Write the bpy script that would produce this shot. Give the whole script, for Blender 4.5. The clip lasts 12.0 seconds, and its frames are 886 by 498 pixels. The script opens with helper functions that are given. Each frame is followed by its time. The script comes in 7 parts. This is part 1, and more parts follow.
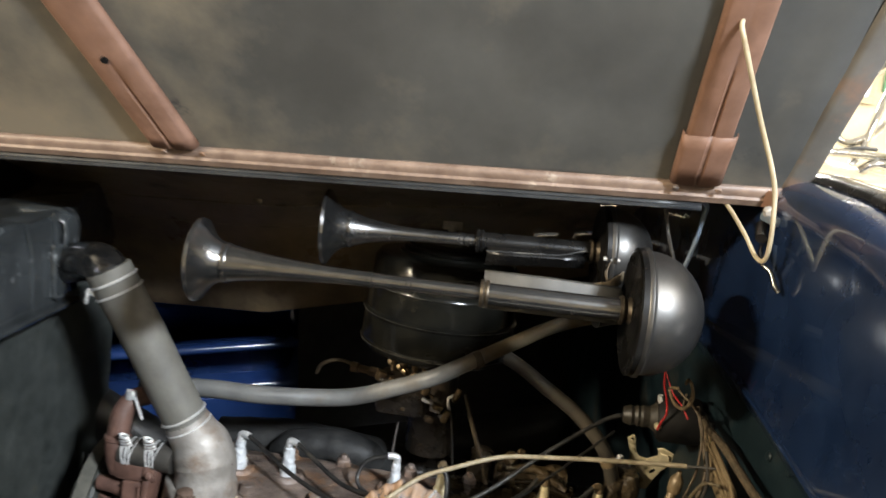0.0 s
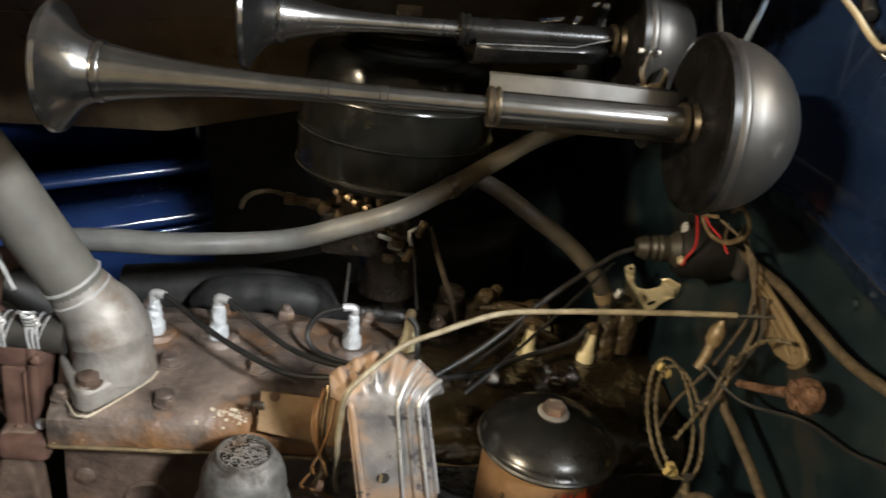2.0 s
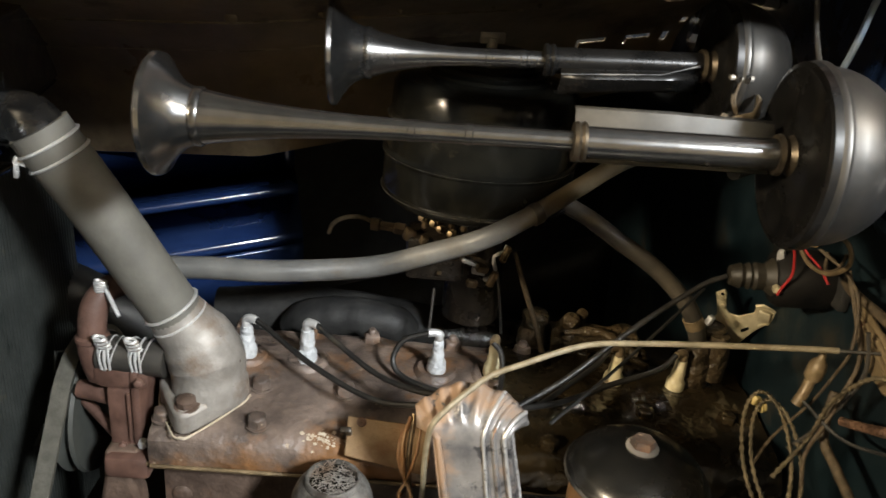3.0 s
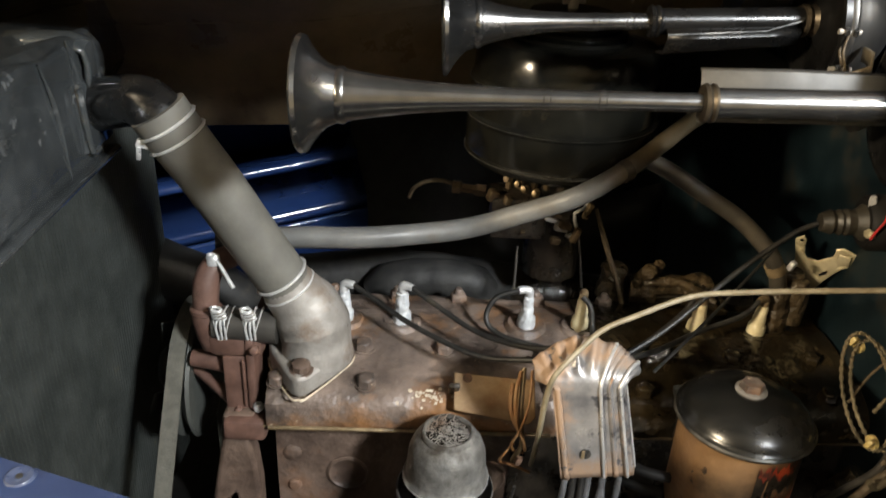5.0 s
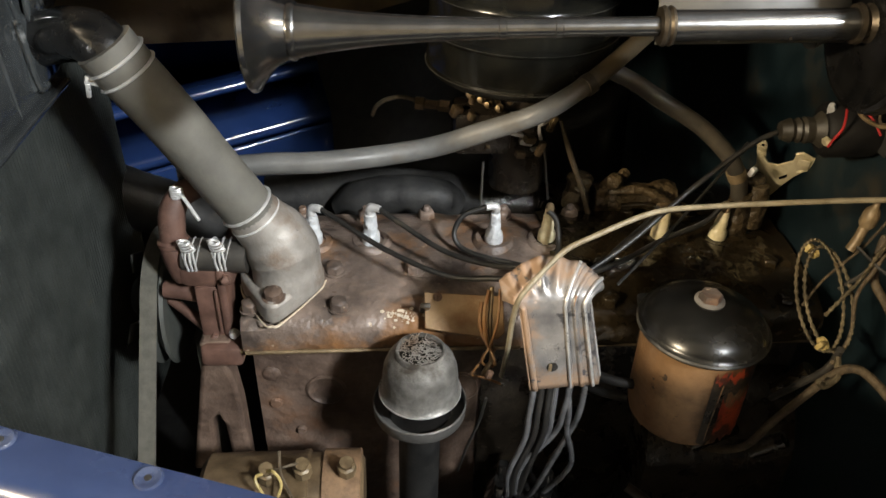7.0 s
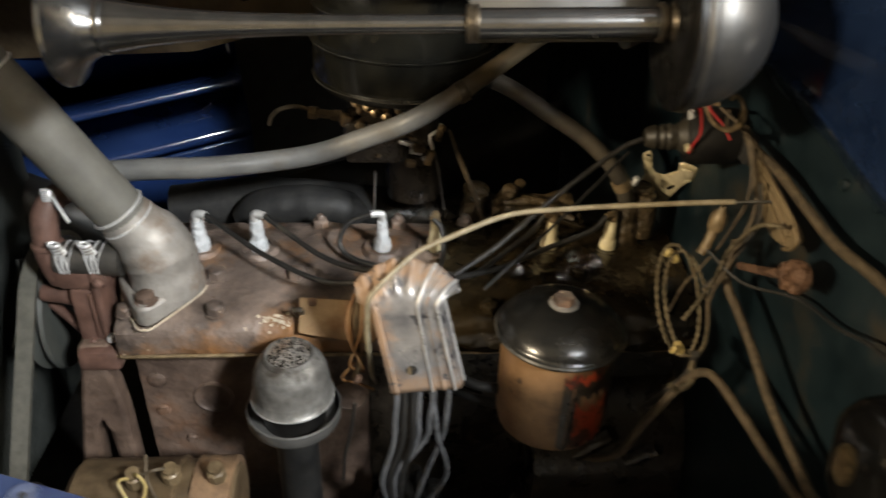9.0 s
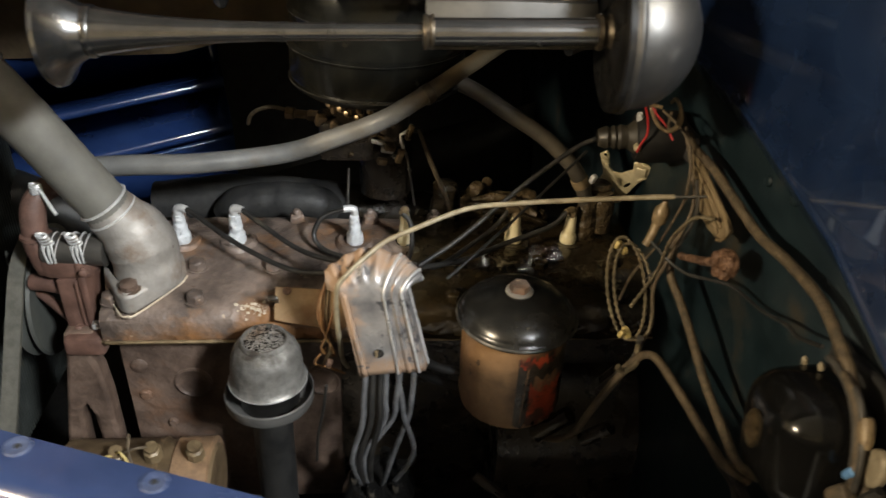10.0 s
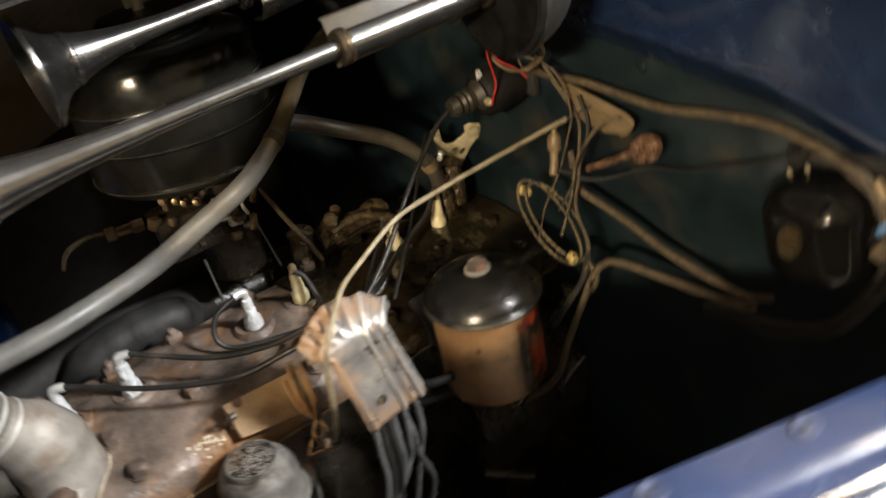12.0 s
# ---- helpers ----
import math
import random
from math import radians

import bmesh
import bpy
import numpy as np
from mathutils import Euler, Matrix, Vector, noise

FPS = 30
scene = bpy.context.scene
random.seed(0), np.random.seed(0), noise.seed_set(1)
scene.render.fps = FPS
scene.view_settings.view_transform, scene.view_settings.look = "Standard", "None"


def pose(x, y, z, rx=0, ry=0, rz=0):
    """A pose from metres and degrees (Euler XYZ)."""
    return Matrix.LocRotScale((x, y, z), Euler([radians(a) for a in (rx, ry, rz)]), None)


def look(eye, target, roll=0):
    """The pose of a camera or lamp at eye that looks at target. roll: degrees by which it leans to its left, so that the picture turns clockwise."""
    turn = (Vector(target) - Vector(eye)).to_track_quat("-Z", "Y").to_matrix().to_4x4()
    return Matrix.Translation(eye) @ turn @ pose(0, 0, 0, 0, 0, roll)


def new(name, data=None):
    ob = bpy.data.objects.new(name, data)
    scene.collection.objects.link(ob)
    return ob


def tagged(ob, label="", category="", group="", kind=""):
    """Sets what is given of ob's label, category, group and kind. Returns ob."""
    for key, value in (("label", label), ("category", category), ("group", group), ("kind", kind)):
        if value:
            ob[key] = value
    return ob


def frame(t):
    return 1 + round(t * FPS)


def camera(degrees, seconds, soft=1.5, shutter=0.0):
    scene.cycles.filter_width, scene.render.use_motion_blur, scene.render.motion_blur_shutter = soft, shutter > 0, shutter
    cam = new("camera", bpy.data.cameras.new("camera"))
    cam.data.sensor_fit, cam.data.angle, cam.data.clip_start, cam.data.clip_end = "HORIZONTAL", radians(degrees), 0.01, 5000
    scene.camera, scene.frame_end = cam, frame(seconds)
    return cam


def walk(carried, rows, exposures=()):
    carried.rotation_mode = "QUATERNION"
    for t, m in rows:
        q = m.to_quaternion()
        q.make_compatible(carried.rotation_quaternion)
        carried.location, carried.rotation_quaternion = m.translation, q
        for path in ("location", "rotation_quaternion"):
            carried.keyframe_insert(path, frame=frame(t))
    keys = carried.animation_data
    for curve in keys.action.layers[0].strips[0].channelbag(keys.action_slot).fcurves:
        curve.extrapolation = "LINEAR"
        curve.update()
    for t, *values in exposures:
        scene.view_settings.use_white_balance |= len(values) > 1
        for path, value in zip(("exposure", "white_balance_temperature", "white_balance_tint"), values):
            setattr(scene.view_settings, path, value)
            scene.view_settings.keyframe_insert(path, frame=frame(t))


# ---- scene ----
cam = camera(60.0, 12.0, shutter=0.6)
PATH = [
    (0, (0.016, 0.042, 1.32), (-0.012, 2.016, 0.998), 8.1),
    (0.5, (-0.03, 0.118, 1.301), (0.136, 2.07, 0.897), 9.3),
    (1, (-0.089, 0.202, 1.257), (0.301, 2.099, 0.757), 10.9),
    (1.5, (-0.106, 0.227, 1.262), (0.351, 2.082, 0.67), 11.0),
    (2, (-0.046, 0.265, 1.274), (0.231, 2.084, 0.491), 8.4),
    (2.5, (-0.03, 0.272, 1.288), (0.05, 2.101, 0.482), 6.1),
    (3, (-0.05, 0.272, 1.292), (0.013, 2.109, 0.504), 5.6),
    (4.8, (-0.138, 0.252, 1.301), (-0.073, 2.049, 0.426), 3.6),
    (5, (-0.146, 0.251, 1.304), (-0.088, 2.037, 0.407), 3.0),
    (5.5, (-0.152, 0.249, 1.296), (-0.072, 1.976, 0.291), 2.3),
    (6, (-0.145, 0.255, 1.304), (-0.04, 1.953, 0.252), 2.0),
    (6.5, (-0.14, 0.261, 1.333), (-0.007, 1.922, 0.227), 2.1),
    (6.7, (-0.140, 0.261, 1.334), (-0.007, 1.909, 0.210), 2.0),
    (8.3, (-0.108, 0.265, 1.314), (0.004, 1.903, 0.172), 1.6),
    (8.5, (-0.096, 0.273, 1.319), (0.022, 1.914, 0.183), 1.8),
    (8.7, (-0.058, 0.262, 1.330), (0.035, 1.934, 0.237), 1.4),
    (9, (-0.003, 0.237, 1.317), (0.12, 1.922, 0.247), 2.1),
    (9.5, (0.06, 0.224, 1.321), (0.154, 1.918, 0.263), 2.0),
    (10, (0.016, 0.185, 1.337), (0.173, 1.871, 0.273), 2.9),
    (10.5, (-0.071, 0.19, 1.339), (0.236, 1.841, 0.253), 4.0),
    (11, (-0.072, 0.208, 1.372), (0.371, 1.818, 0.27), 5.0),
    (11.5, (-0.059, 0.219, 1.355), (0.511, 1.806, 0.279), -0.8),
    (12, (-0.212, 0.272, 1.318), (0.692, 1.724, 0.282), -11.6),
]
walk(cam, [(t, look(eye, target, roll)) for t, eye, target, roll in PATH], [(0.0, 0.17, 6050, 10), (1.0, 0.10, 6250, 10), (2.5, 0.05, 6450, 10), (5.0, 0.16, 6500, 10), (6.5, 0.08, 6500, 10), (8.5, 0.02, 6600, 11), (9.5, -0.06, 6450, 10), (11.0, 0.06, 6550, 11), (12.0, 0.22, 6700, 12)])

# ---- world and light ----
world = bpy.data.worlds.new("garage_air")
scene.world = world
world.use_nodes = True
world.node_tree.nodes["Background"].inputs[0].default_value = (0.9, 0.95, 1.0, 1)
world.node_tree.nodes["Background"].inputs[1].default_value = 0.035


def area_lamp(name, eye, target, size, watts, colour, size_y=None):
    data = bpy.data.lights.new(name, "AREA")
    data.energy, data.color, data.size = watts, colour, size
    if size_y:
        data.shape, data.size_y = "RECTANGLE", size_y
    ob = new(name, data)
    ob.matrix_world = look(eye, target)
    return ob


area_lamp("work_light", (0.88, -0.53, 2.06), (-0.1, 0.9, 0.85), 0.24, 67, (0.94, 0.98, 1.0), 0.20)
area_lamp("unseen_tube_lamp", (-3.7, -1.70, 2.70), (-0.1, 0.9, 1.0), 0.7, 235, (1.0, 0.83, 0.58), 0.10)
# Added, unseen lamp that brightens the garage beyond the cowl.
area_lamp("unseen_tube_lamp", (3.4, 1.9, 2.72), (3.4, 1.9, 0.0), 1.2, 520, (1.0, 0.93, 0.80), 0.3)
area_lamp("unseen_tube_lamp", (1.60, -0.25, 2.72), (1.60, -0.25, 0.0), 1.2, 37, (1.0, 0.90, 0.74), 0.3)
# Added, unseen lamp that brightens what shows through the leaf slots.
area_lamp("unseen_tube_lamp", (0.2, 4.0, 2.72), (0.2, 4.0, 0.0), 1.2, 110, (1.0, 0.92, 0.78), 0.3)


# ---- materials ----
def surf(name, c1, c2, rough=0.5, metal=0.0, scale=60.0, bump=0.15, bscale=220.0, stain=None, stain_scale=14.0,
         stain_at=0.55, coat=0.0, rough_var=0.15, stretch=(1, 1, 1), stain_soft=0.12, spec=0.5, fade=(), fleck=None, fleck_scale=60.0, fleck_at=0.66, lump=0.0, lump_scale=30.0):
    m = bpy.data.materials.new(name)
    m.use_nodes = True
    nt = m.node_tree
    bsdf = nt.nodes["Principled BSDF"]
    tc = nt.nodes.new("ShaderNodeTexCoord")
    mp = nt.nodes.new("ShaderNodeMapping")
    mp.inputs["Scale"].default_value = stretch
    nt.links.new(tc.outputs["Object"], mp.inputs[0])

    def noise_node(s, detail=6.0, rgh=0.6):
        n = nt.nodes.new("ShaderNodeTexNoise")
        n.inputs["Scale"].default_value, n.inputs["Detail"].default_value, n.inputs["Roughness"].default_value = s, detail, rgh
        nt.links.new(mp.outputs[0], n.inputs["Vector"])
        return n

    worn_metal = None
    fine = noise_node(scale)
    ramp = nt.nodes.new("ShaderNodeValToRGB")
    ramp.color_ramp.elements[0].position, ramp.color_ramp.elements[1].position = 0.35, 0.65
    ramp.color_ramp.elements[0].color, ramp.color_ramp.elements[1].color = (*c1, 1), (*c2, 1)
    nt.links.new(fine.outputs["Fac"], ramp.inputs[0])
    colour = ramp.outputs[0]
    wear = noise_node(stain_scale, 8.0, 0.65)
    if stain:
        edge = nt.nodes.new("ShaderNodeValToRGB")
        edge.color_ramp.elements[0].position, edge.color_ramp.elements[1].position = stain_at, stain_at + stain_soft
        amount = wear.outputs["Fac"]
        if fade:
            split = nt.nodes.new("ShaderNodeSeparateXYZ")
            nt.links.new(tc.outputs["Object"], split.inputs[0])
            for axis, lo, hi, strength in fade:
                rng_node = nt.nodes.new("ShaderNodeMapRange")
                rng_node.inputs["From Min"].default_value, rng_node.inputs["From Max"].default_value = lo, hi
                rng_node.inputs["To Max"].default_value = strength
                nt.links.new(split.outputs[axis], rng_node.inputs["Value"])
                plus = nt.nodes.new("ShaderNodeMath")
                nt.links.new(amount, plus.inputs[0])
                nt.links.new(rng_node.outputs[0], plus.inputs[1])
                amount = plus.outputs[0]
        nt.links.new(amount, edge.inputs[0])
        mix = nt.nodes.new("ShaderNodeMix")
        mix.data_type = "RGBA"
        nt.links.new(edge.outputs[0], mix.inputs["Factor"])
        nt.links.new(colour, mix.inputs["A"])
        mix.inputs["B"].default_value = (*stain, 1)
        colour = mix.outputs["Result"]
        if metal > 0.3:
            dull = nt.nodes.new("ShaderNodeMapRange")
            dull.inputs["To Min"].default_value, dull.inputs["To Max"].default_value = metal, metal * 0.15
            nt.links.new(edge.outputs[0], dull.inputs["Value"])
            worn_metal = dull.outputs[0]
    if fleck:
        spots = noise_node(fleck_scale, 5.0, 0.7)
        cut = nt.nodes.new("ShaderNodeValToRGB")
        cut.color_ramp.elements[0].position, cut.color_ramp.elements[1].position = fleck_at, fleck_at + 0.05
        nt.links.new(spots.outputs["Fac"], cut.inputs[0])
        over = nt.nodes.new("ShaderNodeMix")
        over.data_type = "RGBA"
        nt.links.new(cut.outputs[0], over.inputs["Factor"])
        nt.links.new(colour, over.inputs["A"])
        over.inputs["B"].default_value = (*fleck, 1)
        colour = over.outputs["Result"]
    nt.links.new(colour, bsdf.inputs["Base Color"])
    rr = nt.nodes.new("ShaderNodeMapRange")
    rr.inputs["From Min"].default_value, rr.inputs["From Max"].default_value = 0.3, 0.7
    rr.inputs["To Min"].default_value, rr.inputs["To Max"].default_value = max(0.03, rough - rough_var), min(1.0, rough + rough_var)
    nt.links.new(wear.outputs["Fac"], rr.inputs["Value"])
    nt.links.new(rr.outputs[0], bsdf.inputs["Roughness"])
    bsdf.inputs["Metallic"].default_value = metal
    if worn_metal:
        nt.links.new(worn_metal, bsdf.inputs["Metallic"])
        rough_add = nt.nodes.new("ShaderNodeMath")
        rough_add.operation = "MULTIPLY_ADD"
        nt.links.new(edge.outputs[0], rough_add.inputs[0])
        rough_add.inputs[1].default_value = 0.35
        nt.links.new(rr.outputs[0], rough_add.inputs[2])
        nt.links.new(rough_add.outputs[0], bsdf.inputs["Roughness"])
    bsdf.inputs["Coat Weight"].default_value = coat
    bsdf.inputs["Specular IOR Level"].default_value = spec
    if bump:
        grain = noise_node(bscale, 4.0, 0.55)
        bp = nt.nodes.new("ShaderNodeBump")
        bp.inputs["Strength"].default_value, bp.inputs["Distance"].default_value = bump, 0.002
        nt.links.new(grain.outputs["Fac"], bp.inputs["Height"])
        if lump:
            swell = noise_node(lump_scale, 3.0, 0.5)
            under = nt.nodes.new("ShaderNodeBump")
            under.inputs["Strength"].default_value, under.inputs["Distance"].default_value = lump, 0.012
            nt.links.new(swell.outputs["Fac"], under.inputs["Height"])
            nt.links.new(under.outputs[0], bp.inputs["Normal"])
        nt.links.new(bp.outputs[0], bsdf.inputs["Normal"])
    return m


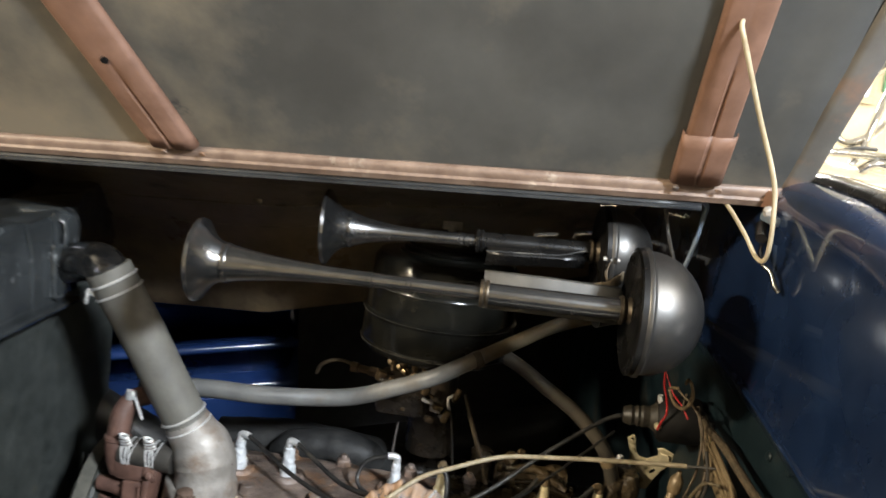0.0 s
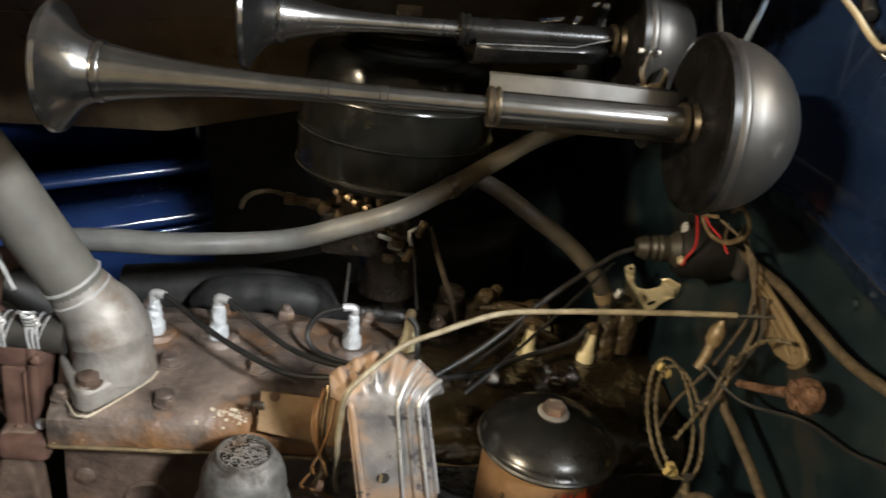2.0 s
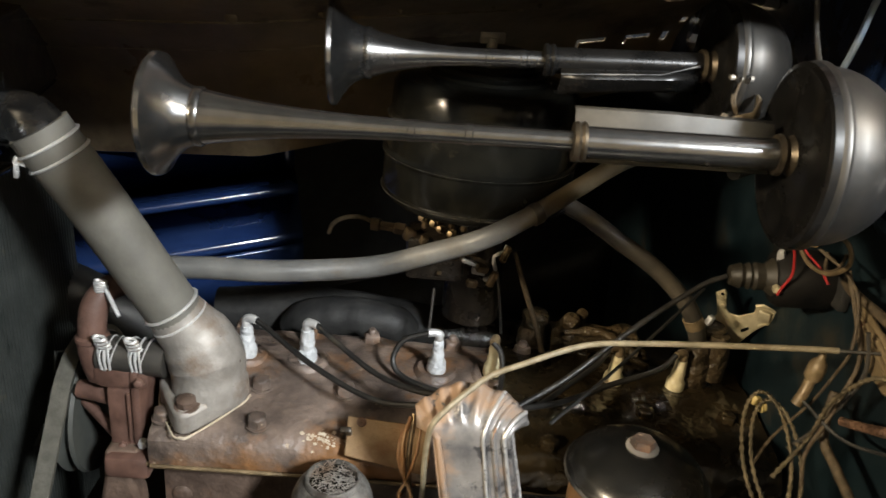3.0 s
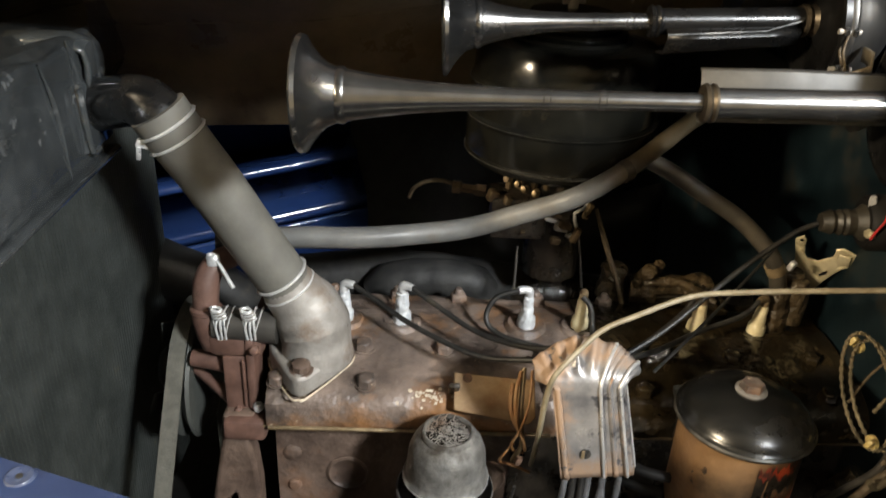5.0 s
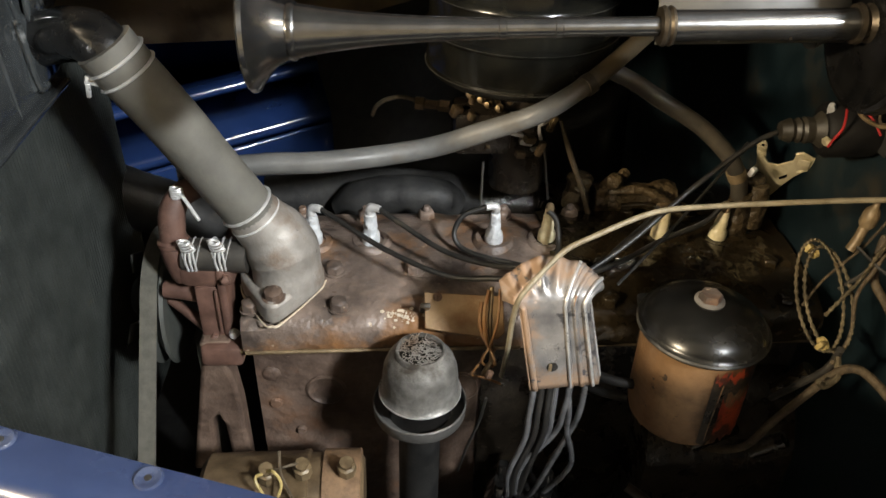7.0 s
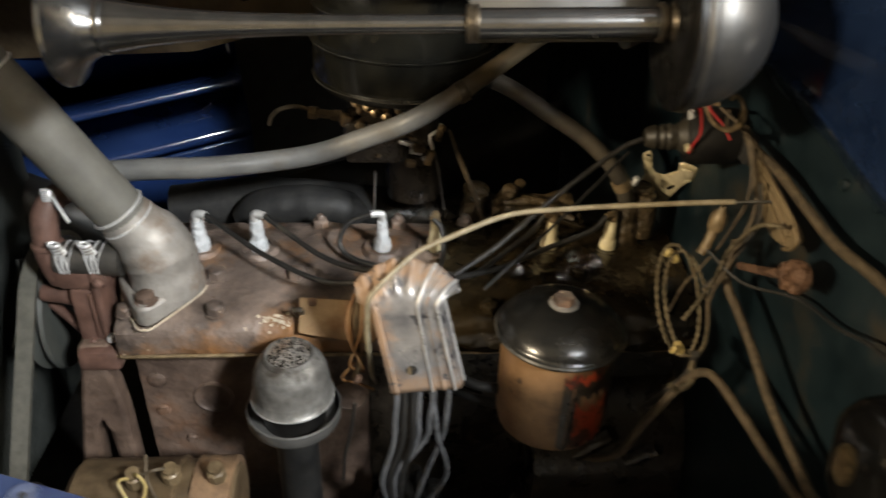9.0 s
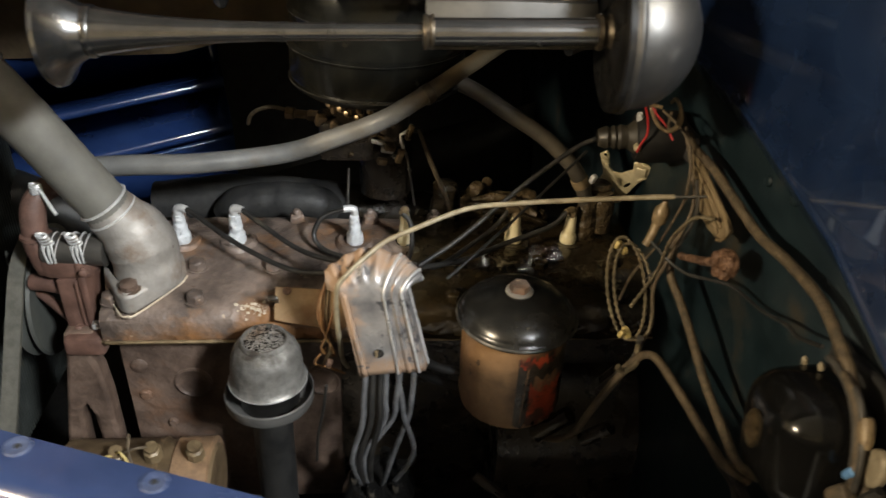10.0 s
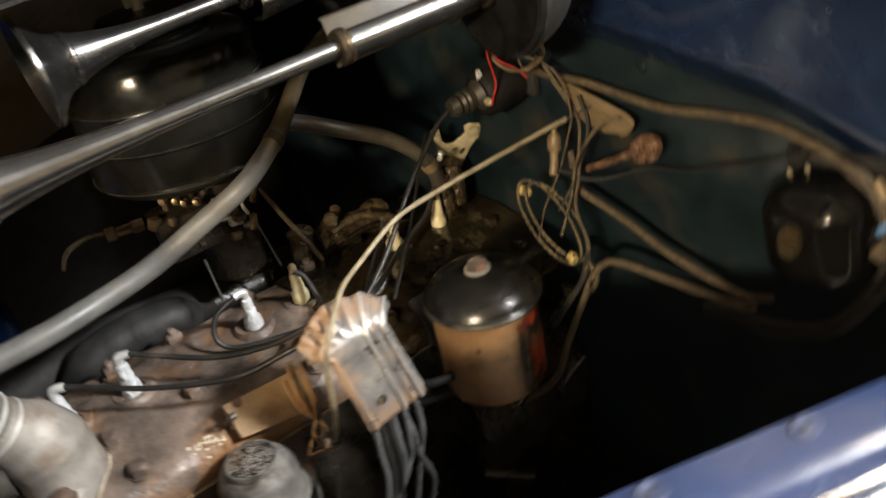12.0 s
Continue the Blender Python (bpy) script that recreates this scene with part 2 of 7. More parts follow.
M = dict(
    lid_black=surf("dusty_black_lid_enamel", (0.006, 0.006, 0.0055), (0.013, 0.012, 0.010), 0.25, 0.0, 18, 0.04, 120, (0.040, 0.034, 0.022), 9, 0.64, rough_var=0.08, stain_soft=0.25),
    blue_side=surf("dusty_blue_rail_paint", (0.016, 0.029, 0.080), (0.027, 0.044, 0.108), 0.26, 0.0, 16, 0.03, 90, (0.075, 0.090, 0.140), 12, 0.60, coat=0.5, rough_var=0.10, stain_soft=0.2, fleck=(0.20, 0.21, 0.24), fleck_scale=90, fleck_at=0.71),
    scale=surf("pale_lime_scale", (0.42, 0.34, 0.24), (0.60, 0.52, 0.40), 0.6, 0.0, 120, 0.4, 400),
    strap=surf("tan_rusted_strap", (0.19, 0.117, 0.055), (0.31, 0.200, 0.100), 0.50, 0.0, 26, 0.4, 160, (0.165, 0.072, 0.020), 16, 0.50, stain_soft=0.2, fade=((0, -0.080, -0.045, 0.16),)),
    chip=surf("bared_grey_primer", (0.14, 0.145, 0.16), (0.26, 0.265, 0.275), 0.5, 0.0, 90, 0.2, 300),
    wire_gloss=surf("glossy_grey_cable", (0.060, 0.060, 0.062), (0.120, 0.120, 0.123), 0.18, 0.0, 60, 0.05, 300, (0.04, 0.036, 0.03), 18, 0.58),
    bead=surf("bright_chrome_bead", (0.42, 0.415, 0.405), (0.58, 0.57, 0.56), 0.34, 0.55, 40, 0.04, 200, (0.30, 0.20, 0.11), 40, 0.62, stain_soft=0.2),
    pipe_brown=surf("browned_rubber_hose", (0.036, 0.031, 0.024), (0.064, 0.055, 0.042), 0.42, 0.0, 30, 0.12, 240, (0.085, 0.070, 0.048), 12, 0.60),
    leaf_lip=surf("tan_leaf_lip", (0.16, 0.125, 0.075), (0.30, 0.24, 0.155), 0.4, 0.2, 40, 0.2, 140, (0.08, 0.055, 0.03), 12, 0.52),
    ring_brown=surf("browned_clamp_ring", (0.046, 0.037, 0.027), (0.100, 0.081, 0.057), 0.38, 0.75, 60, 0.1, 200, (0.05, 0.035, 0.02), 25, 0.58),
    # Broken grey over black: wear, and highlights painted along dark edges.
    worn_edge_glint=surf("worn_black_edge_glint", (0.03, 0.028, 0.024), (0.085, 0.079, 0.068), 0.40, 0.3, 50, 0.1, 120, (0.008, 0.008, 0.007), 22, 0.47, stain_soft=0.10),
    rod_blue=surf("blue_grey_rod_paint", (0.10, 0.13, 0.17), (0.17, 0.20, 0.24), 0.35, 0.0, 40, 0.08, 200, (0.07, 0.07, 0.07), 30, 0.6),
    hinge_blue=surf("blue_grey_hinge_strip", (0.010, 0.011, 0.013), (0.024, 0.026, 0.028), 0.40, 0.0, 20, 0.1, 90, (0.02, 0.022, 0.025), 14, 0.58),
    iron=surf("rusty_cast_iron", (0.052, 0.040, 0.034), (0.236, 0.179, 0.145), 0.42, 0.0, 18, 0.8, 110, (0.250, 0.120, 0.046), 11, 0.510, rough_var=0.22, stain_soft=0.16, fade=((2, 0.792, 0.770, 0.10),), fleck=(0.42, 0.33, 0.24), fleck_scale=70, fleck_at=0.655, lump=0.7, lump_scale=30),
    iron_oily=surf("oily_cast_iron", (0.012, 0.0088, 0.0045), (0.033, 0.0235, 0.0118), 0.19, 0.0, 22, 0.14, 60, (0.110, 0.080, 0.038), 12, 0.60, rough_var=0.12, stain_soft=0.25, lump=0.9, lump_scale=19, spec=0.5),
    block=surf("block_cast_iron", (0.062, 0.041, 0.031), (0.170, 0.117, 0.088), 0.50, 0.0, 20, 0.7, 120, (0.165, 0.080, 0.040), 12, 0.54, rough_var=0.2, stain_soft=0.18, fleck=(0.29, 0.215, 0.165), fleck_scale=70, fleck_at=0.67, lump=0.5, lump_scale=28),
    red_oxide=surf("red_oxide_paint", (0.086, 0.045, 0.033), (0.148, 0.081, 0.060), 0.6, 0.0, 45, 0.3, 120, (0.24, 0.165, 0.12), 24, 0.60),
    rust=surf("orange_rust", (0.135, 0.080, 0.042), (0.27, 0.165, 0.088), 0.7, 0.0, 60, 0.6, 200, (0.10, 0.06, 0.036), 30, 0.56),
    flange=surf("flaking_beige_flange", (0.135, 0.090, 0.066), (0.225, 0.160, 0.120), 0.5, 0.0, 34, 0.25, 150, (0.40, 0.34, 0.27), 15, 0.57, stain_soft=0.1, fleck=(0.10, 0.07, 0.05), fleck_scale=60, fleck_at=0.64),
    hood_grey=surf("hood_underside_grey", (0.057, 0.056, 0.0515), (0.088, 0.086, 0.078), 0.55, 0.0, 7, 0.14, 60, (0.190, 0.162, 0.118), 5.0, 0.57, stain_soft=0.28, fade=((0, -0.12, -0.45, 0.16), (2, 1.36, 1.27, 0.14)), fleck=(0.050, 0.049, 0.046), fleck_scale=13, fleck_at=0.665),
    hood_far=surf("hood_underside_brown", (0.125, 0.092, 0.055), (0.235, 0.175, 0.105), 0.40, 0.0, 10, 0.2, 60, (0.065, 0.040, 0.024), 6, 0.55),
    primer=surf("brown_primer_rib", (0.155, 0.082, 0.052), (0.225, 0.125, 0.084), 0.55, 0.0, 22, 0.12, 120, (0.125, 0.062, 0.036), 14, 0.56, stain_soft=0.2, fleck=(0.40, 0.31, 0.23), fleck_scale=55, fleck_at=0.72),
    blue=surf("dark_blue_car_paint", (0.008, 0.020, 0.062), (0.014, 0.031, 0.088), 0.22, 0.0, 20, 0.04, 90, (0.05, 0.075, 0.13), 11, 0.66, coat=0.5, rough_var=0.08),
    blue_apron=surf("glossy_blue_apron_paint", (0.014, 0.034, 0.120), (0.022, 0.048, 0.150), 0.16, 0.0, 12, 0.0, 90, (0.05, 0.075, 0.15), 9, 0.66, coat=0.3, rough_var=0.05, fleck=(0.20, 0.22, 0.27), fleck_scale=60, fleck_at=0.74),
    teal=surf("dirty_teal_firewall_paint", (0.004, 0.009, 0.0115), (0.008, 0.0165, 0.020), 0.42, 0.0, 18, 0.15, 90, (0.026, 0.021, 0.013), 9, 0.55, fleck=(0.11, 0.095, 0.07), fleck_scale=50, fleck_at=0.70),
    black=surf("black_enamel", (0.006, 0.006, 0.006), (0.014, 0.013, 0.012), 0.22, 0.0, 30, 0.06, 120, (0.05, 0.042, 0.03), 15, 0.64, coat=0.3),
    black_dull=surf("dull_black_paint", (0.012, 0.012, 0.012), (0.028, 0.027, 0.025), 0.5, 0.0, 40, 0.15, 150, (0.06, 0.052, 0.042), 14, 0.62),
    # Lifted black and grey patches also carry reflections painted into the colour.
    tank=surf("black_tank_enamel", (0.026, 0.029, 0.030), (0.056, 0.061, 0.063), 0.17, 0.0, 10, 0.05, 90, (0.19, 0.195, 0.195), 26, 0.605, rough_var=0.08, coat=1.0, stain_soft=0.10, lump=0.9, lump_scale=12),
    core=surf("radiator_core_black", (0.028, 0.0315, 0.029), (0.048, 0.0525, 0.0485), 0.5, 0.0, 40, 0.2, 200, (0.08, 0.072, 0.045), 30, 0.66),
    horn=surf("satin_horn_metal", (0.139, 0.138, 0.137), (0.193, 0.192, 0.190), 0.24, 0.95, 60, 0.012, 160, (0.10, 0.085, 0.06), 26, 0.66, rough_var=0.06),
    horn_black=surf("horn_black_lacquer", (0.004, 0.004, 0.004), (0.010, 0.0095, 0.009), 0.30, 0.0, 40, 0.04, 140, (0.035, 0.026, 0.016), 15, 0.64, spec=0.3),
    plate=surf("pale_grey_bracket_steel", (0.055, 0.0535, 0.050), (0.082, 0.079, 0.073), 0.66, 0.1, 40, 0.08, 150, (0.068, 0.056, 0.038), 18, 0.58),
    brass=surf("tarnished_brass", (0.075, 0.052, 0.028), (0.19, 0.138, 0.075), 0.36, 0.7, 60, 0.2, 200, (0.07, 0.045, 0.025), 25, 0.54),
    silver=surf("grey_alloy_casting", (0.21, 0.192, 0.17), (0.35, 0.325, 0.295), 0.56, 0.25, 30, 0.45, 140, (0.19, 0.125, 0.080), 20, 0.50, stain_soft=0.2, fleck=(0.09, 0.07, 0.055), fleck_scale=90, fleck_at=0.66),
    steel=surf("worn_zinc_steel", (0.58, 0.58, 0.57), (0.74, 0.74, 0.73), 0.38, 0.45, 80, 0.2, 240),
    chrome=surf("chrome_trim", (0.55, 0.55, 0.55), (0.66, 0.66, 0.66), 0.12, 1.0, 50, 0.02, 200, (0.40, 0.33, 0.24), 24, 0.66, rough_var=0.05),
    rubber=surf("grey_rubber_hose", (0.105, 0.100, 0.086), (0.145, 0.138, 0.118), 0.62, 0.0, 30, 0.12, 260, (0.10, 0.085, 0.065), 9, 0.60),
    rubber_dark=surf("dark_rubber", (0.030, 0.028, 0.025), (0.055, 0.050, 0.043), 0.42, 0.0, 40, 0.12, 220, (0.09, 0.078, 0.058), 14, 0.62),
    # Brown tone grows along the hose from x -0.03 to 0.13.
    pipe=surf("grey_heater_hose", (0.105, 0.105, 0.100), (0.150, 0.148, 0.140), 0.46, 0.0, 30, 0.1, 240, (0.085, 0.064, 0.036), 9, 0.56, stain_soft=0.2, fade=((0, -0.03, 0.13, 0.28),)),
    wire=surf("black_ignition_cable", (0.012, 0.0115, 0.011), (0.026, 0.024, 0.021), 0.44, 0.0, 60, 0.08, 300, (0.06, 0.05, 0.035), 20, 0.62),
    loom_dark=surf("dark_braided_loom", (0.012, 0.009, 0.006), (0.030, 0.023, 0.015), 0.7, 0.0, 150, 0.5, 500, (0.015, 0.011, 0.008), 30, 0.55),
    loom=surf("dusty_braided_loom", (0.048, 0.034, 0.019), (0.108, 0.079, 0.046), 0.62, 0.0, 150, 0.6, 500, (0.040, 0.029, 0.017), 30, 0.55),
    cover_tan=surf("grimy_tan_cover_paint", (0.135, 0.098, 0.052), (0.215, 0.160, 0.092), 0.40, 0.1, 22, 0.2, 140, (0.085, 0.058, 0.030), 16, 0.58, stain_soft=0.2),
    rust_dark=surf("pitted_dark_rust", (0.070, 0.036, 0.020), (0.150, 0.078, 0.042), 0.7, 0.0, 70, 0.9, 160, (0.045, 0.026, 0.017), 40, 0.54, lump=0.8, lump_scale=90),
    tan_dark=surf("greasy_tan_iron", (0.034, 0.024, 0.012), (0.088, 0.062, 0.032), 0.34, 0.0, 45, 0.5, 130, (0.020, 0.014, 0.008), 26, 0.50, rough_var=0.15, stain_soft=0.2, lump=1.0, lump_scale=60),
    tan=surf("tan_grimy_metal", (0.11, 0.078, 0.040), (0.24, 0.175, 0.098), 0.42, 0.15, 60, 0.35, 200, (0.09, 0.06, 0.03), 25, 0.54),
    ceramic=surf("white_plug_ceramic", (0.50, 0.52, 0.53), (0.66, 0.67, 0.68), 0.34, 0.0, 50, 0.35, 160, (0.30, 0.28, 0.25), 60, 0.60, lump=0.5, lump_scale=120),
    # Yellow ceramic for the three rear plugs.
    ceramic_yellow=surf("yellow_plug_ceramic", (0.60, 0.52, 0.32), (0.78, 0.70, 0.47), 0.3, 0.0, 60, 0.05, 200, (0.38, 0.27, 0.12), 50, 0.62),
    filter_paint=surf("brown_rusted_canister", (0.098, 0.053, 0.024), (0.235, 0.137, 0.066), 0.42, 0.0, 16, 0.35, 150, (0.040, 0.022, 0.012), 13, 0.54, stain_soft=0.2, fleck=(0.030, 0.018, 0.012), fleck_scale=50, fleck_at=0.62),
    decal=surf("faded_red_decal", (0.25, 0.030, 0.012), (0.42, 0.066, 0.021), 0.45, 0.0, 50, 0.15, 200, (0.045, 0.016, 0.010), 30, 0.45, stain_soft=0.08),
    red=surf("red_wire", (0.27, 0.014, 0.015), (0.38, 0.024, 0.022), 0.4, 0.0, 60, 0.0),
    badge=surf("dim_badge_enamel", (0.016, 0.012, 0.007), (0.050, 0.036, 0.017), 0.4, 0.3, 90, 0.2, 300),
    pale_clip=surf("grimy_pale_tab", (0.16, 0.13, 0.082), (0.29, 0.245, 0.17), 0.45, 0.1, 60, 0.2, 200, (0.12, 0.085, 0.045), 40, 0.54),
    # Pale tone holds wear and the glare painted on the button tops.
    button=surf("worn_blue_button_glare", (0.028, 0.041, 0.090), (0.066, 0.083, 0.140), 0.3, 0.0, 60, 0.05, 200, (0.18, 0.19, 0.23), 60, 0.60, coat=0.4),
    gen_brown=surf("grimy_brown_generator_paint", (0.070, 0.047, 0.025), (0.165, 0.115, 0.064), 0.45, 0.1, 40, 0.35, 180, (0.055, 0.034, 0.019), 18, 0.53, stain_soft=0.2, fleck=(0.20, 0.10, 0.045), fleck_scale=45, fleck_at=0.66),
    yellow=surf("yellowed_plastic", (0.36, 0.27, 0.10), (0.50, 0.39, 0.16), 0.45, 0.0, 60, 0.1, 200),
    cream_wire=surf("cream_prop_rod", (0.29, 0.235, 0.15), (0.40, 0.335, 0.225), 0.45, 0.0, 40, 0.1, 200),
    cable_sheath=surf("beige_cable_sheath", (0.16, 0.132, 0.082), (0.27, 0.23, 0.155), 0.45, 0.0, 70, 0.2, 400, (0.12, 0.085, 0.042), 20, 0.55),
    belt=surf("fabric_fan_belt", (0.070, 0.067, 0.054), (0.108, 0.103, 0.084), 0.8, 0.0, 80, 0.3, 300),
    cad=surf("yellow_cadmium_plate", (0.50, 0.43, 0.26), (0.68, 0.60, 0.41), 0.36, 0.35, 60, 0.1, 200, (0.28, 0.20, 0.09), 30, 0.60),
    concrete=surf("garage_concrete", (0.17, 0.165, 0.155), (0.27, 0.26, 0.245), 0.8, 0.0, 8, 0.2, 60, (0.11, 0.10, 0.095), 2.5, 0.56),
    wall_cream=surf("cream_garage_plaster", (0.62, 0.55, 0.40), (0.72, 0.65, 0.50), 0.8, 0.0, 5, 0.1, 40, (0.52, 0.45, 0.32), 2, 0.6),
    ceiling_white=surf("white_ceiling_board", (0.66, 0.64, 0.60), (0.76, 0.74, 0.70), 0.85, 0.0, 5, 0.05, 40),
    cream_car=surf("cream_car_paint", (0.58, 0.50, 0.34), (0.66, 0.58, 0.41), 0.2, 0.0, 10, 0.0, 40, coat=0.6),
    cover=surf("chrome_worn_to_rust", (0.125, 0.120, 0.122), (0.285, 0.270, 0.255), 0.33, 0.42, 30, 0.16, 200, (0.28, 0.185, 0.120), 34, 0.540, rough_var=0.10, stain_soft=0.20, fade=((0, 0.000, -0.020, 0.24), (2, 0.832, 0.804, 0.30), (2, 0.905, 0.925, 0.24)), fleck=(0.060, 0.058, 0.060), fleck_scale=36, fleck_at=0.585),
    collar_grey=surf("scuffed_collar_grey", (0.075, 0.073, 0.068), (0.13, 0.126, 0.118), 0.42, 0.2, 30, 0.15, 160, (0.045, 0.038, 0.030), 20, 0.56),
    cap=surf("scuffed_silver_cap", (0.14, 0.133, 0.120), (0.30, 0.288, 0.265), 0.48, 0.50, 40, 0.45, 160, (0.045, 0.036, 0.027), 30, 0.52, rough_var=0.14, stain_soft=0.24, fade=((2, 0.783, 0.797, 0.15),)),
    reg_black=surf("glossy_black_cover", (0.003, 0.003, 0.003), (0.006, 0.0058, 0.0055), 0.14, 0.0, 18, 0.02, 120, (0.014, 0.011, 0.008), 12, 0.68, rough_var=0.06, spec=0.32),
    ac_black=surf("oily_black_enamel", (0.005, 0.005, 0.0045), (0.011, 0.0105, 0.008), 0.19, 0.0, 30, 0.05, 120, (0.026, 0.022, 0.014), 13, 0.62, rough_var=0.06, spec=0.35),
    conduit=surf("ribbed_steel_conduit", (0.095, 0.078, 0.050), (0.21, 0.17, 0.105), 0.5, 0.6, 60, 0.8, 600, (0.10, 0.07, 0.035), 30, 0.56),
    hood_edge=surf("grey_hood_edge", (0.10, 0.094, 0.084), (0.16, 0.148, 0.13), 0.42, 0.0, 12, 0.15, 80, (0.24, 0.14, 0.09), 11, 0.52, stain_soft=0.18),
    soot=surf("sooty_grey_iron", (0.015, 0.015, 0.015), (0.034, 0.033, 0.031), 0.62, 0.0, 40, 0.4, 150, (0.042, 0.036, 0.029), 18, 0.60, spec=0.3),
    fan_grey=surf("dull_fan_grey", (0.045, 0.048, 0.043), (0.065, 0.068, 0.061), 0.6, 0.0, 12, 0.1, 100),
    # Near-black oil tone that also carries the shade on deep engine parts.
    oil_shade_black=surf("oily_shaded_black", (0.010, 0.008, 0.006), (0.030, 0.023, 0.016), 0.28, 0.0, 40, 0.5, 140, (0.06, 0.045, 0.028), 22, 0.60),
    blue_fw=surf("dark_blue_firewall_paint", (0.0055, 0.0130, 0.038), (0.0105, 0.0220, 0.058), 0.26, 0.0, 20, 0.04, 90, (0.03, 0.042, 0.075), 9, 0.64, coat=0.8, rough_var=0.10, fleck=(0.16, 0.17, 0.19), fleck_scale=70, fleck_at=0.735),
    dome=surf("satin_dome_metal", (0.088, 0.085, 0.081), (0.122, 0.118, 0.112), 0.40, 0.9, 30, 0.02, 160, (0.08, 0.068, 0.052), 16, 0.62, rough_var=0.05),
    coil_cap=surf("dusty_olive_coil_cap", (0.020, 0.017, 0.012), (0.042, 0.036, 0.026), 0.5, 0.0, 40, 0.12, 200, (0.06, 0.05, 0.034), 25, 0.6),
    coil_black=surf("coil_black", (0.004, 0.004, 0.004), (0.010, 0.009, 0.008), 0.6, 0.0, 40, 0.05, 150, spec=0.2),
    blue_plug=surf("pale_blue_plastic", (0.10, 0.22, 0.42), (0.16, 0.30, 0.52), 0.4, 0.0, 40, 0.05, 200),
    green=surf("green_board", (0.12, 0.26, 0.15), (0.16, 0.32, 0.19), 0.7, 0.0, 10, 0.0),
)


def lamp_material(name, colour, power):
    m = bpy.data.materials.new(name)
    m.use_nodes = True
    b = m.node_tree.nodes["Principled BSDF"]
    b.inputs["Base Color"].default_value = (0.8, 0.8, 0.8, 1)
    b.inputs["Emission Color"].default_value = (*colour, 1)
    b.inputs["Emission Strength"].default_value = power
    return m


M["tube_glow"] = lamp_material("lamp_tube_glow", (1.0, 0.95, 0.85), 6.0)
M["day_glow"] = lamp_material("daylight_window", (0.95, 1.0, 1.0), 4.0)


# ---- mesh tools ----
def thing(name, at, label, category, group="", kind=""):
    ob = new(name)
    ob.empty_display_size = 0.02
    ob.location = at
    return tagged(ob, label, category, group, kind)


def finish(ob, bm, material, angle=40):
    bmesh.ops.recalc_face_normals(bm, faces=bm.faces)
    for f in bm.faces:
        f.smooth = True
    bm.to_mesh(ob.data)
    bm.free()
    ob.data.set_sharp_from_angle(angle=radians(angle))
    ob.data.materials.append(material)
    return ob


def part(name, bm, material, parent, label="", angle=40):
    ob = new(name, bpy.data.meshes.new(name))
    finish(ob, bm, material, angle)
    ob.parent = parent
    if parent.type == "EMPTY":
        ob.matrix_parent_inverse = Matrix.Translation(parent.location).inverted()
    return tagged(ob, label)


def solo(name, bm, material, label, category, group="", kind="", angle=40):
    ob = new(name, bpy.data.meshes.new(name))
    finish(ob, bm, material, angle)
    return tagged(ob, label, category, group, kind)


def thicken(ob, d):
    mod = ob.modifiers.new("thickness", "SOLIDIFY")
    mod.thickness, mod.offset = d, 0.0
    return ob


def bevel(ob, w, seg=2):
    mod = ob.modifiers.new("edge", "BEVEL")
    mod.width, mod.segments, mod.limit_method = w, seg, "ANGLE"
    return ob


def B():
    return bmesh.new()


def spline(pts, n=8):
    p = [Vector(a) for a in pts]
    if len(p) < 3:
        return p
    p = [2 * p[0] - p[1]] + p + [2 * p[-1] - p[-2]]
    out = []
    for i in range(1, len(p) - 2):
        a, b, c, d = p[i - 1:i + 3]
        for k in range(n):
            t = k / n
            out.append(0.5 * (2 * b + (c - a) * t + (2 * a - 5 * b + 4 * c - d) * t * t + (3 * b - a - 3 * c + d) * t ** 3))
    return out + [p[-2]]


def tube(bm, pts, r, seg=10, n=8, smooth_path=True, wobble=0.0):
    path = spline(pts, n) if smooth_path else [Vector(a) for a in pts]
    m = len(path)
    rad = (lambda i: r) if not isinstance(r, (list, tuple)) else (lambda i: float(np.interp(i / (m - 1) * (len(r) - 1), range(len(r)), r)))
    rings, side = [], None
    for i, c in enumerate(path):
        d = (path[min(i + 1, m - 1)] - path[max(i - 1, 0)]).normalized()
        if side is None:
            side = d.orthogonal().normalized()
        side = (side - d * side.dot(d)).normalized()
        up = d.cross(side)
        rr = rad(i)
        if wobble:
            rr *= 1 + wobble * noise.noise(c * 70)
        rings.append([bm.verts.new(c + rr * (side * math.cos(2 * math.pi * k / seg) + up * math.sin(2 * math.pi * k / seg))) for k in range(seg)])
    for a, b in zip(rings, rings[1:]):
        for k in range(seg):
            bm.faces.new((a[k], a[(k + 1) % seg], b[(k + 1) % seg], b[k]))
    bm.faces.new(rings[0][::-1])
    bm.faces.new(rings[-1])
    return bm


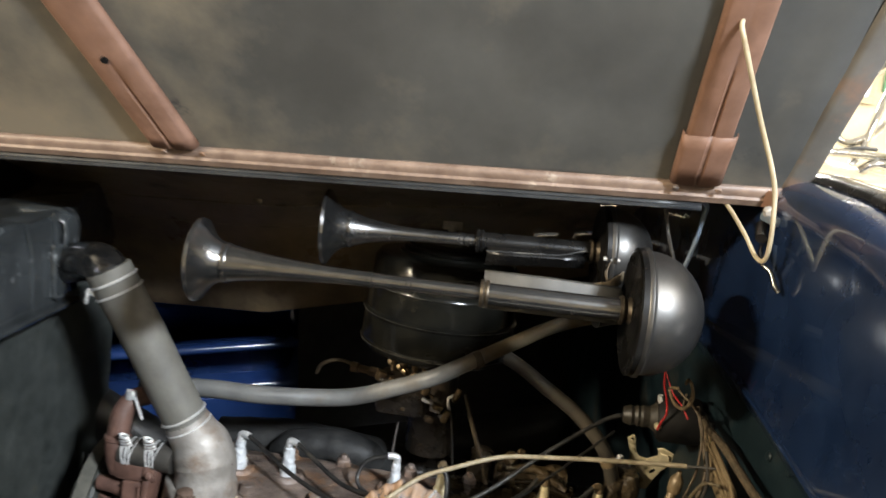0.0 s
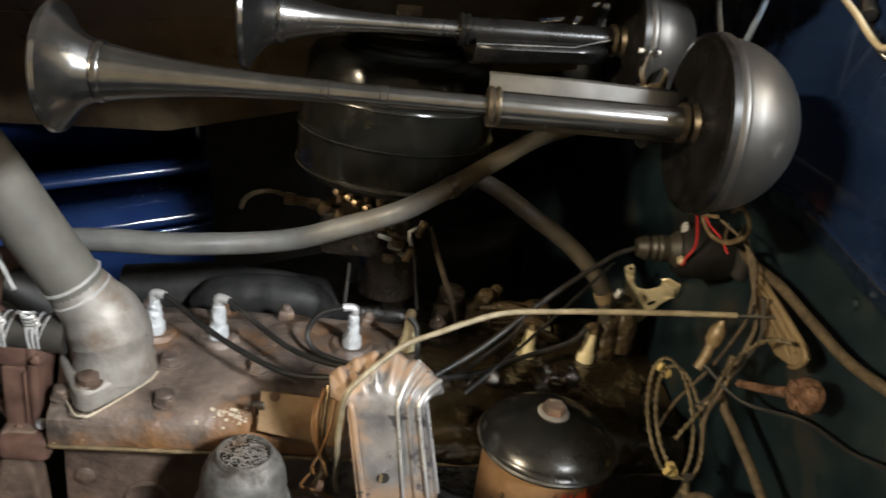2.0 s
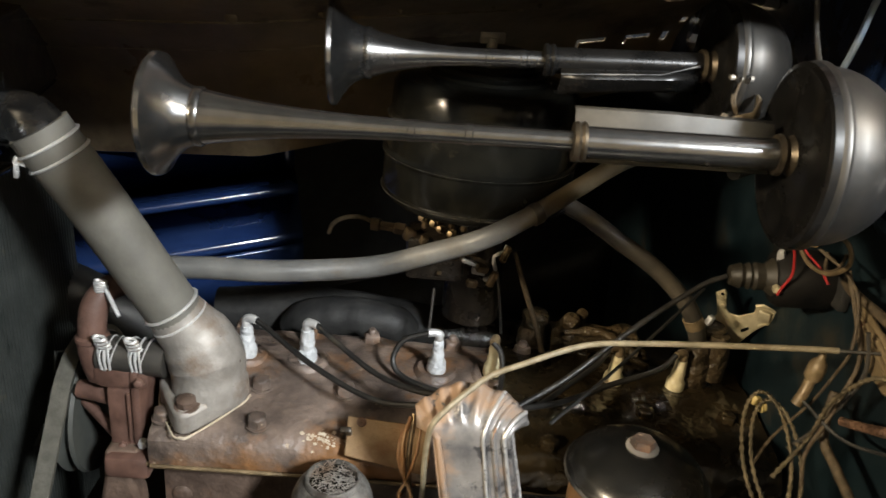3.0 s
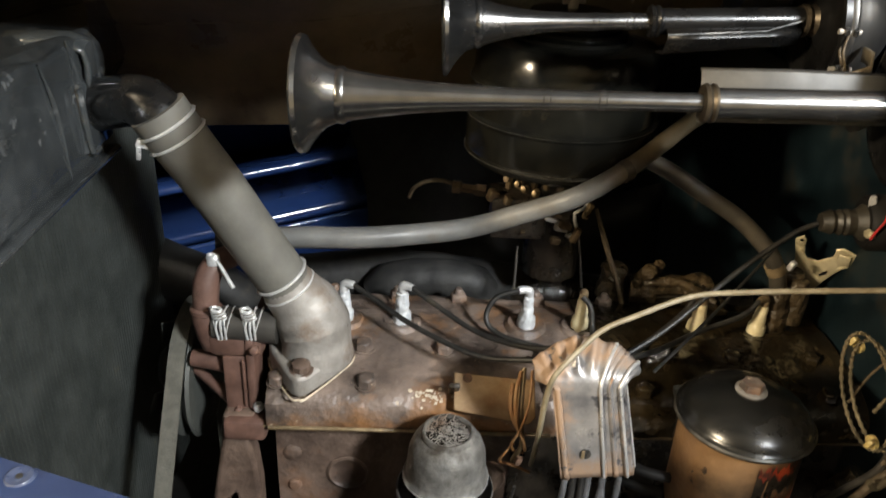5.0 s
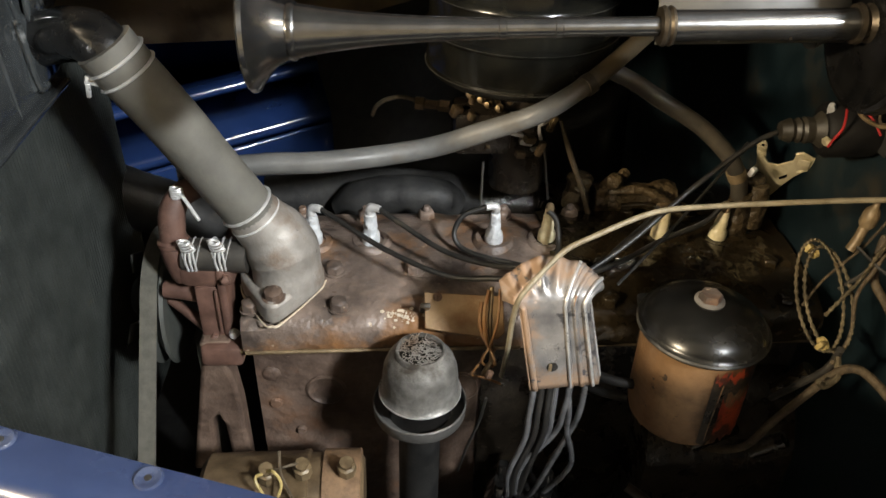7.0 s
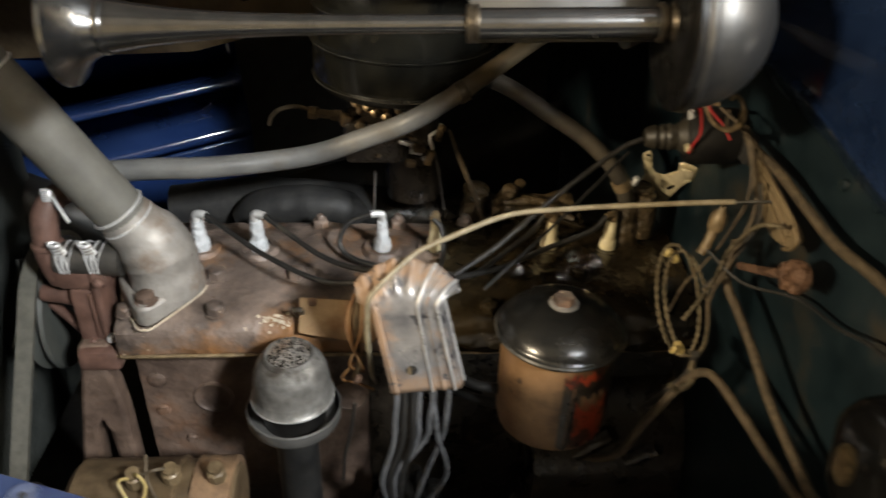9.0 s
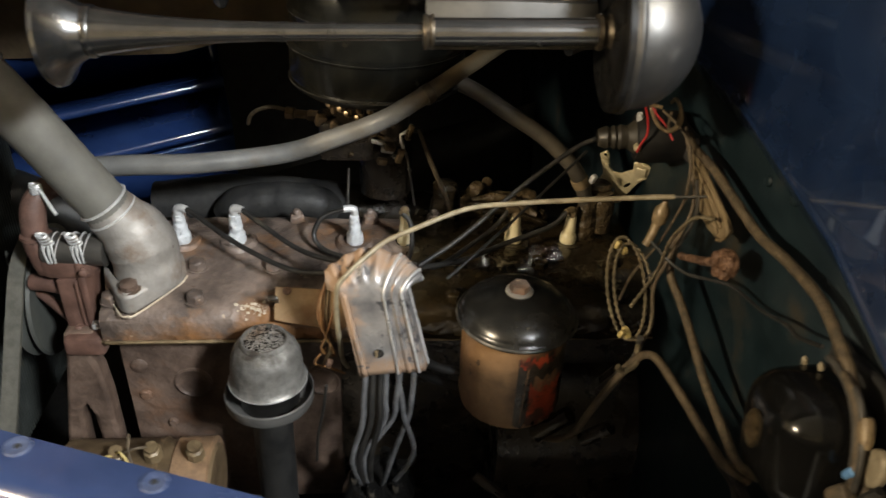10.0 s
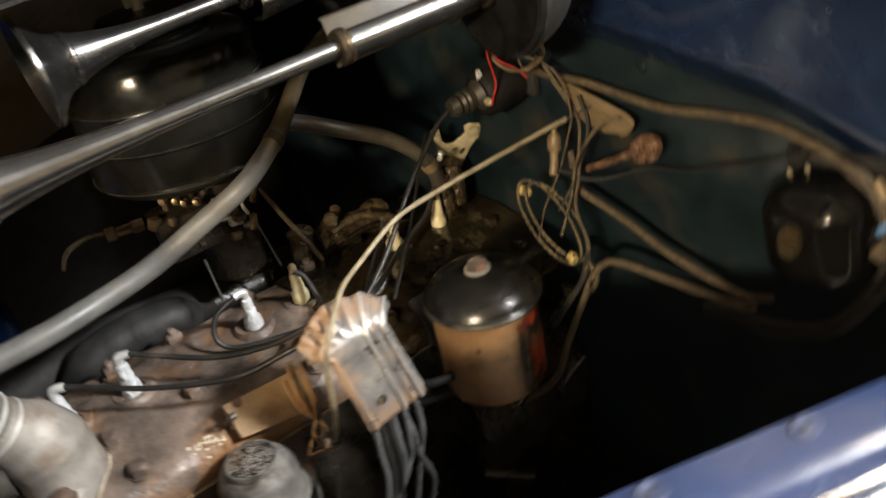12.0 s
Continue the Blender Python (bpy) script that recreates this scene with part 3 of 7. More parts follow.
def lathe(bm, prof, at, axis=(0, 0, 1), seg=36, lump=0.0):
    """Turn a profile of (radius, height) pairs round an axis through at."""
    ax = Vector(axis).normalized()
    s = ax.orthogonal().normalized()
    u = ax.cross(s)
    o = Vector(at)
    rings = []
    for r, hgt in prof:
        if r <= 1e-6:
            rings.append([bm.verts.new(o + ax * hgt)])
            continue
        ring = []
        for k in range(seg):
            a = 2 * math.pi * k / seg
            p = o + ax * hgt + (s * math.cos(a) + u * math.sin(a)) * r
            if lump:
                p += (s * math.cos(a) + u * math.sin(a)) * lump * noise.noise(p * 30)
            ring.append(bm.verts.new(p))
        rings.append(ring)
    for a, b in zip(rings, rings[1:]):
        for k in range(seg):
            q = (k + 1) % seg
            if len(a) == 1 and len(b) == 1:
                continue
            if len(a) == 1:
                bm.faces.new((a[0], b[q], b[k]))
            elif len(b) == 1:
                bm.faces.new((a[k], a[q], b[0]))
            else:
                bm.faces.new((a[k], a[q], b[q], b[k]))
    for ring, flip in ((rings[0], True), (rings[-1], False)):
        if len(ring) > 1:
            bm.faces.new(ring[::-1] if flip else ring)
    return bm


def box(bm, at, size, turn=(0, 0, 0), edge=0.0):
    m = pose(*at, *turn) @ Matrix.Diagonal((*size, 1))
    made = bmesh.ops.create_cube(bm, size=1.0, matrix=m)
    if edge:
        es = list({e for v in made["verts"] for e in v.link_edges})
        bmesh.ops.bevel(bm, geom=es, offset=edge, segments=2, affect="EDGES", profile=0.5)
    return bm


def slab(bm, outline, way, depth):
    """A flat piece: an outline of 3D points, pushed out along way by depth."""
    w = Vector(way).normalized() * depth
    a = [bm.verts.new(Vector(p)) for p in outline]
    b = [bm.verts.new(Vector(p) + w) for p in outline]
    bm.faces.new(a)
    bm.faces.new(b[::-1])
    k = len(a)
    for i in range(k):
        bm.faces.new((a[i], a[(i + 1) % k], b[(i + 1) % k], b[i]))
    return bm


def hexnut(bm, at, axis=(0, 0, 1), r=0.009, h=0.010, stud=True, washer=True):
    if washer:
        lathe(bm, [(r * 1.18, 0.0), (r * 1.16, 0.0014), (r * 0.6, 0.0014)], at, axis, 16)
    lathe(bm, [(r, 0.001), (r * 0.98, h * 0.72), (r * 0.90, h * 0.90), (r * 0.70, h)], at, axis, 6)
    if stud:
        lathe(bm, [(r * 0.5, h * 0.8), (r * 0.5, h * 1.35), (r * 0.35, h * 1.5)], at, axis, 10)
    return bm


def sweep(bm, rows):
    """A sheet from rows of points."""
    grid = [[bm.verts.new(p) for p in row] for row in rows]
    for a, b in zip(grid, grid[1:]):
        for i in range(len(a) - 1):
            bm.faces.new((a[i], a[i + 1], b[i + 1], b[i]))
    return grid


def lerp_poly(poly, n):
    """n + 1 evenly spaced points along a polyline."""
    p = [Vector(a) for a in poly]
    d = [0.0]
    for a, b in zip(p, p[1:]):
        d.append(d[-1] + (b - a).length)
    out = []
    for i in range(n + 1):
        s = d[-1] * i / n
        k = min(max(j for j in range(len(d)) if d[j] <= s + 1e-9), len(p) - 2)
        out.append(p[k].lerp(p[k + 1], (s - d[k]) / (d[k + 1] - d[k])))
    return out


def casting(bm, section, x0, x1, nx, n_round, amp, freq):
    """A cast body: a closed section in (y, z), drawn from x0 to x1, with an uneven skin and closed ends."""
    closed = lerp_poly([(0, *p) for p in section] + [(0, *section[0])], n_round)[:-1]
    rings = []
    for i in range(nx + 1):
        x = x0 + (x1 - x0) * i / nx
        ring = []
        for p in closed:
            q = Vector((x, p.y, p.z))
            k = noise.noise(q * freq) + 0.5 * noise.noise(q * freq * 2.3)
            ring.append(bm.verts.new(q + Vector((0, 0.5, 1)) * amp * k))
        rings.append(ring)
    m = len(closed)
    for a, b in zip(rings, rings[1:]):
        for k in range(m):
            bm.faces.new((a[k], a[(k + 1) % m], b[(k + 1) % m], b[k]))
    bm.faces.new(rings[0][::-1])
    bm.faces.new(rings[-1])
    return bm

# ---- the garage ----
def room():
    solo("floor", box(B(), (0.5, 0.5, -0.05), (11, 11, 0.1)), M["concrete"], "stained grey concrete garage floor", "floor", kind="structure")
    solo("ceiling", box(B(), (0.5, 0.5, 2.95), (11, 11, 0.1)), M["ceiling_white"], "off-white garage ceiling boards", "ceiling", kind="structure")
    for name, at, size in (("wall_north", (0.5, 5.55, 1.45), (11, 0.1, 2.9)), ("wall_south", (0.5, -4.55, 1.45), (11, 0.1, 2.9)),
                           ("wall_east", (5.55, 0.5, 1.45), (0.1, 10, 2.9)), ("wall_west", (-4.55, 0.5, 1.45), (0.1, 10, 2.9))):
        solo(name, box(B(), at, size), M["wall_cream"], "cream plastered garage wall", "wall", kind="structure")


room()

# ---- the car's body ----
car = thing("car_body", (0.0, 0.5, 0.0), "dark blue vintage car body round an open engine bay", "car")


def hinge(x):
    return Vector((x, 0.862 - 0.07 * x, 1.2625 + 0.075 * x))


def rail_y(x):
    return 0.442 - 0.34 * x


# firewall: a stepped sheet, upper field proud of the lower one
def crease(y):
    return float(np.interp(y, [0.2, 0.51, 0.61, 0.786, 1.0, 1.6], [0.90, 1.030, 1.067, 1.096, 1.11, 1.11]))


def top_of_wall(y):
    return float(np.interp(y, [0.2, 0.40, 0.50, 0.61, 0.70, 0.80, 0.95, 1.25, 1.45, 1.6], [1.00, 1.18, 1.245, 1.285, 1.303, 1.312, 1.31, 1.30, 1.25, 1.18]))


def firewall():
    ys = [0.20 + 1.84 * i / 72 for i in range(73)]
    bm = B()
    sweep(bm, [[Vector((0.345 - 0.02 * max(0.0, 0.7 - z), y, z)) for z in [0.25 + (crease(y) - 0.026 - 0.25) * k / 8 for k in range(9)]] for y in ys])
    thicken(part("lower_panel", bm, M["teal"], car, "dirty dark teal firewall panel"), 0.003)
    bm = B()
    rows = []
    for y in ys:
        c, t = crease(y), max(top_of_wall(y), crease(y) + 0.05)
        row = [Vector((0.345, y, c - 0.026)), Vector((0.341, y, c - 0.022)), Vector((0.330, y, c - 0.003)), Vector((0.325, y, c + 0.003))]
        low = t - 0.034
        row += [Vector((0.325, y, c + 0.003 + (low - c - 0.003) * k / 5)) for k in range(1, 6)]
        row += [Vector((0.325 + 0.034 * (1 - math.cos(a)), y, low + 0.034 * math.sin(a))) for a in [radians(11 * k) for k in range(1, 9)]]
        rows.append(row)
    sweep(bm, rows)
    thicken(part("upper_panel", bm, M["blue_fw"], car, "dark blue painted firewall field above the crease"), 0.003)
    part("crease_bead", tube(B(), [Vector((0.3240, y, crease(y) + 0.0045)) for y in ys], 0.0034, 8, 1), M["blue_fw"], car, "worn pressed bead along the crease")
    # rolled lip and cowl top
    bm = B()
    tube(bm, [Vector((0.366, y, top_of_wall(y) + 0.003)) for y in ys[8:]], 0.009, 10, 2)
    part("cowl_lip", bm, M["black"], car, "glossy black rolled cowl edge")
    bm = tube(B(), [Vector((0.381, y, top_of_wall(y) + 0.006)) for y in ys[8:]], 0.0055, 10, 2)
    part("cowl_trim", bm, M["chrome"], car, "bright worn trim along the cowl edge")
    bm = B()
    sweep(bm, [[Vector((x, y, top_of_wall(y) + 0.004 - 0.02 * (x - 0.34))) for x in (0.384, 0.45, 0.6, 0.8)] for y in ys])
    thicken(part("cowl_top", bm, M["blue"], car), 0.003)
    for y, z in ((0.69, 1.174), (0.667, 1.157), (0.60, 1.20), (0.56, 1.13)):
        part("screw", lathe(B(), [(0.0024, 0), (0.0024, 0.001), (0.0012, 0.0016), (0, 0.0016)], (0.3262, y, z), (-1, 0, 0), 12), M["blue_fw"], car)
    for pts in (((0.7086, 1.2236), (0.6898, 1.2211), (0.6740, 1.2222), (0.6622, 1.2239)), ((0.6434, 1.2124), (0.6385, 1.2075), (0.6329, 1.2043), (0.6188, 1.1998)), ((0.7835, 1.0960), (0.7600, 1.0935), (0.7347, 1.0880))):
        part("scratch", tube(B(), [(0.3246, y, z) for y, z in pts], [0.0004, 0.0009, 0.0008, 0.0003], 6), M["chip"], car, "pale scratch in the blue paint")
    for y, z in ((0.6777, 1.1783), (0.6476, 1.1636)):
        part("dent", lathe(B(), [(0.0040, 0.0), (0.0034, 0.0010), (0.0018, 0.0002), (0, 0.0)], (0.3262, y, z), (-1, 0, 0), 18), M["blue_fw"], car)
    rng = random.Random(12)
    for y, dz, size in ((0.806, 0.004, 0.008), (0.797, 0.002, 0.011), (0.786, 0.003, 0.009), (0.775, 0.004, 0.012), (0.762, 0.003, 0.007), (0.735, 0.004, 0.006), (0.70, 0.003, 0.007), (0.655, 0.003, 0.006), (0.69, 0.062, 0.006), (0.61, 0.085, 0.005), (0.60, 0.012, 0.007)):
        ring = [(0.3247, y + size * 0.5 * rng.uniform(0.5, 1.1) * math.cos(k * 0.785), crease(y) + dz + size * 0.32 * rng.uniform(0.4, 1.1) * math.sin(k * 0.785)) for k in range(8)]
        part("paint_chip", slab(B(), ring, (-1, 0, 0), 0.0004), M["chip"], car, "chipped paint showing grey primer")
    for y, z in ((0.745, 1.052), (0.70, 1.058)):
        part("rivet", lathe(B(), [(0.0055, 0), (0.0045, 0.002), (0, 0.003)], (0.3420, y, z), (-1, 0, 0), 12), M["teal"], car)


firewall()


def near_rail():
    bm = B()
    xs = [-1.0 + 1.34 * i / 44 for i in range(45)]
    prof = [(0.012, -0.06), (0.004, -0.030), (0.0, -0.006), (-0.004, 0.0), (-0.020, 0.001), (-0.031, 0.0005), (-0.037, -0.004), (-0.041, -0.014),
            (-0.045, -0.018), (-0.058, -0.019), (-0.064, -0.024), (-0.074, -0.05), (-0.098, -0.16), (-0.12, -0.34), (-0.14, -0.56)]
    sweep(bm, [[Vector((x + 0.28 * d, rail_y(x) + 0.96 * d, 1.016 + dz)) for d, dz in prof] for x in xs])
    thicken(part("side_rail", bm, M["blue_side"], car, "dark blue painted hood rail of the body side"), 0.003)
    for off, dz, r in ((-0.0425, -0.0110, 0.0032), (-0.0515, -0.0150, 0.0044), (-0.0630, -0.0190, 0.0042)):
        bm = tube(B(), [Vector((x + 0.28 * off, rail_y(x) + 0.96 * off, 1.016 + dz)) for x in xs], r, 8, 1)
        part("trim_strip", bm, M["chrome"], car, "polished chrome strip along the rail")
    for x in (-0.50, -0.421, -0.340, -0.258, -0.176, -0.098, -0.02, 0.062, 0.14):
        c = (x - 0.003, rail_y(x) - 0.0115, 1.0162)
        b = part("rail_bumper", lathe(B(), [(0.0088, 0.0), (0.0080, 0.0010), (0.0074, 0.0014), (0.0072, 0.0030), (0.0066, 0.0037), (0.0044, 0.0036), (0.0034, 0.0030), (0.0022, 0.0030), (0, 0.0030)], c, (0.0, -0.06, 1), 28), M["button"], car, "worn round hood rest button, paled for glare")
        part("screw", lathe(B(), [(0.0019, 0.0028), (0.0017, 0.0036), (0, 0.0038)], c, (0, -0.06, 1), 10), M["black_dull"], b)


near_rail()


def far_side():
    # blue apron with pressed steps; its rear cut, short of the black side panel, stands for a shadow edge
    def rounded(corners, radii):
        out = [Vector((0, *corners[0]))]
        for a, b, c, r in zip(corners, corners[1:], corners[2:], radii):
            p, q, w = (Vector((0, *k)) for k in (a, b, c))
            u, v = (p - q), (w - q)
            k = min(r, 0.45 * u.length, 0.45 * v.length)
            p1, p2 = q + u.normalized() * k, q + v.normalized() * k
            out += [p1.lerp(q, t).lerp(q.lerp(p2, t), t) for t in (0, 0.2, 0.4, 0.6, 0.8, 1)]
        return out + [Vector((0, *corners[-1]))]

    steps = rounded([(1.398, 0.700), (1.4005, 0.7905), (1.4070, 0.7920), (1.4095, 0.8090), (1.4935, 0.8480), (1.4955, 0.8620), (1.5600, 0.8750), (1.5750, 1.03)], (0.0035, 0.0004, 0.0085, 0.0004, 0.0085, 0.0004))
    rows = []
    for i in range(25):
        f = i / 24
        rows.append([Vector((x, p.y + 0.45 * (x + 0.254), p.z + 0.10 * (x + 0.254))) for p in steps for x in [-0.75 + f * (0.512 - 0.26 * (p.y - 1.41))]])
    sweep(bm := B(), rows)
    thicken(part("far_apron", bm, M["blue_apron"], car, "glossy blue inner fender apron with pressed steps"), 0.003)
    # Lower sheet in dull black stands for the shade under the steps.
    sweep(lb := B(), [[Vector((x, y + 0.45 * (x + 0.254), z + 0.10 * (x + 0.254))) for y, z in ((1.36, 0.50), (1.385, 0.62), (1.400, 0.703))] for x in [-0.75 + 1.08 * i / 24 for i in range(25)]])
    thicken(part("apron_shade_skirt", lb, M["black_dull"], car, "lower apron sheet painted dull black as shade"), 0.003)
    bm = tube(B(), [(-0.60, 1.16, 0.86), (-0.50, 1.17, 0.80), (-0.40, 1.20, 0.72), (-0.36, 1.2, 0.55)], [0.03, 0.04, 0.04, 0.03], 14)
    part("apron_brace", bm, M["black_dull"], car, "dull black tubular body brace")

    # Added, unseen panel that keeps light out past the radiator.
    part("front_light_stop", box(B(), (-0.67, 0.98, 0.735), (0.03, 0.80, 0.92), (0, 0, 0), 0.005), M["black_dull"], car, "unseen dull black panel added to stop light at the front")
    # Black panel closes a light gap and stands for shade past the apron.
    part("far_side_panel", box(B(), (-0.32, 1.625, 0.70), (1.7, 0.02, 0.96), (0, 0, 24.2), 0.004), M["black_dull"], car)
    part("frame", box(B(), (-0.1, 1.0, 0.16), (1.2, 1.0, 0.30), (0, 0, 0), 0.02), M["black_dull"], car, "black chassis frame down to the floor")


far_side()


# ---- the hood ----
hood = thing("hood", tuple(hinge(0.0)), "opened centre-hinged hood with grey underside and brown ribs", "hood")
HOOD_SHAPE = [(0.0, 0.0), (0.08, 0.100), (0.16, 0.197), (0.235, 0.283), (0.31, 0.355), (0.39, 0.415), (0.46, 0.445), (0.52, 0.450)]


def hood_at(x, s, lift=0.0):
    """A point on the raised leaf: s runs from the hinge to the free edge; lift is the height over its underside, towards the engine."""
    poly = lerp_poly([(0, a, b) for a, b in HOOD_SHAPE], 40)
    k = min(max(s, 0.0), 1.0) * 40
    i = min(int(k), 39)
    p = poly[i].lerp(poly[i + 1], k - i)
    d = (poly[i + 1] - poly[i]).normalized()
    h = hinge(x)
    return Vector((x, h.y - p.y - lift * d.z, h.z + p.z - lift * d.y))


def far_leaf(x, a, b):
    """A point on the closed leaf, which widens towards the cowl: a across from the hinge, b up."""
    w = min(max((x + 0.305) / 0.575, 0.0), 1.1)
    return hinge(x) + Vector((0, a * (1 + 0.4 * w), b * (1 - 0.25 * w)))


def hood_leaf():
    xs = [-1.05 + 1.405 * i / 30 for i in range(31)]
    bm = B()
    sweep(bm, [[hood_at(x, k / 30) + Vector((0, 0, 0.004 * noise.noise(Vector((x * 4, k * 0.2, 0))))) for k in range(31)] for x in xs])
    thicken(part("leaf", bm, M["hood_grey"], hood, "dusty dark grey hood underside"), 0.002)
    # flange along the hinge
    bm = B()
    sweep(bm, [[hood_at(x, s, l) for s, l in ((0.000, 0.001), (0.000, 0.007), (0.004, 0.010), (0.014, 0.0105), (0.016, 0.0075), (0.024, 0.007), (0.028, 0.005), (0.030, 0.001))] for x in xs])
    thicken(part("edge_flange", bm, M["flange"], hood, "pinkish beige flange with flaking paint"), 0.0015)
    # end flange at the cowl
    bm = B()
    sweep(bm, [[hood_at(x, k / 24, l) for x, l in ((0.356, 0.0), (0.356, 0.003), (0.353, 0.004), (0.338, 0.003), (0.330, 0.001))] for k in range(25)])
    thicken(part("end_flange", bm, M["hood_edge"], hood, "grey end flange with rusty patches"), 0.0015)
    # two pressed ribs, each leaning outwards towards the free edge
    for x0, lean, wide, flare in ((-0.2855, -0.30, 0.84, 1.08), (0.2490, -0.062, 0.70, 1.20)):
        bm = B()
        prof = [(a * wide, b) for a, b in [(-0.030, 0.001), (-0.0295, 0.007), (-0.028, 0.0095), (-0.024, 0.0110), (-0.013, 0.0118), (-0.004, 0.0120), (-0.0015, 0.0100), (0.0015, 0.0098), (0.004, 0.0120), (0.013, 0.0118), (0.024, 0.0105), (0.028, 0.008), (0.0295, 0.005), (0.030, 0.001)]]
        rows = []
        for k in range(49):
            s = 0.035 + 0.94 * k / 48
            dent = min(1.0, max(0.0, (0.20 - s) / 0.06)) if lean < -0.2 else min(1.0, max(0.15, (0.30 - s) / 0.10))
            rows.append([hood_at(x0 + lean * s + a, s, 0.012 + (l - 0.012) * dent if abs(a) < 0.0025 else l) for a, l in prof])
        sweep(bm, rows)
        rib = part("rib", bm, M["primer"], hood, "brown primer pressed stiffening rib")
        thicken(rib, 0.0015)
        if lean > -0.2:
            bm = B()
            sweep(bm, [[hood_at(x0 + lean * s + a * flare, s, l * 0.9 + 0.0028) for a, l in prof] for s in (0.038, 0.07, 0.10, 0.125)])
            thicken(part("rib_foot", bm, M["primer"], rib), 0.0012)
        else:
            part("rib_hole", lathe(B(), [(0.0042, -0.001), (0.0042, 0.0006), (0, 0.0006)], hood_at(-0.3450, 0.190, 0.0130), (0, -0.70, -0.71), 14), M["black"], rib)
        for a in (-0.021, 0.021):
            part("rivet", lathe(B(), [(0.0035, 0), (0.003, 0.0018), (0, 0.0025)], hood_at(x0 + a, 0.030, 0.0125), (0, -0.7, -0.7), 10), M["iron"], rib)
    # hinge channel under the leaf
    bm = B()
    sweep(bm, [[hinge(x) + Vector((0, a, b)) for a, b in ((0.03, 0.0), (-0.002, -0.003), (-0.006, -0.005), (-0.0065, -0.0095), (-0.009, -0.0105), (-0.009, -0.0125), (-0.004, -0.0135), (0.03, -0.013))] for x in xs[:-2]])
    thicken(part("hinge_channel", bm, M["hinge_blue"], hood, "dull blue-black hinge channel"), 0.002)
    # closed far half of the hood
    bm = B()
    fxs = [-1.05 + 1.20 * i / 80 for i in range(81)] + [0.15 + 0.185 * i / 37 for i in range(1, 38)]
    fprof = [(0.0, -0.005), (0.06, 0.0), (0.14, -0.012), (0.22, -0.03), (0.30, -0.052), (0.345, -0.071), (0.358, -0.078), (0.366, -0.083), (0.374, -0.088), (0.382, -0.093), (0.40, -0.106), (0.415, -0.118), (0.43, -0.13), (0.438, -0.142), (0.455, -0.163), (0.4605, -0.1725), (0.4665, -0.183), (0.4735, -0.203), (0.49, -0.25), (0.505, -0.30), (0.54, -0.306), (0.84, -0.306)]
    grid = [[bm.verts.new(far_leaf(x, a, b)) for a, b in fprof] for x in fxs]
    slots = ((0.250, 0.282, 6, 7), (0.160, 0.205, 14, 15), (0.160, 0.168, 15, 16), (0.233, 0.276, 14, 15), (0.233, 0.241, 15, 16), (0.295, 0.305, 14, 16), (0.310, 0.322, 12, 13))
    for i in range(len(fxs) - 1):
        for j in range(len(fprof) - 1):
            if not any(x0 - 0.001 < fxs[i] and fxs[i + 1] < x1 + 0.001 and j0 <= j < j1 for x0, x1, j0, j1 in slots):
                bm.faces.new((grid[i][j], grid[i + 1][j], grid[i + 1][j + 1], grid[i][j + 1]))
    thicken(part("closed_leaf", bm, M["hood_far"], hood, "closed far leaf with dark brown rusty underside"), 0.002)
    part("leaf_seam", tube(B(), [far_leaf(x, 0.3745, -0.0905) for x in fxs[30:75]], 0.0016, 6, 1), M["leaf_lip"], hood, "tan rolled seam across the closed leaf")
    part("leaf_seam", tube(B(), [far_leaf(x, 0.432, -0.1335) for x in fxs[30:70]], 0.0014, 6, 1), M["leaf_lip"], hood)
    for x, r in ((-0.303, 0.008), (-0.195, 0.005), (-0.10, 0.004), (0.02, 0.004), (0.08, 0.004)):
        part("leaf_bolt", lathe(B(), [(r, 0), (r, 0.002), (r * 0.6, 0.004), (0, 0.004)], far_leaf(x, 0.362, -0.082), (0, -0.85, -0.4), 10), M["leaf_lip"], hood)
    # bent rod and its hook plate at the hinge's rear end
    bm = tube(B(), [(0.225, 0.868, 1.273), (0.262, 0.874, 1.275), (0.281, 0.884, 1.272), (0.2815, 0.888, 1.255), (0.279, 0.893, 1.225), (0.272, 0.90, 1.185)], 0.0028, 8)
    part("bent_rod", bm, M["rod_blue"], hood, "bent blue-grey steel rod")
    bm = tube(B(), [(0.243, 0.90, 1.262), (0.250, 0.90, 1.235), (0.262, 0.90, 1.205), (0.27, 0.905, 1.18)], 0.0022, 8)
    part("bent_rod", bm, M["rubber_dark"], hood)


hood_leaf()
# cream prop wire hung from the rib and looped at the latch
bm = tube(B(), [(0.226, 0.705, 1.440), (0.2245, 0.703, 1.432), (0.232, 0.705, 1.415), (0.262, 0.725, 1.362), (0.290, 0.738, 1.310), (0.2965, 0.738, 1.275), (0.3005, 0.744, 1.247), (0.3000, 0.750, 1.236),
                (0.2955, 0.760, 1.239), (0.2925, 0.790, 1.256), (0.286, 0.838, 1.279), (0.276, 0.850, 1.282), (0.262, 0.854, 1.280)], 0.0022, 10)
solo("prop_wire", bm, M["cream_wire"], "cream coated bent wire hooked over the hood rib", "wire")


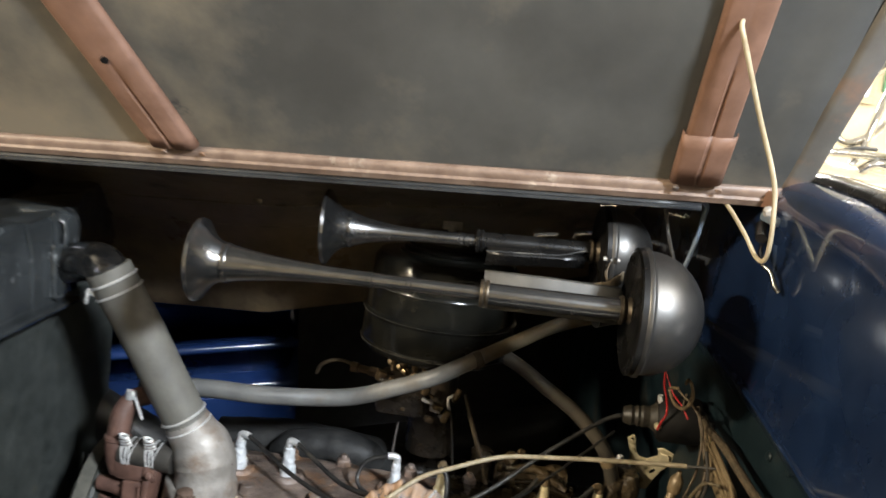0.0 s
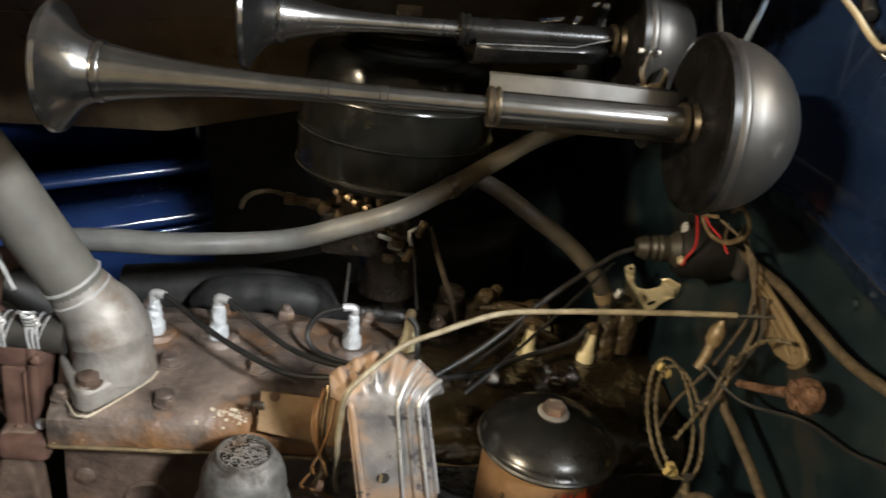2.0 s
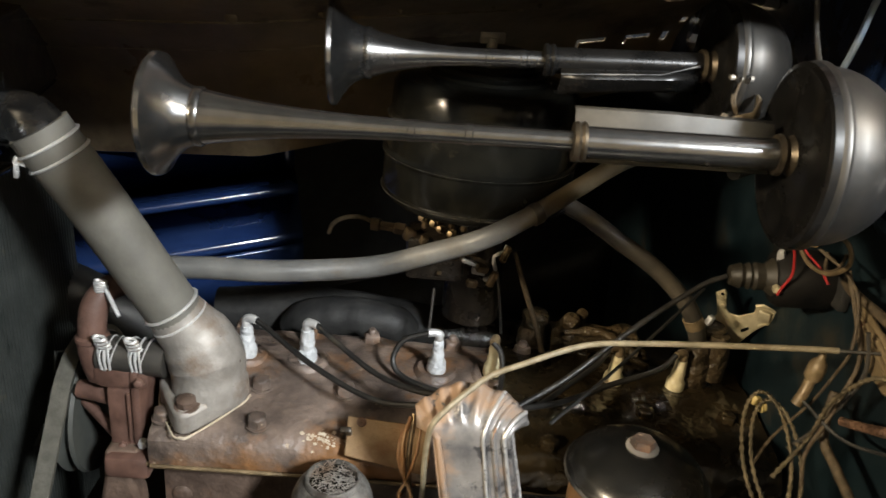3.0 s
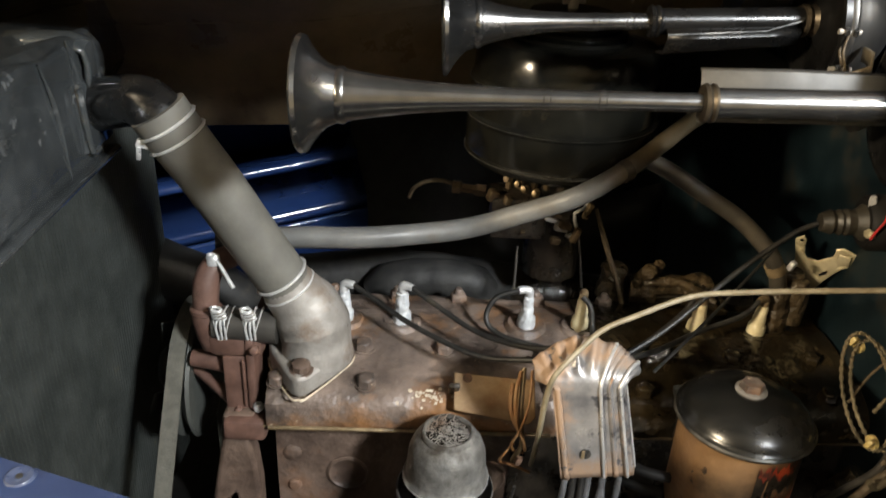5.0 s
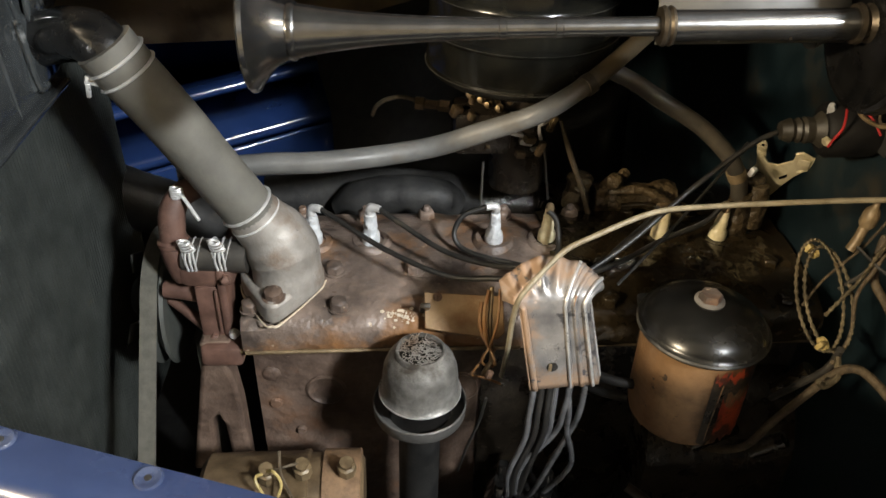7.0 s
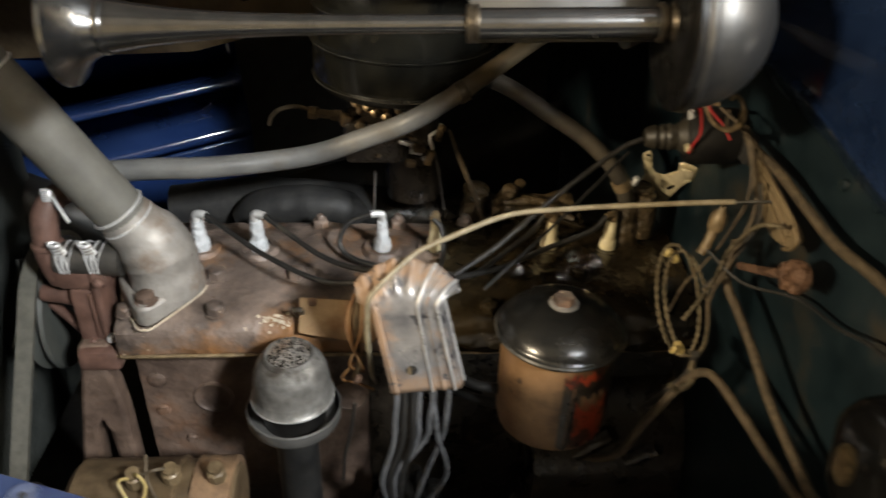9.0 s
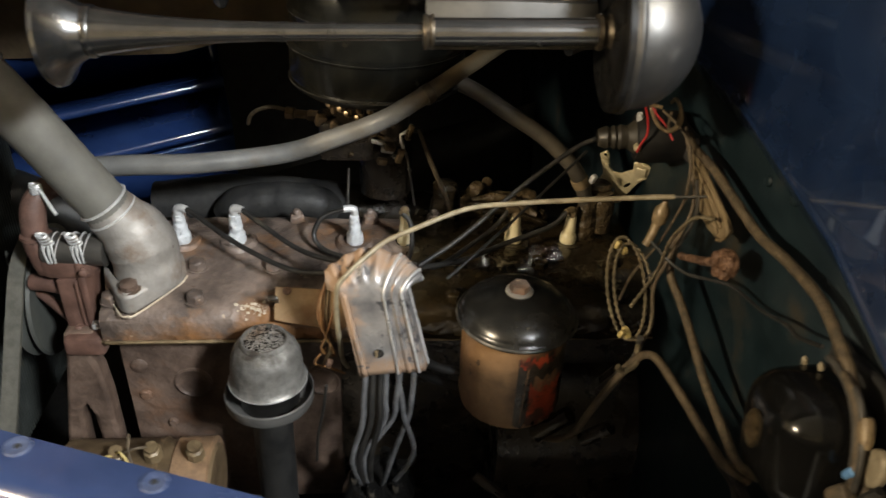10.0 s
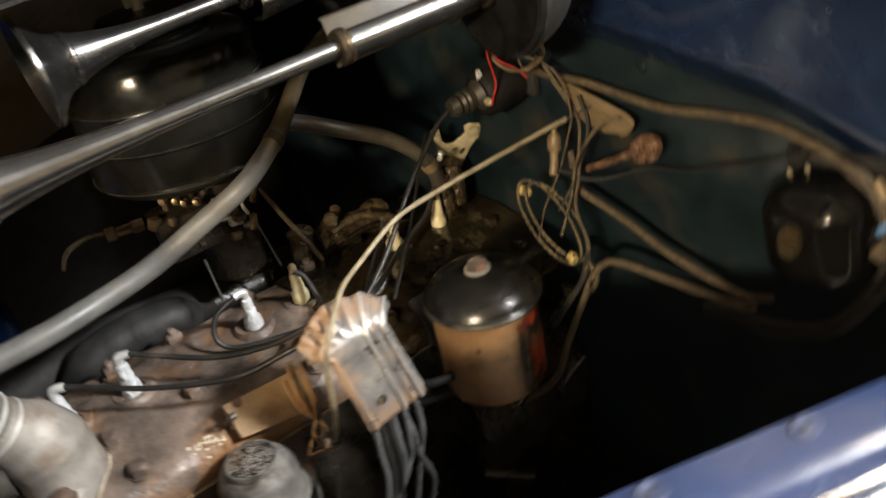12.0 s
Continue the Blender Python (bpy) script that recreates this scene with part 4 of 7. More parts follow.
def latch():
    e = thing("hood_latch", (0.325, 0.77, 1.25), "greasy steel hood latch bolted to the firewall", "latch")
    part("bracket", box(B(), (0.321, 0.826, 1.290), (0.006, 0.034, 0.018), (0, 0, 8), 0.002), M["primer"], e, "brown primer bracket")
    part("body", box(B(), (0.320, 0.800, 1.272), (0.012, 0.026, 0.009), (8, 0, 12), 0.003), M["rod_blue"], e)
    part("bolt", hexnut(B(), (0.316, 0.800, 1.278), (-0.5, -0.4, 0.7), 0.005, 0.006, False), M["silver"], e)
    part("striker", lathe(B(), [(0.0, 0.0), (0.0058, 0.0), (0.0065, 0.002), (0.0065, 0.020), (0.005, 0.022)], (0.314, 0.800, 1.252), (0.2, 0.75, 0.55), 16), M["horn"], e, "worn steel pin")
    part("hook", tube(B(), [(0.312, 0.790, 1.246), (0.306, 0.775, 1.240), (0.304, 0.760, 1.232), (0.310, 0.752, 1.226), (0.313, 0.746, 1.216), (0.317, 0.742, 1.210)], 0.0024, 10), M["horn"], e, "greasy bare steel hook")


latch()

# ---- radiator and fan ----
radiator = thing("radiator", (-0.53, 1.0, 0.45), "black vintage radiator with dented top tank", "radiator")


def build_radiator():
    bm = B()
    plan = [(-0.464, 0.60), (-0.464, 0.985), (-0.490, 1.05), (-0.545, 1.16), (-0.60, 1.47), (-0.655, 1.47), (-0.655, 0.60)]
    slab(bm, [(x, y, 1.028 - 0.010 * (1.0 - y)) for x, y in plan], (0, 0, 1), 0.122)
    bmesh.ops.bevel(bm, geom=list(bm.edges), offset=0.007, segments=2, affect="EDGES", profile=0.5)
    bmesh.ops.triangulate(bm, faces=bm.faces)
    bmesh.ops.subdivide_edges(bm, edges=[e for e in bm.edges if e.calc_length() > 0.05], cuts=8)
    for v in bm.verts:
        v.co += Vector((0.006, 0.002, 0.005)) * (noise.noise(v.co * 14) + 0.35 * noise.noise(v.co * 32))
        if v.co.z > 1.135:
            v.co.z += 0.011 * (noise.noise(Vector((v.co.x * 17, v.co.y * 15, 3.0))) - 0.25)
    part("top_tank", bm, M["tank"], radiator, "dented glossy black top tank")
    part("tank_flange", box(B(), (-0.462, 0.80, 1.026), (0.016, 0.40, 0.006), (1.5, 0, 0), 0.002), M["tank"], radiator, "scuffed soldered tank seam")
    # bent lug at the top corner
    bm = B()
    sweep(bm, [[Vector((x, y, z - 0.007 * abs((y - 0.968) / 0.018) ** 1.5)) + Vector((0.003, 0.003, 0.004)) * noise.noise(Vector((x * 70, y * 90, z * 60))) for y in (0.950, 0.957, 0.963, 0.970, 0.977, 0.984)] for x, z in ((-0.53, 1.148), (-0.505, 1.150), (-0.488, 1.151), (-0.474, 1.151), (-0.464, 1.149), (-0.458, 1.143), (-0.456, 1.132), (-0.456, 1.120), (-0.457, 1.104))])
    thicken(part("tank_bracket", bm, M["tank"], radiator, "bent glossy lug"), 0.004)
    for y, z0, z1, lean in ((0.936, 1.150, 1.040, 0.012), (0.880, 1.142, 1.034, 0.022)):
        part("crease", tube(B(), [(-0.4635, y, z0), (-0.4620, y + lean * 0.6, (z0 + z1) / 2 + 0.012), (-0.4630, y + lean, z1)], [0.001, 0.0030, 0.001], 10, wobble=0.15), M["tank"], radiator)
    part("flange_edge", tube(B(), [(-0.458, 0.934, 1.108), (-0.457, 0.938, 1.050), (-0.457, 0.955, 1.045)], 0.003, 8), M["tank"], radiator)
    part("filler_neck", lathe(B(), [(0.030, 0.0), (0.027, 0.004), (0.022, 0.006), (0.022, 0.016), (0.026, 0.018), (0.026, 0.022), (0.019, 0.022), (0.019, 0.010), (0, 0.010)], (-0.512, 0.812, 1.146), (0, 0, 1), 30), M["tank"], radiator, "round filler neck")
    part("core_frame", box(B(), (-0.55, 0.90, 0.755), (0.08, 0.56, 0.53)), M["black_dull"], radiator)
    part("core_backing", box(B(), (-0.502, 0.90, 0.763), (0.018, 0.548, 0.528)), M["core"], radiator)
    bm, rng = B(), random.Random(77)
    for i in range(88):
        y0, phase = 0.632 + 0.536 * i / 87, rng.uniform(-0.0004, 0.0004)
        rows = []
        for k in range(177):
            y = y0 + phase + (0.0005 if (k + i) % 2 else -0.0005)
            z = 0.500 + 0.003 * k
            rows.append([Vector((-0.494, y - 0.0007, z)), Vector((-0.4855, y - 0.0006, z)), Vector((-0.4855, y + 0.0006, z)), Vector((-0.494, y + 0.0007, z))])
        sweep(bm, rows)
    tagged(part("core_mesh", bm, M["core"], radiator, "grey-black cellular radiator fins"), kind="stuff")
    # outlet elbow
    bm = tube(B(), [(-0.480, 0.978, 1.078), (-0.455, 0.968, 1.084), (-0.425, 0.950, 1.094), (-0.400, 0.932, 1.098), (-0.384, 0.921, 1.090), (-0.374, 0.917, 1.074), (-0.366, 0.917, 1.060)], [0.027, 0.0245, 0.0245, 0.0245, 0.0240, 0.0215, 0.019], 20)
    part("outlet_elbow", bm, M["black"], radiator, "smooth black outlet elbow")
    part("elbow_flange", box(B(), (-0.462, 0.966, 1.078), (0.008, 0.062, 0.068), (0, 0, 0), 0.004), M["tank"], radiator)


build_radiator()


def clamp(parent, at, axis, r):
    """A double wire hose clamp."""
    ax = Vector(axis).normalized()
    for d in (-0.0075, 0.0075):
        bm = lathe(B(), [(r - 0.001, -0.0016), (r + 0.0016, -0.0013), (r + 0.0026, 0.0), (r + 0.0016, 0.0013), (r - 0.001, 0.0016)], Vector(at) + ax * d, ax, 32)
        part("clamp_wire", bm, M["steel"], parent, "bright wire hose clamp")


def top_hose():
    e = thing("radiator_hose", (-0.33, 0.93, 0.9), "grey rubber radiator top hose with wire clamps", "hose")
    a, b = Vector((-0.384, 0.9165, 1.097)), Vector((-0.272, 0.943, 0.893))
    d = (b - a).normalized()
    bm = tube(B(), [a + d * 0.0, a + d * 0.03, a.lerp(b, 0.35) + Vector((0.001, 0, 0.001)), a.lerp(b, 0.7), b], 0.0268, 28, 10, wobble=0.012)
    part("hose", bm, M["rubber"], e)
    clamp(e, a + d * 0.022, d, 0.0268)
    clamp(e, b - d * 0.024, d, 0.0268)
    part("clamp_screw", box(box(B(), a + d * 0.028 + Vector((-0.026, -0.014, -0.004)), (0.012, 0.006, 0.007), (0, 20, 20), 0.001), a + d * 0.028 + Vector((-0.03, -0.016, -0.012)), (0.004, 0.004, 0.014), (10, 10, 0), 0.001), M["steel"], e)


top_hose()


def fan():
    e = thing("cooling_fan", (-0.43, 1.02, 0.78), "dark grey fan hub behind its belt pulley", "fan")
    c = Vector((-0.405, 1.004, 0.757))
    ax = (1, 0, 0)
    part("pulley", lathe(B(), [(0, -0.010), (0.060, -0.010), (0.078, -0.012), (0.080, -0.008), (0.068, 0.0), (0.080, 0.009), (0.078, 0.013), (0.05, 0.012), (0.03, 0.02), (0.025, 0.05), (0, 0.05)], c, ax, 44), M["fan_grey"], e)
    part("hub", lathe(B(), [(0, -0.040), (0.020, -0.040), (0.026, -0.034), (0.026, -0.012), (0, -0.012)], c, ax, 28), M["soot"], e)
    for k in range(2):
        a = radians(60 + 180 * k)
        rad = Vector((0, math.cos(a), math.sin(a)))
        tan = Vector((0, -math.sin(a), math.cos(a)))
        bm = B()
        rows = []
        for i in range(9):
            r = 0.03 + 0.022 * i / 8
            w = 0.045 + 0.020 * i / 8
            rows.append([c + Vector((-0.038, 0, 0)) + rad * r + tan * w * (j / 4 - 0.5) + Vector((0.004 * (j / 4 - 0.5) * (1 + i / 8), 0, 0)) for j in range(5)])
        sweep(bm, rows)
        thicken(part("blade", bm, M["fan_grey"], e), 0.0025)
    # belt over pulley and down to the crank
    b = thing("fan_belt", (-0.405, 1.0, 0.5), "worn grey fabric fan belt", "belt")
    # the outline of three pulleys, pulled tight
    cloud = []
    for cy, cz, r in ((1.004, 0.757, 0.082), (0.815, 0.600, 0.030), (1.0, 0.42, 0.075)):
        cloud += [(cy + r * math.cos(2 * math.pi * k / 40), cz + r * math.sin(2 * math.pi * k / 40)) for k in range(40)]
    cloud.sort()

    def half_hull(seq):
        out = []
        for p in seq:
            while len(out) > 1 and (out[-1][0] - out[-2][0]) * (p[1] - out[-2][1]) - (out[-1][1] - out[-2][1]) * (p[0] - out[-2][0]) <= 0:
                out.pop()
            out.append(p)
        return out[:-1]

    hull = half_hull(cloud) + half_hull(cloud[::-1])
    pts = [Vector((-0.405, y, z)) for y, z in hull]
    pts.append(pts[0])
    bm = B()
    cen = Vector((-0.405, 0.95, 0.62))
    rows = []
    for i, p in enumerate(pts):
        q = pts[(i + 1) % (len(pts) - 1)] if i < len(pts) - 1 else pts[1]
        p0 = pts[i - 1] if i else pts[-2]
        t = (q - p0).normalized()
        out = t.cross(Vector((1, 0, 0)))
        if out.dot(p - cen) < 0:
            out = -out
        rows.append([p + out * o + Vector((w, 0, 0)) for w, o in ((-0.009, 0.004), (0.009, 0.004), (0.007, -0.005), (-0.007, -0.005), (-0.009, 0.004))])
    sweep(bm, rows)
    part("band", bm, M["belt"], b)


fan()

# ---- the engine ----
engine = thing("engine", (0.0, 1.0, 0.42), "rusty straight-six flathead engine block and head", "engine")
PLUGS = [-0.232, -0.165, -0.019, 0.044, 0.183, 0.255]


def build_engine():
    bm = casting(B(), [(0.935, 0.45), (0.932, 0.60), (0.930, 0.756), (1.16, 0.756), (1.16, 0.45)], -0.301, 0.345, 60, 60, 0.0015, 14)
    part("block", bm, M["block"], engine, "brown-grey cast iron engine block")
    # Rear copy of the block: oil and shade in one near-black colour.
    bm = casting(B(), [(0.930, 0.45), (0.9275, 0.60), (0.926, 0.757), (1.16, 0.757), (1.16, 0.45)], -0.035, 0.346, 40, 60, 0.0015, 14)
    part("block_rear", bm, M["oil_shade_black"], engine, "oily rear of the block, darkened for shade")
    part("gasket", box(B(), (0.019, 1.0, 0.7605), (0.650, 0.207, 0.003)), M["tan"], engine)
    # the head: bulged over the chambers, with a stepped front edge
    sec = [(0.896, 0.7622), (0.893, 0.775), (0.894, 0.792), (0.902, 0.801), (0.915, 0.806), (0.94, 0.812), (0.98, 0.818), (1.02, 0.822), (1.06, 0.820), (1.095, 0.812), (1.105, 0.80), (1.105, 0.7622)]
    bm = casting(B(), sec, -0.302, 0.335, 90, 84, 0.004, 17)
    head = part("cylinder_head", bm, M["iron"], engine, "rust-brown cast iron cylinder head")
    for x in PLUGS:
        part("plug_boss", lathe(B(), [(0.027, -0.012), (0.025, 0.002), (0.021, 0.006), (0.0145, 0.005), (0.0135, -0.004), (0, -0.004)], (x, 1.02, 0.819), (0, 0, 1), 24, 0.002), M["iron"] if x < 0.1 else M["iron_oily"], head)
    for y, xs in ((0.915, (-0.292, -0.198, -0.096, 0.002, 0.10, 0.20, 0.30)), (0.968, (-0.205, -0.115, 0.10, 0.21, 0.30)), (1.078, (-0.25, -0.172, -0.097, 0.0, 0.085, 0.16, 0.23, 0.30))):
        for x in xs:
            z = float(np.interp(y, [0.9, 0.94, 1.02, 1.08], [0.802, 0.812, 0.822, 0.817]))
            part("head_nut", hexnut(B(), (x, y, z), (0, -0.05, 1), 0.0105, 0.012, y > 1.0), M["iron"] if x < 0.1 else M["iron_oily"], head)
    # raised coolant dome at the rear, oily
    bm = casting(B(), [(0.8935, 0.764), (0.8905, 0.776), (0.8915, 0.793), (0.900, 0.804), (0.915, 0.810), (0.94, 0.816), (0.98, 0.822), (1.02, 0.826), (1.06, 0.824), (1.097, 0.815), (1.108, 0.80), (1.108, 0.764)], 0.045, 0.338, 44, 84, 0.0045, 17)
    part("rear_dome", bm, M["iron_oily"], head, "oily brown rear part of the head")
    # block side details
    for x, z, r in ((-0.221, 0.668, 0.021), (-0.06, 0.668, 0.021), (0.10, 0.668, 0.021)):
        part("core_plug", lathe(B(), [(r + 0.003, 0.0), (r + 0.003, 0.003), (r, 0.0045), (r - 0.003, 0.002), (0, 0.001)], (x, 0.9325, z), (0, -1, 0), 28), M["block"], engine)
    for x, z, r in ((-0.284, 0.739, 0.0065), (-0.256, 0.739, 0.0065), (-0.283, 0.696, 0.011), (-0.282, 0.648, 0.008), (-0.255, 0.60, 0.006), (-0.15, 0.60, 0.006)):
        part("side_bolt", lathe(B(), [(r, 0.0), (r, 0.003), (r * 0.75, 0.005), (0, 0.005)], (x, 0.9325, z), (0, -1, 0), 12), M["block"], engine)
    part("flaking_seam", tube(B(), [(-0.300, 0.8925, 0.763), (-0.2, 0.893, 0.7635), (-0.1, 0.893, 0.763), (0.0, 0.893, 0.763)], 0.0022, 6), M["tan"], engine)
    rng = random.Random(21)
    bm = B()
    for k in range(150):
        x = rng.choice((-0.132, -0.126, -0.135, -0.085, -0.055, -0.27)) + rng.gauss(0, 0.009)
        y = 0.904 + rng.gauss(0, 0.003)
        z = float(np.interp(y, [0.893, 0.902, 0.915, 0.94], [0.789, 0.800, 0.8055, 0.8115])) + 0.0018
        s = 0.0004 + 0.0026 * rng.random() ** 3
        ring = [(x + s * rng.uniform(0.5, 1.3) * math.cos(j * 1.257), y + s * rng.uniform(0.4, 0.9) * math.sin(j * 1.257), z + s * 0.5 * math.sin(j * 1.257)) for j in range(5)]
        slab(bm, ring, (0, -0.5, 0.86), 0.0005)
    tagged(part("scale_flakes", bm, M["scale"], head, "pale flakes of scale on the head's edge"), kind="stuff")
    # manifolds beyond the head
    for x, l in ((-0.13, 0.15),):
        bm = tube(B(), [(x - l / 2, 1.15, 0.785), (x - l / 3, 1.145, 0.806), (x, 1.145, 0.812), (x + l / 3, 1.145, 0.808), (x + l / 2, 1.15, 0.790)], [0.022, 0.026, 0.027, 0.026, 0.022], 16, wobble=0.05)
        part("manifold_runner", bm, M["soot"], engine, "sooty cast manifold runner")
    part("manifold_log", tube(B(), [(-0.31, 1.19, 0.78), (-0.2, 1.195, 0.79), (-0.10, 1.195, 0.785), (-0.02, 1.195, 0.775)], 0.033, 16, wobble=0.05), M["soot"], engine, "sooty exhaust manifold")
    # Rear length painted near black for the shade behind the head.
    part("manifold_rear", tube(B(), [(-0.03, 1.195, 0.770), (0.1, 1.195, 0.762), (0.32, 1.19, 0.75)], 0.033, 16, wobble=0.08), M["oil_shade_black"], engine, "rear manifold painted near black for shade")
    rb = part("riser_boss", lathe(B(), [(0.0185, -0.004), (0.0175, 0.010), (0.0150, 0.016), (0.0148, 0.030), (0.0172, 0.032), (0.0174, 0.037), (0.0135, 0.041), (0.0, 0.043)], (0.099, 1.110, 0.820), (0.02, -0.05, 1), 22, 0.0035), M["tan_dark"], engine, "grimy tan capped boss")
    part("boss_clip", tube(B(), [(0.092, 1.094, 0.850), (0.098, 1.091, 0.847), (0.104, 1.093, 0.849)], 0.0016, 7), M["bead"], rb)
    part("rocker_body", casting(B(), [(1.090, 0.815), (1.086, 0.832), (1.094, 0.846), (1.112, 0.850), (1.126, 0.840), (1.128, 0.815)], 0.120, 0.226, 22, 28, 0.006, 40), M["tan_dark"], engine, "greasy tan casting behind the head")
    for x, y, z, r in ((0.142, 1.098, 0.856, 0.010), (0.157, 1.112, 0.858, 0.007), (0.128, 1.094, 0.842, 0.006)):
        part("rocker_boss", lathe(B(), [(r * 1.15, -0.008), (r, 0.0), (r, 0.006), (r * 0.7, 0.009), (0, 0.009)], (x, y, z), (0.1, -0.55, 0.8), 14, 0.002), M["tan_dark"], engine)
    bm = tube(B(), [(0.134, 1.092, 0.844), (0.150, 1.088, 0.848), (0.172, 1.086, 0.851), (0.196, 1.080, 0.845), (0.222, 1.070, 0.832)], [0.0035, 0.0050, 0.0060, 0.0065, 0.0050], 10, wobble=0.2)
    part("oil_pipe", bm, M["tan_dark"], engine, "curved grimy arm")
    part("oil_pipe", tube(B(), [(0.150, 1.078, 0.832), (0.175, 1.074, 0.836), (0.200, 1.070, 0.833), (0.235, 1.060, 0.825)], 0.0042, 10, wobble=0.2), M["iron_oily"], engine)
    # thermostat housing: neck, bulged elbow, thick pointed flange
    bm = tube(B(), [(-0.287, 0.939, 0.920), (-0.276, 0.943, 0.900), (-0.265, 0.947, 0.880), (-0.257, 0.948, 0.860), (-0.254, 0.945, 0.840), (-0.254, 0.941, 0.818)], [0.0255, 0.0300, 0.0365, 0.0385, 0.0375, 0.0365], 32, 10, wobble=0.03)
    th = part("thermostat_housing", bm, M["silver"], engine, "grey cast thermostat elbow, rust-streaked")
    bm = B()
    ol = [(-0.262 + a, 0.932 + b) for a, b in ((-0.040, 0.046), (-0.046, 0.020), (-0.040, 0.004), (-0.012, -0.041), (-0.004, -0.046), (0.004, -0.042), (0.040, 0.004), (0.047, 0.022), (0.040, 0.046))]
    slab(bm, [(x, y, 0.806) for x, y in ol], (0, 0, 1), 0.026)
    bevel(part("housing_flange", bm, M["silver"], th), 0.005, 3)
    part("gasket_bead", tube(B(), [(-0.309, 0.955, 0.809), (-0.302, 0.934, 0.808), (-0.276, 0.890, 0.806), (-0.266, 0.885, 0.806), (-0.256, 0.889, 0.807), (-0.221, 0.936, 0.812), (-0.214, 0.954, 0.814)], 0.0010, 8, wobble=0.9), M["scale"], th, "yellowed gasket squeezed out")
    part("housing_bolt", lathe(lathe(B(), [(0.0125, 0), (0.0125, 0.002)], (-0.264, 0.903, 0.831), (0, -0.12, 1), 20), [(0.0098, 0.001), (0.0098, 0.009), (0.007, 0.011), (0, 0.011)], (-0.264, 0.903, 0.831), (0, -0.12, 1), 8), M["block"], th, "rusty bolt head")
    # water pump
    pump = part("water_pump", box(B(), (-0.335, 0.945, 0.8455), (0.058, 0.052, 0.030), (0, 0, 0), 0.009), M["red_oxide"], engine, "red-oxide painted water pump casting")
    part("web", box(B(), (-0.3365, 0.942, 0.797), (0.028, 0.044, 0.070), (0, 0, 0), 0.004), M["red_oxide"], pump)
    part("web_rib", box(B(), (-0.3275, 0.9185, 0.800), (0.003, 0.005, 0.058), (0, 0, 0), 0.001), M["red_oxide"], pump)
    part("mount_flange", box(B(), (-0.3200, 0.945, 0.808), (0.010, 0.058, 0.098), (0, 0, 0), 0.004), M["red_oxide"], pump)
    part("pump_flange", box(B(), (-0.3195, 1.005, 0.80), (0.012, 0.07, 0.115), (0, 0, 0), 0.005), M["red_oxide"], pump)
    part("bearing_case", lathe(B(), [(0.038, -0.01), (0.040, 0.0), (0.030, 0.03), (0.02, 0.045), (0.018, 0.08)], (-0.325, 1.0, 0.775), (-1, 0, 0), 24), M["red_oxide"], pump)
    part("stub", tube(B(), [(-0.388, 0.945, 0.812), (-0.365, 0.942, 0.812), (-0.345, 0.940, 0.810)], [0.010, 0.011, 0.012], 14), M["red_oxide"], pump)
    part("brace", tube(B(), [(-0.395, 0.96, 0.79), (-0.37, 0.945, 0.780), (-0.345, 0.932, 0.768)], [0.005, 0.006, 0.008], 10), M["red_oxide"], pump)
    bm = tube(B(), [(-0.358, 0.940, 0.838), (-0.3655, 0.938, 0.862), (-0.3665, 0.940, 0.890), (-0.364, 0.946, 0.912), (-0.355, 0.956, 0.925), (-0.340, 0.966, 0.929)], [0.0175, 0.0155, 0.0138, 0.0132, 0.0128, 0.0125], 20, wobble=0.05)
    part("pump_neck", bm, M["red_oxide"], pump)
    part("neck_collar", lathe(B(), [(0.0135, -0.005), (0.0168, -0.002), (0.0168, 0.002), (0.0135, 0.005)], (-0.3665, 0.939, 0.878), (0, 0.1, 1), 24), M["red_oxide"], pump)
    for at in ((-0.3365, 0.921, 0.764), (-0.314, 0.916, 0.846), (-0.314, 0.916, 0.772)):
        part("pump_bolt", hexnut(B(), at, (0, -1, 0.1), 0.005, 0.007, False), M["steel"] if at[2] == 0.772 else M["red_oxide"], pump)
    # forked front bracket: a cast plate with two legs
    ol = [(-0.352, 0.766), (-0.316, 0.766), (-0.320, 0.742), (-0.3275, 0.735), (-0.320, 0.707), (-0.3165, 0.664), (-0.316, 0.56), (-0.338, 0.56), (-0.340, 0.637), (-0.3455, 0.655), (-0.3530, 0.646), (-0.358, 0.56), (-0.388, 0.56), (-0.374, 0.633), (-0.363, 0.690), (-0.355, 0.731)]
    bevel(part("front_leg", slab(B(), [(x, 0.905, z) for x, z in ol], (0, 1, 0), 0.028), M["block"], engine, "forked cast iron front bracket"), 0.007, 3)
    part("leg_pad", box(B(), (-0.327, 0.908, 0.752), (0.046, 0.024, 0.026), (0, 0, 0), 0.006), M["red_oxide"], engine)
    # bypass hose
    by = part("bypass_hose", tube(B(), [(-0.3575, 0.936, 0.864), (-0.33, 0.935, 0.863), (-0.292, 0.934, 0.862)], 0.0180, 22), M["rubber_dark"], engine, "short black bypass hose with clamps")
    for x in (-0.3475, -0.3175):
        for d, tilt in ((-0.0050, 0.22), (0.0, -0.10), (0.0050, -0.25)):
            part("clamp_wire", lathe(B(), [(0.0178, -0.0012), (0.0196, 0.0), (0.0178, 0.0012)], (x + d, 0.9355, 0.8635), (1, 0, tilt), 26), M["steel"], by)
        for k in range(3):
            twist = [Vector((x - 0.001 + 0.0052 * math.cos(1.1 * i + 2.1 * k) + 0.0015 * (k - 1), 0.923 - 0.0004 * i + 0.0034 * math.sin(1.1 * i + 2.1 * k), 0.8770 + 0.00085 * i)) for i in range(22 - 4 * k)]
